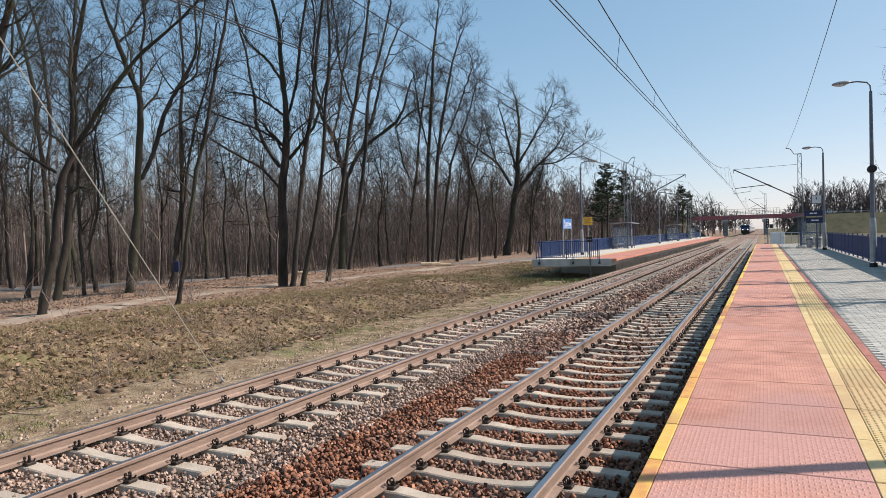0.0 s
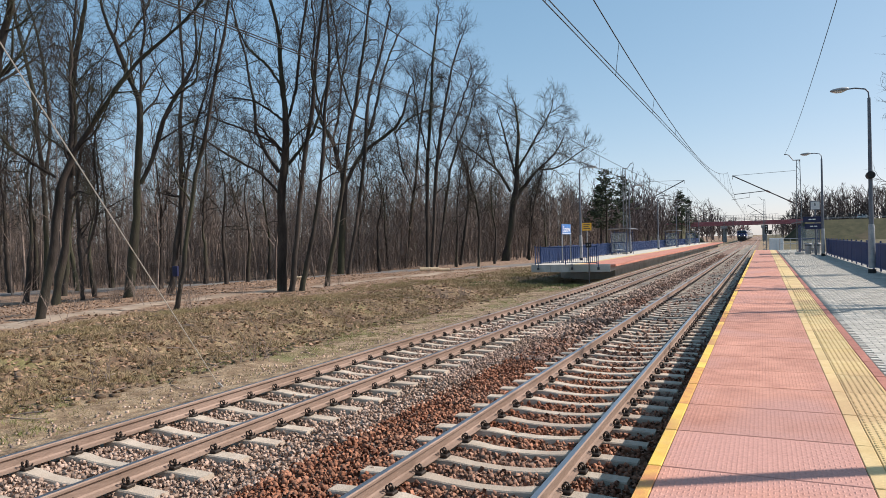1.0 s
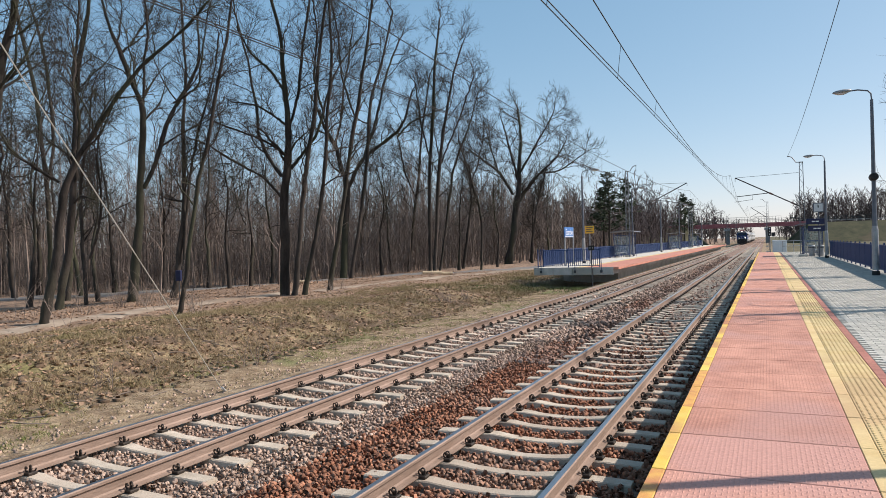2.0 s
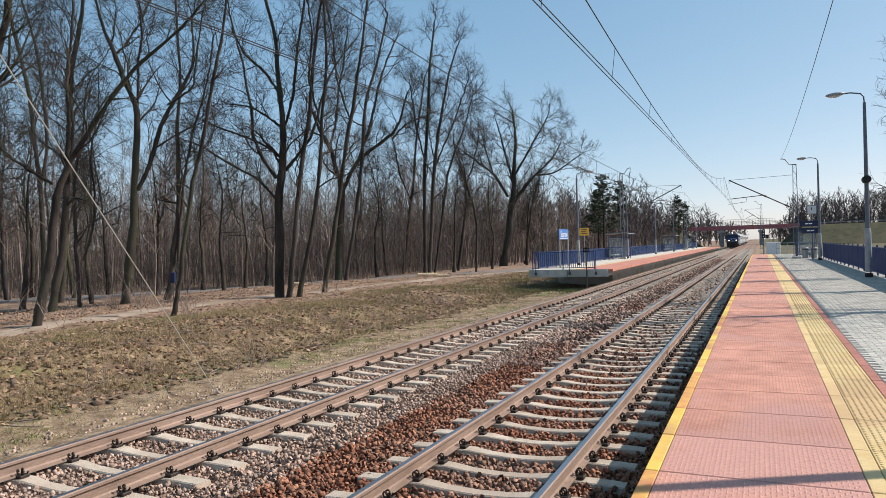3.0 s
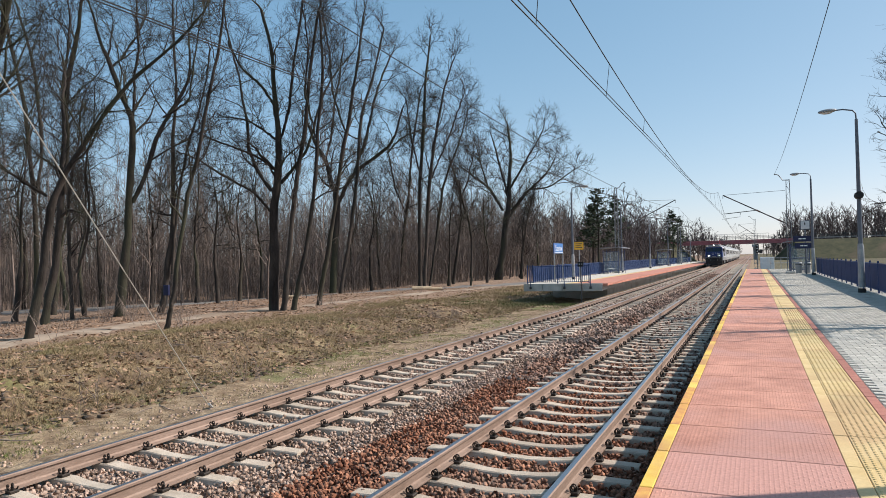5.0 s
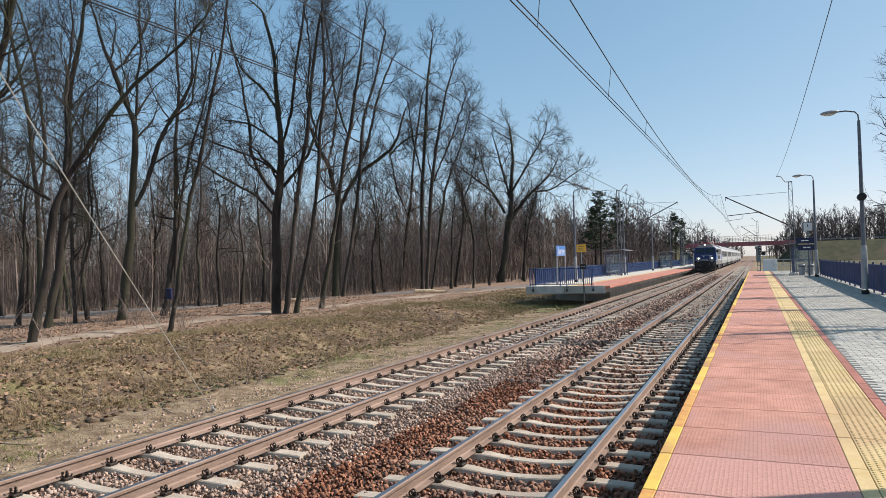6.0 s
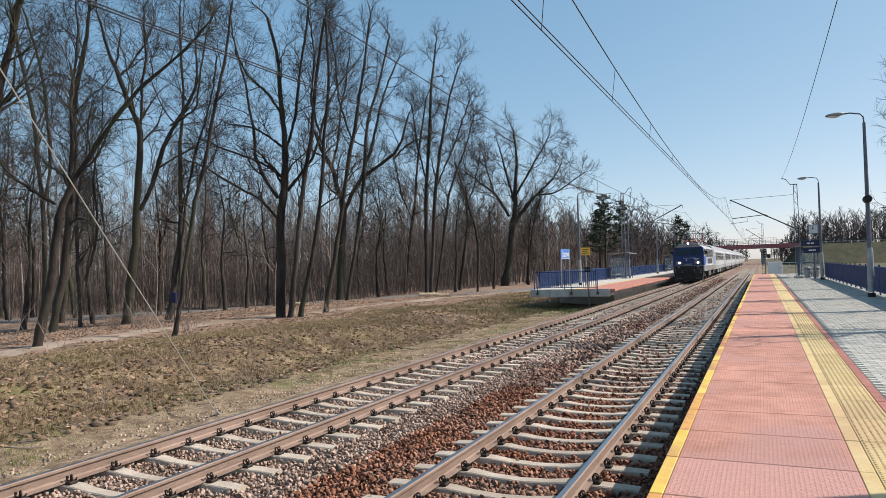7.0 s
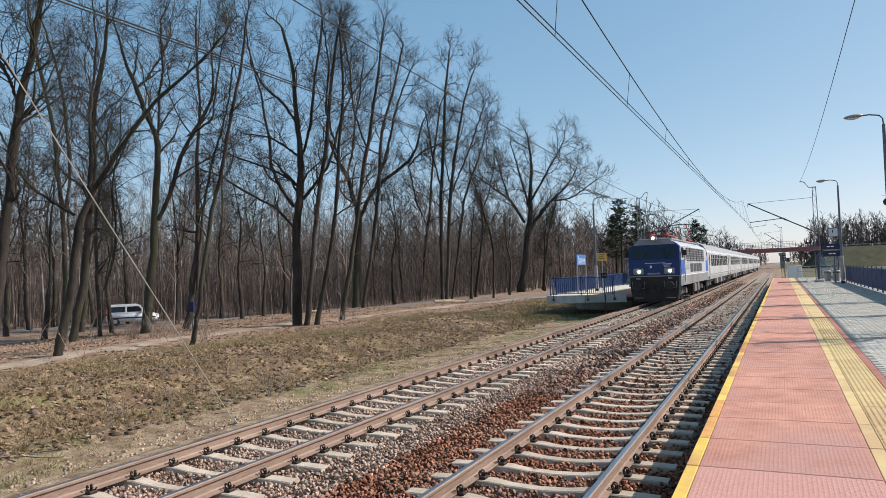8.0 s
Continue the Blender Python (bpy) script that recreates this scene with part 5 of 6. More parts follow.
def station_clock():
    th = thing("station_clock", pose(6.0, 57.2, PLAT), "square white-faced station clock on a slim post", "clock")
    part("post", tube([(0, 0, 0), (0, 0, 3.6)], 0.055, 8), M["pole"], th)
    c = part("case", box(-0.34, 0.34, -0.12, 0.10, 3.25, 3.93, 0.02), M["pole"], th)
    part("dial", box(-0.28, 0.28, -0.135, -0.122, 3.31, 3.87), M["lens"], c)
    part("hour_hand", box(-0.02, 0.02, -0.146, -0.138, 3.58, 3.74), M["rubber"], c)
    part("minute_hand", box(-0.05, -0.02, -0.146, -0.138, 3.58, 3.80), M["rubber"], c)
    return th


station_clock()


def litter_bin():
    th = thing("waste_bin", pose(5.6, 59.0, PLAT), "low grey waste bins beside the mast", "waste bin")
    for k in range(2):
        b = part("bin", tube([(0.6 * k, 0, 0.05), (0.6 * k, 0, 0.8), (0.6 * k, 0, 0.86)], [0.2, 0.24, 0.2], 12), M["galv"], th)
        part("band", tube([(0.6 * k, 0, 0.66), (0.6 * k, 0, 0.72)], 0.248, 12), M["steel_dark"], b)


litter_bin()


def signal():
    th = thing("railway_signal", pose(3.0, 112, -0.4), "colour-light railway signal on a grey post", "signal")
    part("post", tube([(0, 0, 0), (0, 0, 3.6)], 0.08, 8), M["mast"], th)
    h = part("signal_head", box(-0.22, 0.22, -0.15, 0.1, 2.6, 3.9, 0.03), M["rubber"], th)
    part("second_head", box(0.24, 0.7, -0.15, 0.1, 2.5, 3.1, 0.03), M["rubber"], th)
    for z in (2.85, 3.25, 3.65):
        part("lens", tube([(0, -0.19, z), (0, -0.15, z)], 0.09, 10), M["lens"], h)
    c = thing("relay_cabinet", pose(4.2, 108, -0.45), "white trackside equipment cabinet beyond the platform", "cabinet")
    part("body", box(-0.9, 0.9, -0.5, 0.5, 0.1, 2.0, 0.03), M["sign_white"], c)
    part("plinth", box(-1.0, 1.0, -0.55, 0.55, 0, 0.12), M["conc_wall"], c)
    for k in range(2):
        part("door", box(-0.84 + k * 0.86, -0.02 + k * 0.86, -0.53, -0.505, 0.2, 1.9, 0.01), M["sign_white"], c)


signal()


def timetable_frame():
    th = thing("notice_frame", pose(4.0, 77.0, PLAT), "low steel railing at the platform's end", "railing")
    part("top_rail", tube([(0, 0, 1.1), (2.9, 0, 1.1)], 0.03, 6), M["galv"], th)
    part("middle_rail", tube([(0, 0, 0.6), (2.9, 0, 0.6)], 0.03, 6), M["galv"], th)
    for k in range(4):
        part("post", tube([(0.97 * k, 0, 0), (0.97 * k, 0, 1.1)], 0.03, 6), M["galv"], th)


timetable_frame()


# ---- road bridge and its banks ----
B_Y = 300.0


def bridge():
    th = thing("road_bridge", pose(0, B_Y, 0), "road bridge with faded red girders over the railway", "bridge")
    part("deck", box(-34, 22, 0.3, 9.7, 6.9, 7.15), M["bridge_grey"], th)
    for y in (0.0, 3.1, 6.2, 9.3):
        part("girder", box(-34, 22, y, y + 0.45, 6.0, 6.9), M["bridge_red"], th)
    part("kerb_beam", box(-34, 22, -0.15, 0.3, 6.9, 7.6), M["bridge_red"], th)
    for x in (-11.6, 3.0):
        p = part("pier", box(x - 0.7, x + 0.7, 3.5, 6.5, -1, 4.8), M["bridge_grey"], th)
        part("pier_cap", box(x - 1.1, x + 1.1, 0.2, 9.8, 4.7, 5.7, 0.1), M["bridge_grey"], p)
    for x in (-29.0, 19.0):
        part("abutment", box(x - 1.5, x + 1.5, 0.1, 9.9, -1, 6.75), M["bridge_grey"], th)
    for k in range(60):
        x = -60 + k * 2.0
        part("railing_post", box(x - 0.09, x + 0.09, -0.1, 0.05, 7.3, 9.1), M["steel_dark"], th)
    for z in (8.1, 8.6, 9.1):
        part("railing_bar", box(-60, 60, -0.06, 0.02, z - 0.05, z + 0.05), M["steel_dark"], th)
    for x in (-8, 3):
        s = part("safety_screen", box(x - 5.0, x + 5.0, -0.2, -0.12, 9.9, 10.0), M["bridge_grey"], th)
        for k in range(11):
            part("screen_bar", box(x - 5 + k - 0.04, x - 5 + k + 0.04, -0.2, -0.12, 7.6, 9.9), M["bridge_grey"], s)
    for sgn, x0, x1, nm in ((-1, -27, -420, "left"), (1, 17, 420, "right")):
        bm = bmesh.new()
        prof = [(-17, -1.2), (-2.2, 6.9), (12.2, 6.9), (27, -1.2)]
        def ring(x, low):
            return [bm.verts.new((x, y, z if z < 0 else z - low)) for y, z in prof]
        a, b = ring(x0, 0.0), ring(x1, 0.0)
        toe = [bm.verts.new((x0 - sgn * 8.5, y, -1.2)) for y in (-1.5, 1, 9, 11.5)]
        for k in range(3):
            bm.faces.new((a[k], a[k + 1], b[k + 1], b[k]))
            bm.faces.new((a[k], a[k + 1], toe[k + 1], toe[k]))
        bmesh.ops.subdivide_edges(bm, edges=bm.edges[:], cuts=5, use_grid_fill=True)
        bmesh.ops.recalc_face_normals(bm, faces=bm.faces)
        ob = part("embankment", bm, M["bank"])
        ob.location = (0, B_Y, 0)
        tagged(ob, "grassy road embankment sloping down beside the bridge", "embankment", "bridge embankments", "structure")
        part("carriageway", box(min(x0, x1), max(x0, x1), 1.5, 8.5, 6.9, 7.0), M["asphalt"], ob)
        for z in (7.5, 7.75):
            part("guard_rail", box(min(x0, x1), max(x0, x1), 0.3, 0.4, z - 0.06, z + 0.08), M["galv"], ob)
    # roadway over the bridge
    part("carriageway", box(-33, 21, 1.5, 8.5, 7.152, 7.2), M["asphalt"], th)


bridge()


# ---- pines, trees beyond the fence ----
def pine(x, y, h, seed):
    rs = np.random.RandomState(seed)
    th = thing("pine_tree", pose(x, y, -0.8), "dark green pine rising above the bare wood", "pine tree", "pines")
    link("trunk", raw("trunk", *sweep([([(0, 0, 0), (0.1, 0, h * 0.5), (0, 0.1, h)], [0.22, 0.14, 0.03], 7)]), True), M["bark"], th)
    br, nv = [], []
    k = 0
    while k < 85:
        z = h * (0.38 + 0.62 * rs.rand())
        ln = (h - z) * 0.30 + 0.35 + rs.rand() * 0.7
        a = rs.uniform(0, math.tau)
        p, r = limb(rs, (0, 0, z), (math.cos(a), math.sin(a), 0.25), ln, 0.03, 3, 0.1, 0.05)
        br.append((p, r, 3))
        for j in range(15):
            q, _, _ = along(p, r, 0.25 + 0.75 * rs.rand())
            q = q + rs.normal(0, 0.13, 3)
            d = rs.normal(0, 1, (2, 3)) * (0.2, 0.2, 0.1)
            nv.append(np.stack([q, q + d[0], q + d[0] + d[1], q + d[1]]))
        k += 1
    link("boughwork", raw("boughwork", *sweep(br)), M["bark"], th)
    nv = np.concatenate(nv)
    link("foliage", raw("foliage", nv, np.arange(len(nv)).reshape(-1, 4)), M["pine"], th)


for i, (bx, d, h) in enumerate(((0.237, 110, 13.6), (0.262, 116, 13.0), (0.345, 165, 13.5), (0.352, 172, 12.0), (0.229, 118, 11.5))):
    q = beside(bx, d)
    pine(q[0], q[1], h, 60 + i)
for i, (x, y) in enumerate(((10.6, 20.0), (9.8, 26.0), (10.8, 33.0), (9.9, 41.0), (10.8, 50.0))):
    hh = 12.0 + (i * 37 % 5)
    st = ([np.array((0, 0, 0)), np.array((0.2, 0.1, hh * 0.4)), np.array((0.1, 0.5, hh * 0.7)), np.array((0.4, 0.4, hh))], [0.24, 0.2, 0.13, 0.03], 0.3)
    tree("ash_tree", x, y, grow(700 + i, [st], 3.0, 9, 5, 4, 2, 0.6, 7, 0.008), M["bark_b"], "bare ash tree behind the platform fence", "trees behind the platform")


# ---- the train ----
LOCO_L, COACH_L, COACHES = 16.7, 24.5, 6
M["loco_blue"] = mat("navy_locomotive_paint", (0.010, 0.022, 0.105), (0.013, 0.027, 0.12), 1.5, 0.35, 0, 0, None, 0.04)
M["loco_bright"] = mat("bright_blue_panel", (0.03, 0.15, 0.55), (0.04, 0.17, 0.58), 1.5, 0.35)
M["loco_grey"] = mat("pale_grey_locomotive_side", (0.42, 0.43, 0.45), (0.50, 0.51, 0.53), 1.2, 0.45, 0, 0, None, 0.05, stretch=(1, 1, 0.3), c=(0.38, 0.38, 0.38))
M["loco_mid"] = mat("grey_skirt", (0.22, 0.23, 0.24), (0.28, 0.29, 0.30), 1.2, 0.5, c=(0.20, 0.18, 0.16))
M["black"] = mat("black_underframe", (0.014, 0.014, 0.015), (0.03, 0.027, 0.025), 3, 0.7, 0, 0, None, 0.1)
M["grille"] = mat("dark_grille", (0.04, 0.045, 0.05), (0.07, 0.075, 0.08), 6, 0.6)
M["panto"] = mat("red_pantograph", (0.38, 0.03, 0.03), (0.45, 0.05, 0.04), 5, 0.5)
M["coach_white"] = mat("pale_coach_paint", (0.46, 0.48, 0.48), (0.53, 0.545, 0.545), 0.6, 0.4, 0, 0, None, 0.03, stretch=(1, 1, 0.3), c=(0.43, 0.44, 0.43))
M["coach_roof"] = mat("silver_coach_roof", (0.27, 0.28, 0.285), (0.34, 0.35, 0.355), 0.6, 0.5, 0.0, 0, None, 0.05)
M["coach_glass"] = mat("coach_window_glass", (0.04, 0.045, 0.05), (0.06, 0.065, 0.07), 0.4, 0.08, spec=0.6)
M["headlamp"] = glow("lit_headlamp", (1.0, 0.97, 0.9), 7.0)


def loft(sections):
    """A closed skin through sections, each a list of points of equal count."""
    bm = bmesh.new()
    rings = [[bm.verts.new(p) for p in s] for s in sections]
    n = len(rings[0])
    for a, b in zip(rings, rings[1:]):
        for k in range(n):
            bm.faces.new((a[k], a[(k + 1) % n], b[(k + 1) % n], b[k]))
    bm.faces.new(rings[0][::-1])
    bm.faces.new(rings[-1])
    bmesh.ops.recalc_face_normals(bm, faces=bm.faces)
    return bm


def rake(z):
    """How far the cab front lies back at height z."""
    return 0.0 if z < 1.7 else 0.16 * (z - 1.7) if z < 2.55 else 0.136 + 0.34 * (z - 2.55)


def cab_section(y, w, grow_by=0.0, slope=1.0, zb=1.62):
    w += grow_by
    pts = [(-w, zb), (-w, 2.55), (-w + 0.04, 3.30), (-w + 0.20, 3.46), (-w + 0.55, 3.66 + grow_by), (0, 3.72 + grow_by), (w - 0.55, 3.66 + grow_by), (w - 0.20, 3.46), (w - 0.04, 3.30), (w, 2.55), (w, zb)]
    return [(x, y + slope * rake(z), z) for x, z in pts]


def bogie(parent, y, axles, r=0.6):
    for dy in axles:
        for sx in (-0.76, 0.76):
            wh = part("wheel", tube([(sx - 0.07, y + dy, r), (sx + 0.07, y + dy, r)], [r, r], 20), M["black"], parent)
            part("hub", tube([(sx - 0.1, y + dy, r), (sx + 0.1, y + dy, r)], 0.16, 10), M["loco_mid"], wh)
        part("axle", tube([(-0.76, y + dy, r), (0.76, y + dy, r)], 0.08, 8), M["black"], parent)
    a, b = min(axles), max(axles)
    for sx in (-1.05, 0.97):
        f = part("bogie_frame", box(sx, sx + 0.1, y + a - 0.75, y + b + 0.75, 0.42, 0.82, 0.03), M["black"], parent)
        for dy in axles:
            part("axle_box", box(sx - 0.06, sx + 0.18, y + dy - 0.2, y + dy + 0.2, 0.42, 0.78, 0.03), M["loco_mid"], f)
        part("spring", tube([(sx + 0.05, y + (a + b) / 2 - 0.25, 0.5), (sx + 0.05, y + (a + b) / 2 - 0.25, 1.0)], 0.11, 10), M["loco_mid"], f)


def loco():
    th = thing("locomotive", Matrix.Identity(4), "navy blue electric locomotive with pale grey sides and lit headlights", "locomotive")
    L = LOCO_L
    body = part("body", loft([cab_section(0.05, 1.42), cab_section(0.7, 1.45), cab_section(L - 0.7, 1.45, slope=-1), cab_section(L - 0.05, 1.42, slope=-1)]), M["loco_grey"], th)
    part("skirt", box(-1.455, 1.455, 0.12, L - 0.12, 1.02, 1.62), M["loco_mid"], th)
    for y0, y1, sl in ((0.0, 0.30, 1), (L, L - 0.30, -1)):
        cabs = part("cab_front", loft([cab_section(y0, 1.40, 0.02, sl), cab_section(y1, 1.435, 0.02, sl)]), M["loco_blue"], th, "navy painted cab front")
    # windscreens, split by a pillar, lying in the raked front
    for x0, x1 in ((-1.26, -0.04), (0.04, 1.26)):
        bm = bmesh.new()
        q = [(x0, 2.62), (x1, 2.62), (x1 * 0.98, 3.30), (x0 * 0.98, 3.30)]
        a = [bm.verts.new((x, rake(z) - 0.012, z)) for x, z in q]
        b = [bm.verts.new((x, rake(z) + 0.02, z)) for x, z in q]
        bm.faces.new(a)
        for k in range(4):
            bm.faces.new((a[k], b[k], b[(k + 1) % 4], a[(k + 1) % 4]))
        bmesh.ops.recalc_face_normals(bm, faces=bm.faces)
        s = part("windscreen", bm, M["glass_dark"], th, "dark tinted windscreen")
        part("wiper", tube([((x0 + x1) / 2, rake(2.62) - 0.03, 2.6), ((x0 + x1) / 2 + 0.3, rake(3.0) - 0.03, 3.0)], 0.012, 4), M["black"], s)
    part("roof_visor", loft([[(x, y, z) for x, z in ((-1.2, 3.42), (1.2, 3.42), (0.9, 3.70), (-0.9, 3.70))] for y in (0.40, 0.9)]), M["loco_mid"], th)
    # head lamps
    for x in (-0.86, 0.86):
        bz = part("headlight_bezel", tube([(x, -0.05, 1.90), (x, 0.04, 1.90)], [0.17, 0.2], 18), M["loco_mid"], th)
        bz.scale = (1, 1, 1)
        part("bezel_plate", box(x - 0.30, x + 0.30, -0.035, 0.03, 1.72, 2.08, 0.06), M["loco_mid"], bz)
        part("headlight", tube([(x + 0.04, -0.085, 1.90), (x + 0.04, -0.05, 1.90)], [0.08, 0.09], 16), M["headlamp"], bz, "bright lit headlight")
    tz = part("top_headlight_housing", tube([(0, 0.22, 3.80), (0, 0.55, 3.78)], [0.19, 0.17], 14), M["loco_mid"], th)
    part("top_headlight", tube([(0, 0.20, 3.80), (0, 0.225, 3.80)], [0.075, 0.085], 14), M["headlamp"], tz, "bright lit top headlight")
    # trim lines, plate and emblem
    part("front_stripe", box(-1.41, 1.41, -0.04, 0.02, 1.585, 1.64), M["loco_mid"], th)
    part("trim_line", box(-0.5, 0.62, -0.0 + rake(2.36) - 0.028, rake(2.36) - 0.02, 2.345, 2.37), M["sign_white"], th)
    for k in range(3):
        part("emblem_bar", box(0.5 + 0.04 * k, 0.98 - 0.05 * k, rake(2.25) - 0.03 - 0.0, rake(2.25) - 0.02, 2.28 - k * 0.07, 2.31 - k * 0.07), M["sign_white"], th)
    part("crest", box(-0.22, -0.12, rake(2.15) - 0.03, rake(2.15) - 0.02, 2.08, 2.22), M["sign_white"], th)
    part("number_bar", box(-0.36, 0.34, -0.032, -0.022, 1.71, 1.80), M["loco_mid"], th)
    # apron, buffers, rails, hoses
    part("apron", loft([[(x, y, z) for x, z in ((-w, 0.28), (-w - 0.1, 0.95), (-w - 0.1, 1.6), (w + 0.1, 1.6), (w + 0.1, 0.95), (w, 0.28))] for y, w in ((-0.02, 1.25), (0.35, 1.32))]), M["black"], th, "black front apron")
    for x in (-0.88, 0.88):
        bf = part("buffer", tube([(x, -0.02, 1.06), (x, -0.42, 1.06)], [0.11, 0.10], 12), M["black"], th)
        part("buffer_plate", tube([(x, -0.42, 1.06), (x, -0.47, 1.06)], [0.26, 0.25], 18), M["black"], bf)
        part("handrail", tube([(x - 0.33, -0.05, 1.30), (x - 0.33, -0.12, 1.30), (x - 0.33, -0.12, 0.92), (x + 0.33, -0.12, 0.92), (x + 0.33, -0.12, 1.30), (x + 0.33, -0.05, 1.30)], 0.018, 5), M["loco_mid"], th)
        part("lamp_box", box(x - 0.12, x + 0.12, -0.06, 0.02, 1.43, 1.54, 0.015), M["loco_mid"], th)
        part("step", box(x - 0.25, x + 0.25, -0.05, 0.2, 0.36, 0.40), M["loco_mid"], th)
    part("coupling_hook", tube([(0, 0, 1.06), (0, -0.25, 1.06), (0, -0.33, 0.98), (0, -0.28, 0.9)], 0.045, 8), M["black"], th)
    part("rail_guard", box(-1.2, 1.2, 0.1, 0.18, 0.14, 0.32), M["black"], th)
    for k, (x, dz) in enumerate(((-0.5, 0.55), (-0.35, 0.6), (0.35, 0.6), (0.5, 0.55))):
        part("brake_hose", tube([(x, 0, 1.0), (x, -0.12, 0.85), (x * 0.95, -0.1, dz)], 0.028, 6), M["black"], th)
    # sides
    for s in (-1, 1):
        X = 1.452 * s
        d = 0.012 * s
        def panel(name, y0, y1, z0, z1, m, lift=1.0, par=None):
            return part(name, box(min(X, X + d * lift), max(X, X + d * lift), y0, y1, z0, z1), m, par or th)
        panel("blue_panel", 0.34, 1.75, 1.66, 2.50, M["loco_bright"])
        w = panel("cab_window", 0.95, 1.55, 2.62, 3.22, M["glass_dark"])
        dr = panel("cab_door", 1.85, 2.45, 1.15, 3.2, M["loco_grey"], 1.4)
        panel("door_window", 1.95, 2.35, 2.5, 3.1, M["glass_dark"], 2.2, dr)
        part("mirror", box(min(X, X + 0.28 * s), max(X, X + 0.28 * s), 0.75, 0.82, 2.75, 3.05, 0.02), M["black"], th)
        part("grab_rail", tube([(X + 0.05 * s, 1.78, 1.2), (X + 0.05 * s, 1.78, 2.5)], 0.018, 5), M["loco_mid"], th)
        for k in range(6):
            y = 3.1 + k * 1.78
            g = panel("air_grille", y, y + 1.45, 2.42, 3.25, M["grille"], 1.5)
            for j in range(5):
                panel("slat", y + 0.04, y + 1.41, 2.49 + j * 0.15, 2.54 + j * 0.15, M["loco_mid"], 2.4, g)
        for k in range(4):
            y = 4.9 + k * 1.78
            panel("lower_grille", y, y + 1.45, 1.75, 2.28, M["grille"], 1.5)
        panel("blue_panel", L - 1.75, L - 0.34, 1.66, 2.50, M["loco_bright"])
        for k in range(5):
            panel("side_text_bar", 2.7 + 0.12 * k, 4.3 - 0.1 * k, 1.95 + k * 0.09, 1.98 + k * 0.09, M["loco_mid"], 1.2)
        for k in range(4):
            part("underframe_box", box(min(s * 1.0, s * 1.40), max(s * 1.0, s * 1.40), 6.6 + k * 0.95, 7.4 + k * 0.95, 0.42, 1.0, 0.04), M["loco_mid"] if k % 2 else M["black"], th)
        part("sill_line", box(min(X, X + d), max(X, X + d), 0.3, L - 0.3, 1.585, 1.63), M["sign_white"], th)
    bogie(th, 3.6, (-1.5, 1.5))
    bogie(th, L - 3.6, (-1.5, 1.5))
    # roof gear
    part("roof_deck", box(-0.95, 0.95, 1.0, L - 1.0, 3.68, 3.80, 0.04), M["loco_mid"], th)
    for y0, y1, w, h in ((5.4, 6.6, 0.6, 0.22), (7.2, 9.4, 0.75, 0.28), (10.0, 11.2, 0.5, 0.2)):
        part("roof_box", box(-w, w, y0, y1, 3.78, 3.80 + h, 0.04), M["loco_mid"], th)
    for y0 in (1.7, L - 4.4):
        p = part("pantograph_base", box(-0.62, 0.62, y0, y0 + 2.0, 3.98, 4.04), M["panto"], th, "red pantograph base frame")
        for a in (-0.55, 0.55):
            for b in (0.15, 1.85):
                part("insulator", tube([(a, y0 + b, 3.78), (a, y0 + b, 3.84), (a, y0 + b, 3.88), (a, y0 + b, 3.98)], [0.05, 0.09, 0.05, 0.07], 8), M["insulator"], p)
        up = y0 > 5
        zt = 5.2 if up else 4.28
        for a in (-0.45, 0.45):
            part("pantograph_arm", tube([(a, y0 + 0.2, 4.05), (a * 0.9, y0 + 1.9, 4.05 + (zt - 4.05) * 0.5), (a * 0.8, y0 + 0.9, zt)], 0.03, 5), M["panto"], p)
        part("collector_bow", tube([(-0.95, y0 + 0.9, zt - 0.18), (-0.7, y0 + 0.9, zt), (0.7, y0 + 0.9, zt), (0.95, y0 + 0.9, zt - 0.18)], 0.03, 5), M["steel_dark"], p)
    part("roof_bus_bar", tube([(0.3, 3.8, 4.1), (0.3, 12.4, 4.1)], 0.03, 5), M["panto"], th)
    return th


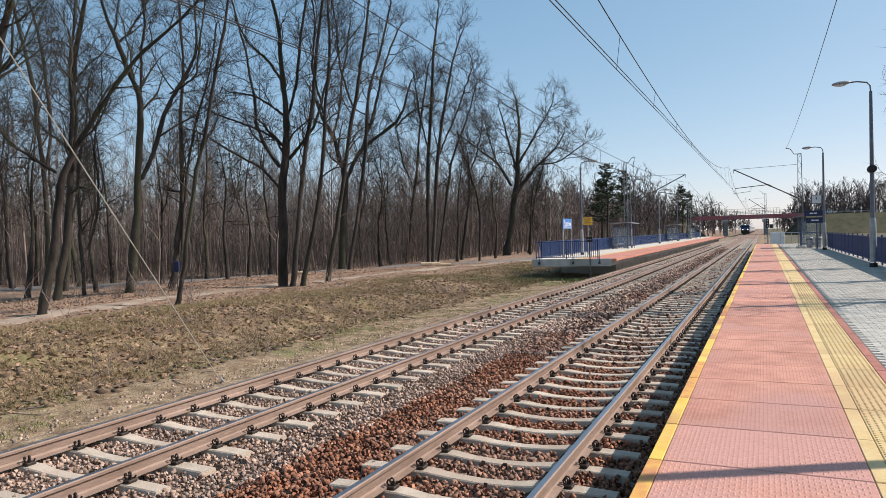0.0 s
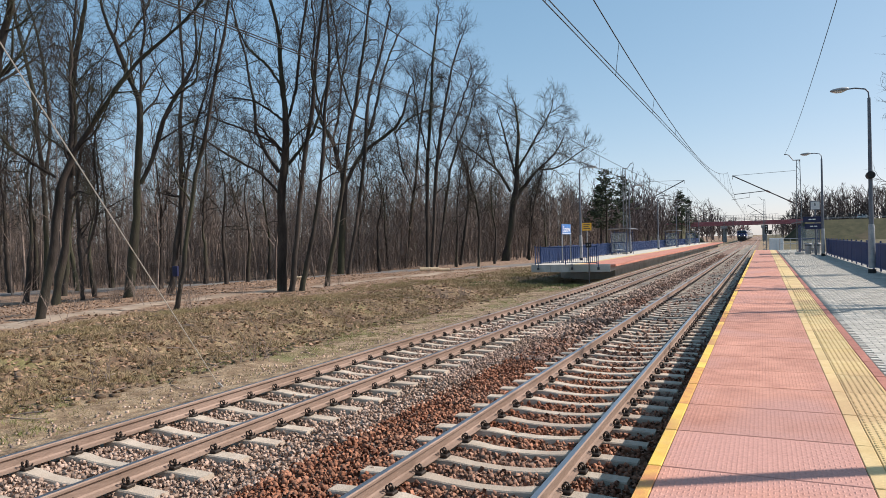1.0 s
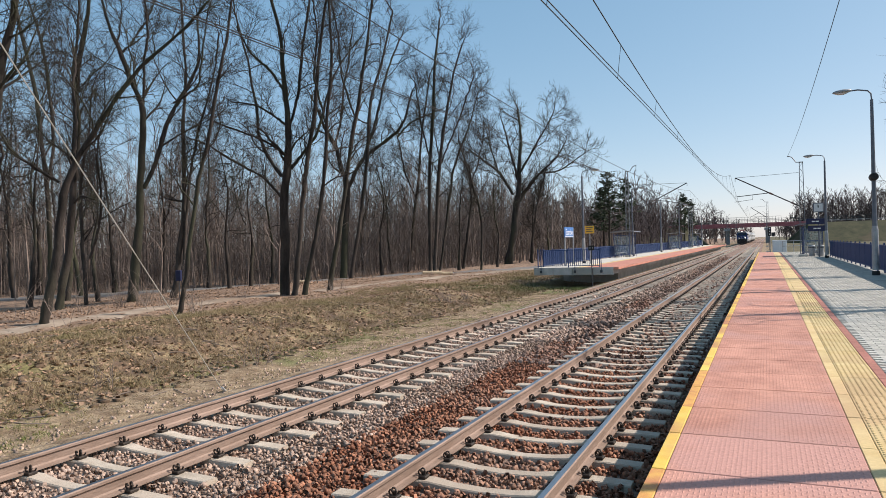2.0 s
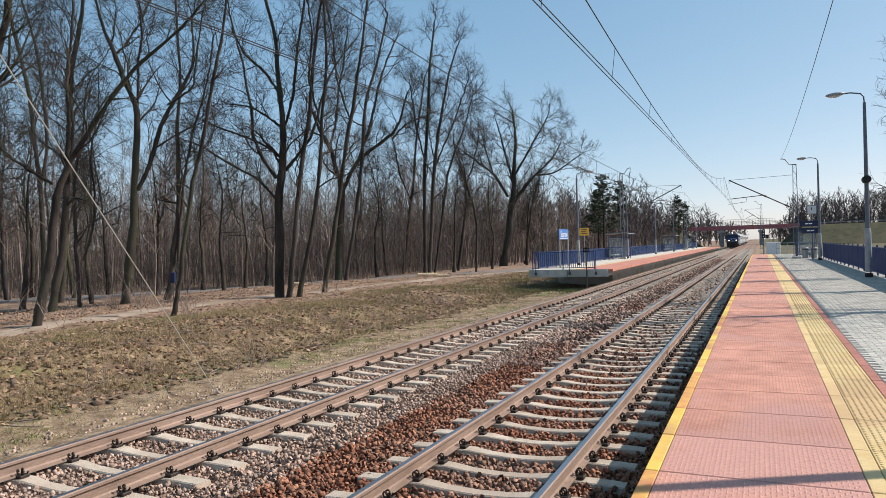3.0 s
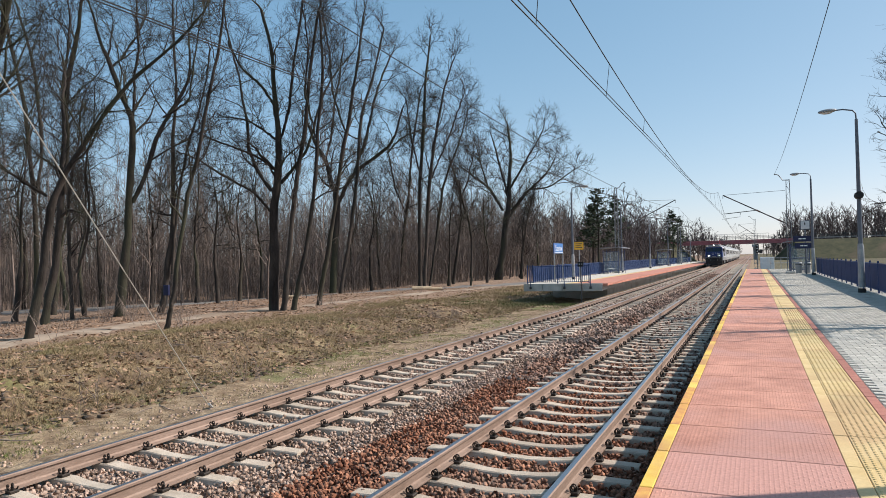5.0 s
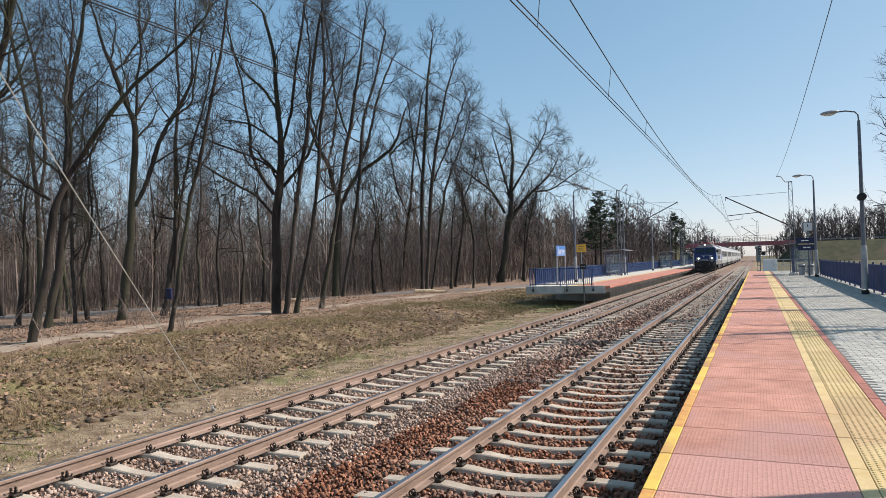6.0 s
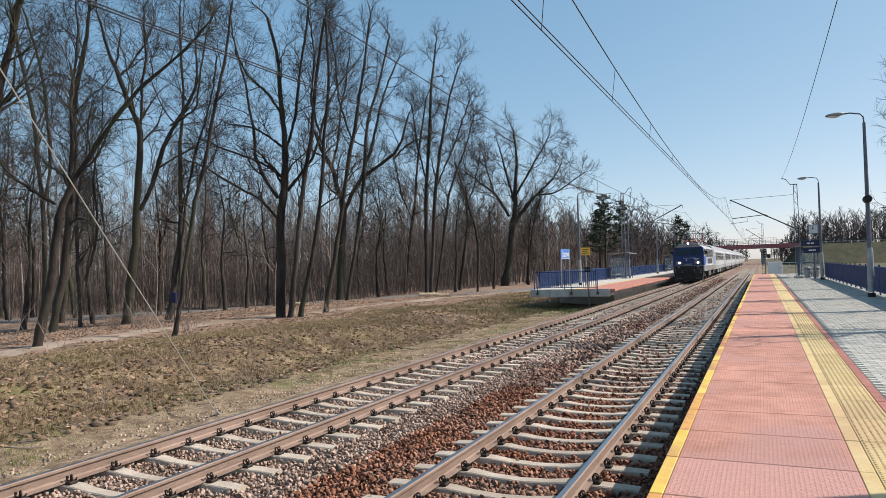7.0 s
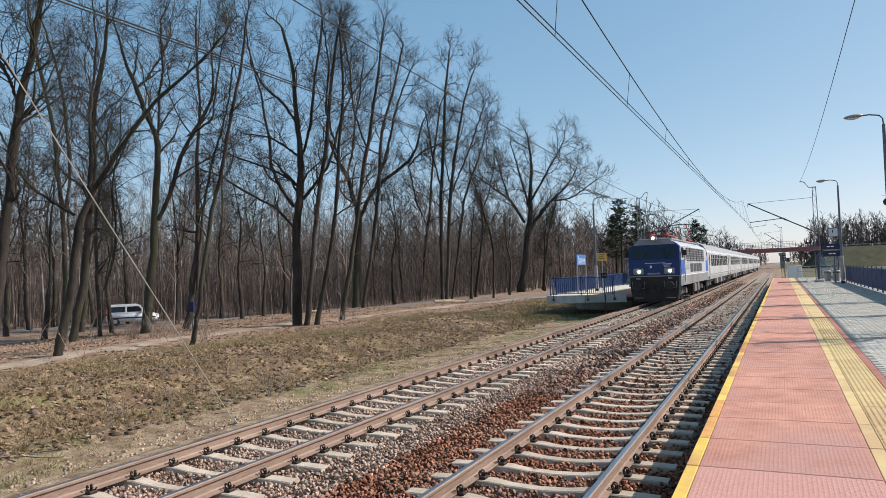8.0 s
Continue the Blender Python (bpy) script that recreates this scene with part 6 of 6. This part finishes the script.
def coach():
    th = thing("railway_coach", Matrix.Identity(4), "pale white-grey passenger coach with a row of dark windows", "railway coach", "coaches of the train")
    L = COACH_L
    def sect(y, w):
        return [(x, y, z) for x, z in ((-w + 0.1, 0.95), (-w, 1.25), (-w, 3.1), (-w + 0.12, 3.38), (w - 0.12, 3.38), (w, 3.1), (w, 1.25), (w - 0.1, 0.95))]
    part("body", loft([sect(0.0, 1.36), sect(0.4, 1.42), sect(L - 0.4, 1.42), sect(L, 1.36)]), M["coach_white"], th)
    part("roof", loft([[(x, y, z) for x, z in ((-1.33 * e, 3.34), (-1.15 * e, 3.68), (-0.7 * e, 3.92), (0, 4.0), (0.7 * e, 3.92), (1.15 * e, 3.68), (1.33 * e, 3.34))] for y, e in ((0.05, 0.94), (0.5, 1.0), (L - 0.5, 1.0), (L - 0.05, 0.94))]), M["coach_roof"], th, "silver-grey ribbed roof")
    for k in range(4):
        part("roof_vent", box(-0.4, 0.4, 3 + k * 6, 4.2 + k * 6, 3.96, 4.08, 0.03), M["coach_roof"], th)
    for s in (-1, 1):
        X = 1.42 * s
        for k in range(11):
            y = 2.6 + k * 1.77
            wdw = part("window", box(min(X, X + 0.012 * s), max(X, X + 0.012 * s), y, y + 1.30, 2.05, 2.98), M["coach_glass"], th)
            part("vent_bar", box(min(X + 0.012 * s, X + 0.02 * s), max(X + 0.012 * s, X + 0.02 * s), y, y + 1.30, 2.66, 2.70), M["coach_white"], wdw)
        for y in (0.55, L - 1.4):
            d = part("door", box(min(X - 0.04 * s, X + 0.014 * s), max(X - 0.04 * s, X + 0.014 * s), y, y + 0.85, 1.05, 3.1), M["coach_roof"], th)
            part("door_window", box(min(X, X + 0.022 * s), max(X, X + 0.022 * s), y + 0.2, y + 0.65, 2.1, 2.9), M["coach_glass"], d)
        part("waist_stripe", box(min(X, X + 0.01 * s), max(X, X + 0.01 * s), 1.6, L - 1.6, 1.32, 1.40), M["loco_mid"], th)
        for k in range(5):
            part("underframe_box", box(min(s * 0.9, s * 1.3), max(s * 0.9, s * 1.3), 6.5 + k * 2.4, 8.1 + k * 2.4, 0.45, 0.98, 0.04), M["loco_mid"] if k % 2 else M["black"], th)
    part("underframe", box(-1.2, 1.2, 0.2, L - 0.2, 0.75, 1.0), M["black"], th)
    for y0, y1 in ((-0.32, 0.02), (L - 0.02, L + 0.32)):
        part("gangway", box(-0.6, 0.6, y0, y1, 1.15, 3.2, 0.05), M["rubber"], th)
    bogie(th, 3.2, (-1.25, 1.25), 0.46)
    bogie(th, L - 3.2, (-1.25, 1.25), 0.46)
    return th


LOCO = loco()
COACH = [coach()]
for _ in range(COACHES - 1):
    COACH.append(copy_thing(COACH[0], Matrix.Identity(4)))


# ---- road vehicles ----
def van(label, name="white_van"):
    """A small family van, its nose towards +x."""
    th = thing(name, Matrix.Identity(4), label, "van", "white vans on the roads")
    low = [(-2.1, 0.30), (-2.14, 0.75), (-2.08, 1.05), (1.05, 1.05), (1.75, 0.92), (2.12, 0.78), (2.18, 0.5), (2.12, 0.28)]
    bm = prism(low, "y", -0.86, 0.86)
    bmesh.ops.bevel(bm, geom=[e for e in bm.edges if abs(e.verts[0].co.y - e.verts[1].co.y) < 0.01], offset=0.07, segments=2, affect="EDGES")
    part("body", bm, M["white"], th, "", True)
    up = lambda y, e: [(-2.06 + e, y, 1.03), (-1.98 + e, y, 1.66), (-1.80 + e, y, 1.79), (0.2 - e, y, 1.80), (0.62 - e, y, 1.66), (1.22 - e, y, 1.03)]
    part("cabin", loft([[(x, y * (1 - 0.13 * max(0, z - 1.03)), z) for x, y, z in up(-0.84, 0)], [(x, y * (1 - 0.13 * max(0, z - 1.03)), z) for x, y, z in up(0.84, 0)]]), M["white"], th)
    for s in (-1, 1):
        for nm, q in (("rear_window", ((-1.78, 1.13), (-0.55, 1.13), (-0.55, 1.60), (-1.74, 1.60))), ("front_window", ((-0.42, 1.13), (0.95, 1.13), (0.52, 1.60), (-0.42, 1.60)))):
            bm = bmesh.new()
            a = [bm.verts.new((x, s * (0.845 * (1 - 0.13 * (z - 1.03)) + 0.006), z)) for x, z in q]
            b = [bm.verts.new((x, s * (0.80 * (1 - 0.13 * (z - 1.03))), z)) for x, z in q]
            bm.faces.new(a)
            for k in range(4):
                bm.faces.new((a[k], b[k], b[(k + 1) % 4], a[(k + 1) % 4]))
            bmesh.ops.recalc_face_normals(bm, faces=bm.faces)
            part(nm, bm, M["glass_dark"], th)
        for x in (-1.38, 1.32):
            w = part("wheel", tube([(x, s * 0.68, 0.31), (x, s * 0.87, 0.31)], 0.31, 18), M["rubber"], th)
            part("hub_cap", tube([(x, s * 0.86, 0.31), (x, s * 0.885, 0.31)], [0.2, 0.17], 14), M["galv"], w)
        part("side_moulding", box(-1.95, 1.9, min(s * 0.86, s * 0.885), max(s * 0.86, s * 0.885), 0.56, 0.68, 0.01), M["rubber"], th)
        part("mirror", box(0.72, 0.86, min(s * 0.86, s * 1.02), max(s * 0.86, s * 1.02), 1.08, 1.26, 0.03), M["white"], th)
        part("rear_light", box(-2.13, -2.0, min(s * 0.66, s * 0.80), max(s * 0.66, s * 0.80), 0.8, 1.4, 0.02), M["panto"], th)
        part("headlight", box(1.92, 2.12, min(s * 0.5, s * 0.80), max(s * 0.5, s * 0.80), 0.66, 0.84, 0.04), M["lens"], th)
    part("bumper", box(2.0, 2.24, -0.82, 0.82, 0.3, 0.55, 0.05), M["rubber"], th)
    bm = bmesh.new()
    q = [(-0.66, 1.2, 1.08), (0.66, 1.2, 1.08), (0.58, 0.66, 1.62), (-0.58, 0.66, 1.62)]
    a = [bm.verts.new((x + 0.02, y, z + 0.01)) for y, x, z in q]
    b = [bm.verts.new((x - 0.05, y, z - 0.05)) for y, x, z in q]
    bm.faces.new(a)
    for k in range(4):
        bm.faces.new((a[k], b[k], b[(k + 1) % 4], a[(k + 1) % 4]))
    bmesh.ops.recalc_face_normals(bm, faces=bm.faces)
    part("windscreen", bm, M["glass_dark"], th)
    return th


VAN = van("small white family van driving through the wood")
VAN.scale = (0.94, 0.94, 0.94)
BRIDGE_VAN = van("white van driving over the road embankment")


# ---- ground cover ----
def blades(name, x, y, height, width, bend, material, label, category, seed, lift=0.0):
    """Upright tapering blades as one sheet of quads."""
    rs = np.random.RandomState(seed)
    n = len(x)
    a = rs.uniform(0, math.tau, n)
    h = height * rs.uniform(0.5, 1.4, n)
    w = width * rs.uniform(0.6, 1.3, n)
    z = ground_z(x, y) + lift - 0.01
    lean = rs.normal(0, bend, (n, 2)) * h[:, None]
    dx, dy = np.cos(a) * w / 2, np.sin(a) * w / 2
    p0 = np.stack([x - dx, y - dy, z], -1)
    p1 = np.stack([x + dx, y + dy, z], -1)
    p2 = np.stack([x + dx * 0.3 + lean[:, 0], y + dy * 0.3 + lean[:, 1], z + h], -1)
    p3 = np.stack([x - dx * 0.3 + lean[:, 0], y - dy * 0.3 + lean[:, 1], z + h], -1)
    v = np.stack([p0, p1, p2, p3], 1).reshape(-1, 3)
    ob = link(name, raw(name, v, np.arange(4 * n).reshape(-1, 4)), material)
    return tagged(ob, label, category, kind="stuff")


def clumps(rs, n, per, x0, x1, y0, y1, spread_r, power=1.0):
    cx, cy = rs.uniform(x0, x1, n), y0 + (y1 - y0) * rs.rand(n) ** power
    x = np.repeat(cx, per) + rs.normal(0, spread_r, n * per)
    y = np.repeat(cy, per) + rs.normal(0, spread_r, n * per)
    return x, y


rs = np.random.RandomState(8)
gx, gy = clumps(rs, 3600, 26, -21.5, -9.8, 4, 46, 0.11, 1.3)
keep = lump(gx, gy, 2.2) > 0.30
blades("dry_grass", gx[keep], gy[keep], 0.15, 0.012, 0.6, M["grass"], "straw-coloured dry grass tufts on the bank", "grass", 11)
gx, gy = clumps(rs, 900, 24, -10.5, -7.2, 4, 42, 0.10, 1.3)
keep = lump(gx, gy, 1.9) > 0.52
M["green_grass"] = mat("fresh_short_grass", (0.12, 0.15, 0.035), (0.22, 0.235, 0.08), 2, 0.9, island=0.35)
blades("short_green_grass", gx[keep], gy[keep], 0.06, 0.011, 0.7, M["green_grass"], "short fresh grass patches by the track", "grass", 12)
gx, gy = clumps(rs, 1100, 14, -10.2, -6.9, 4, 40, 0.12, 1.3)
blades("verge_grass", gx, gy, 0.05, 0.012, 1.0, M["grass"], "short withered grass on the gravelly verge", "grass", 15)
gx, gy = clumps(rs, 700, 20, -19, -9.5, 36, 66, 0.2)
blades("meadow_grass", gx, gy, 0.16, 0.03, 0.6, M["grass"], "dry yellowish grass before the platform's end", "grass", 13)
gx, gy = clumps(rs, 60, 34, -15.0, -7.6, 39.5, 43.0, 0.25)
M["weed"] = mat("dark_green_weeds", (0.05, 0.075, 0.02), (0.11, 0.13, 0.04), 2, 0.9, island=0.4)
blades("weeds", gx, gy, 0.13, 0.04, 0.8, M["weed"], "dark green weeds under the platform's end", "weeds", 14)


def litter():
    """Fallen leaves, flat curled quads."""
    r = np.random.RandomState(21)
    n = 60000
    x, y = np.where(r.rand(n) < 0.58, r.uniform(-40, -17.0, n), r.uniform(-17.0, -9.5, n)), 6 + 64 * r.rand(n) ** 1.2
    keep = (np.abs(x - path_x(y)) > 1.0) | (r.rand(n) < 0.12)
    x, y = x[keep], y[keep]
    n = len(x)
    z = ground_z(x, y) + 0.025
    a, s = r.uniform(0, math.tau, n), r.uniform(0.03, 0.075, n)
    u = np.stack([np.cos(a) * s, np.sin(a) * s, r.uniform(-0.5, 0.5, n) * s], -1)
    w = np.stack([-np.sin(a) * s * 0.7, np.cos(a) * s * 0.7, r.uniform(-0.6, 0.6, n) * s], -1)
    c = np.stack([x, y, z], -1)
    v = np.stack([c - u, c - w, c + u, c + w], 1).reshape(-1, 3)
    tagged(link("leaf_litter", raw("leaf_litter", v, np.arange(4 * n).reshape(-1, 4)), M["leaf"]), "fallen brown leaves strewn over the wood's floor", "leaf litter", kind="stuff")


litter()


def shrub(x, y, h, n, seed):
    r = np.random.RandomState(seed)
    br = []
    for _ in range(n):
        a = r.uniform(0, math.tau)
        p, rad = limb(r, (r.normal(0, 0.18), r.normal(0, 0.18), -0.05), (0.35 * math.cos(a), 0.35 * math.sin(a), 1), h * r.uniform(0.5, 1.15), 0.012, 4, 0.14, 0.0, 0.4)
        br.append((p, rad, 3))
        for b in spread(r, (p, rad), 4, 0.3, 1, 0.6, 0.7, h * 0.3, 2, 0.12, 0.03, 0.006):
            br.append((*b, 3))
    th = thing("leafless_shrub", pose(x, y, float(ground_z(x, y))), "leafless brown shoots of a small shrub", "shrub", "shrubs along the wood's edge")
    link("brushwood", raw("brushwood", *sweep(br)), M["woods"], th)


for i, (bx, d, h, n) in enumerate(((-0.470, 36.5, 1.2, 26), (-0.435, 37.5, 1.4, 30), (-0.40, 35, 1.0, 18), (-0.36, 31.5, 1.3, 20), (-0.275, 17.5, 1.1, 7), (-0.52, 33, 1.5, 10), (-0.60, 32, 2.2, 6), (-0.165, 46, 0.9, 14), (-0.15, 48, 0.8, 14), (-0.02, 60, 0.7, 12), (0.01, 62, 0.8, 8), (-0.49, 15.0, 0.7, 8), (-0.55, 26.0, 2.8, 3), (-0.425, 33.0, 3.2, 3), (-0.29, 40.0, 0.9, 12), (0.03, 34.0, 0.5, 22), (0.0, 33.5, 0.45, 24))):
    q = beside(bx, d)
    shrub(q[0], q[1], h, n, 900 + i)


def notice_box():
    q = beside(-0.383, 43.5)
    th = thing("blue_notice_box", pose(q[0], q[1], float(ground_z(*q)), 0, 0, 25), "small dark blue box on a post under the trees", "notice box")
    part("post", tube([(0, 0, 0), (0, 0, 1.7)], 0.03, 8), M["steel_dark"], th)
    part("box", box(-0.16, 0.16, -0.16, 0.1, 1.1, 1.75, 0.02), M["screen"], th)


notice_box()


def stump(bx, d, r, h):
    q = beside(bx, d)
    z = float(ground_z(*q))
    th = thing("sawn_log", pose(q[0], q[1], z, 0, 0, 30), "short pale sawn log lying by the path", "log", "logs by the path")
    part("log", tube([(-0.5, 0, r * 0.9), (0.5, 0.05, r * 0.9)], [r, r * 0.9], 10), M["cut_wood"], th)


M["cut_wood"] = mat("pale_cut_wood", (0.40, 0.31, 0.20), (0.52, 0.42, 0.29), 6, 0.9, 0, 0.3, 30, 0.1)
for a in ((-0.025, 66, 0.2, 0.3), (-0.012, 66.5, 0.24, 0.3), (0.003, 67, 0.17, 0.2), (-0.21, 60, 0.15, 0.2)):
    stump(*a)


def twigs_on_ground():
    r = np.random.RandomState(31)
    br = []
    for _ in range(420):
        x, y = r.uniform(-24, -8.5), r.uniform(6, 44)
        a = r.uniform(0, math.tau)
        n = 3
        pts = [(x, y)]
        for _k in range(n):
            a += r.normal(0, 0.35)
            s = r.uniform(0.08, 0.3)
            pts.append((pts[-1][0] + math.cos(a) * s, pts[-1][1] + math.sin(a) * s))
        p = [(u, w, float(ground_z(u, w)) + 0.02 + 0.03 * r.rand()) for u, w in pts]
        br.append((p, np.linspace(0.014, 0.005, n + 1), 4))
    tagged(link("fallen_twigs", raw("fallen_twigs", *sweep(br)), M["woods"]), "fallen twigs scattered over the bank", "twigs", kind="stuff")


twigs_on_ground()


def verge_gravel():
    r = np.random.RandomState(41)
    n = 5000
    x, y = -6.4 - np.abs(r.normal(0, 0.9, n)), 3 + 50 * r.rand(n) ** 1.5
    cube = np.array([[-1, -1, -1], [1, -1, -1], [1, 1, -1], [-1, 1, -1], [-1, -1, 1], [1, -1, 1], [1, 1, 1], [-1, 1, 1]], float)
    quad = np.array([[0, 3, 2, 1], [4, 5, 6, 7], [0, 1, 5, 4], [1, 2, 6, 5], [2, 3, 7, 6], [3, 0, 4, 7]])[1:]
    v = cube[None] * r.uniform(0.4, 1.1, (n, 8, 3)) * (0.022 * r.uniform(0.6, 1.4, n))[:, None, None]
    v += np.stack([x, y, ground_z(x, y) + 0.01], -1)[:, None, :]
    f = (quad[None] + 8 * np.arange(n)[:, None, None]).reshape(-1, 4)
    tagged(link("verge_gravel", raw("verge_gravel", v.reshape(-1, 3), f), M["ballast_pale"]), "scattered ballast stones on the verge", "gravel", kind="stuff")


verge_gravel()


def clods():
    """Lumps of earth breaking the bank's face."""
    r = np.random.RandomState(51)
    n = 2200
    x, y = r.uniform(-16.5, -9.2, n), 5 + 36 * r.rand(n) ** 1.2
    cube = np.array([[-1, -1, -1], [1, -1, -1], [1, 1, -1], [-1, 1, -1], [-1, -1, 1], [1, -1, 1], [1, 1, 1], [-1, 1, 1]], float)
    quad = np.array([[0, 3, 2, 1], [4, 5, 6, 7], [0, 1, 5, 4], [1, 2, 6, 5], [2, 3, 7, 6], [3, 0, 4, 7]])[1:]
    v = cube[None] * r.uniform(0.3, 1.1, (n, 8, 3)) * (0.05 * r.uniform(0.4, 1.6, n))[:, None, None] * np.array([1.3, 1.3, 0.8])
    v += np.stack([x, y, ground_z(x, y)], -1)[:, None, :]
    f = (quad[None] + 8 * np.arange(n)[:, None, None]).reshape(-1, 4)
    tagged(link("earth_clods", raw("earth_clods", v.reshape(-1, 3), f), M["soil"]), "crumbled brown clods of earth on the bank", "soil", kind="stuff")


M["soil"] = mat("crumbly_soil", (0.10, 0.065, 0.04), (0.19, 0.13, 0.08), 3, 0.95, 0, 0.5, 30, 0.2, island=0.35)
clods()
V_TRAIN, Y_TRAIN = 31.0, 41.2
V_VAN, K_VAN = 12.3, 1.75
X_BVAN, V_BVAN = 25.1, 11.8


def motions():
    def at(t, back):
        return pose(-GAP, Y_TRAIN + V_TRAIN * (8.0 - t) + back, 0)
    walk(LOCO, [(t, at(t, 0)) for t in (0, 2, 4, 6, 8)])
    for k, c in enumerate(COACH):
        back = LOCO_L + 0.7 + k * (COACH_L + 0.66)
        walk(c, [(t, at(t, back)) for t in (0, 2, 4, 6, 8)])
    head = math.degrees(math.atan2(ROAD_DY, ROAD_DX))
    def road_at(t):
        k = K_VAN - V_VAN * (8.0 - t)
        x, y = ROAD_X0 + k * ROAD_DX, ROAD_Y0 + k * ROAD_DY
        return pose(x, y, float(ground_z(x, y)) + 0.06, 0, 0, head)
    walk(VAN, [(t, road_at(t)) for t in (0, 1, 2, 3, 4, 5, 6, 6.5, 7, 7.25, 7.5, 7.75, 8)])
    walk(BRIDGE_VAN, [(t, pose(X_BVAN + V_BVAN * t, B_Y + 3.2, 7.0, 0, 0, 0)) for t in (0, 2, 4, 6, 8)])


motions()
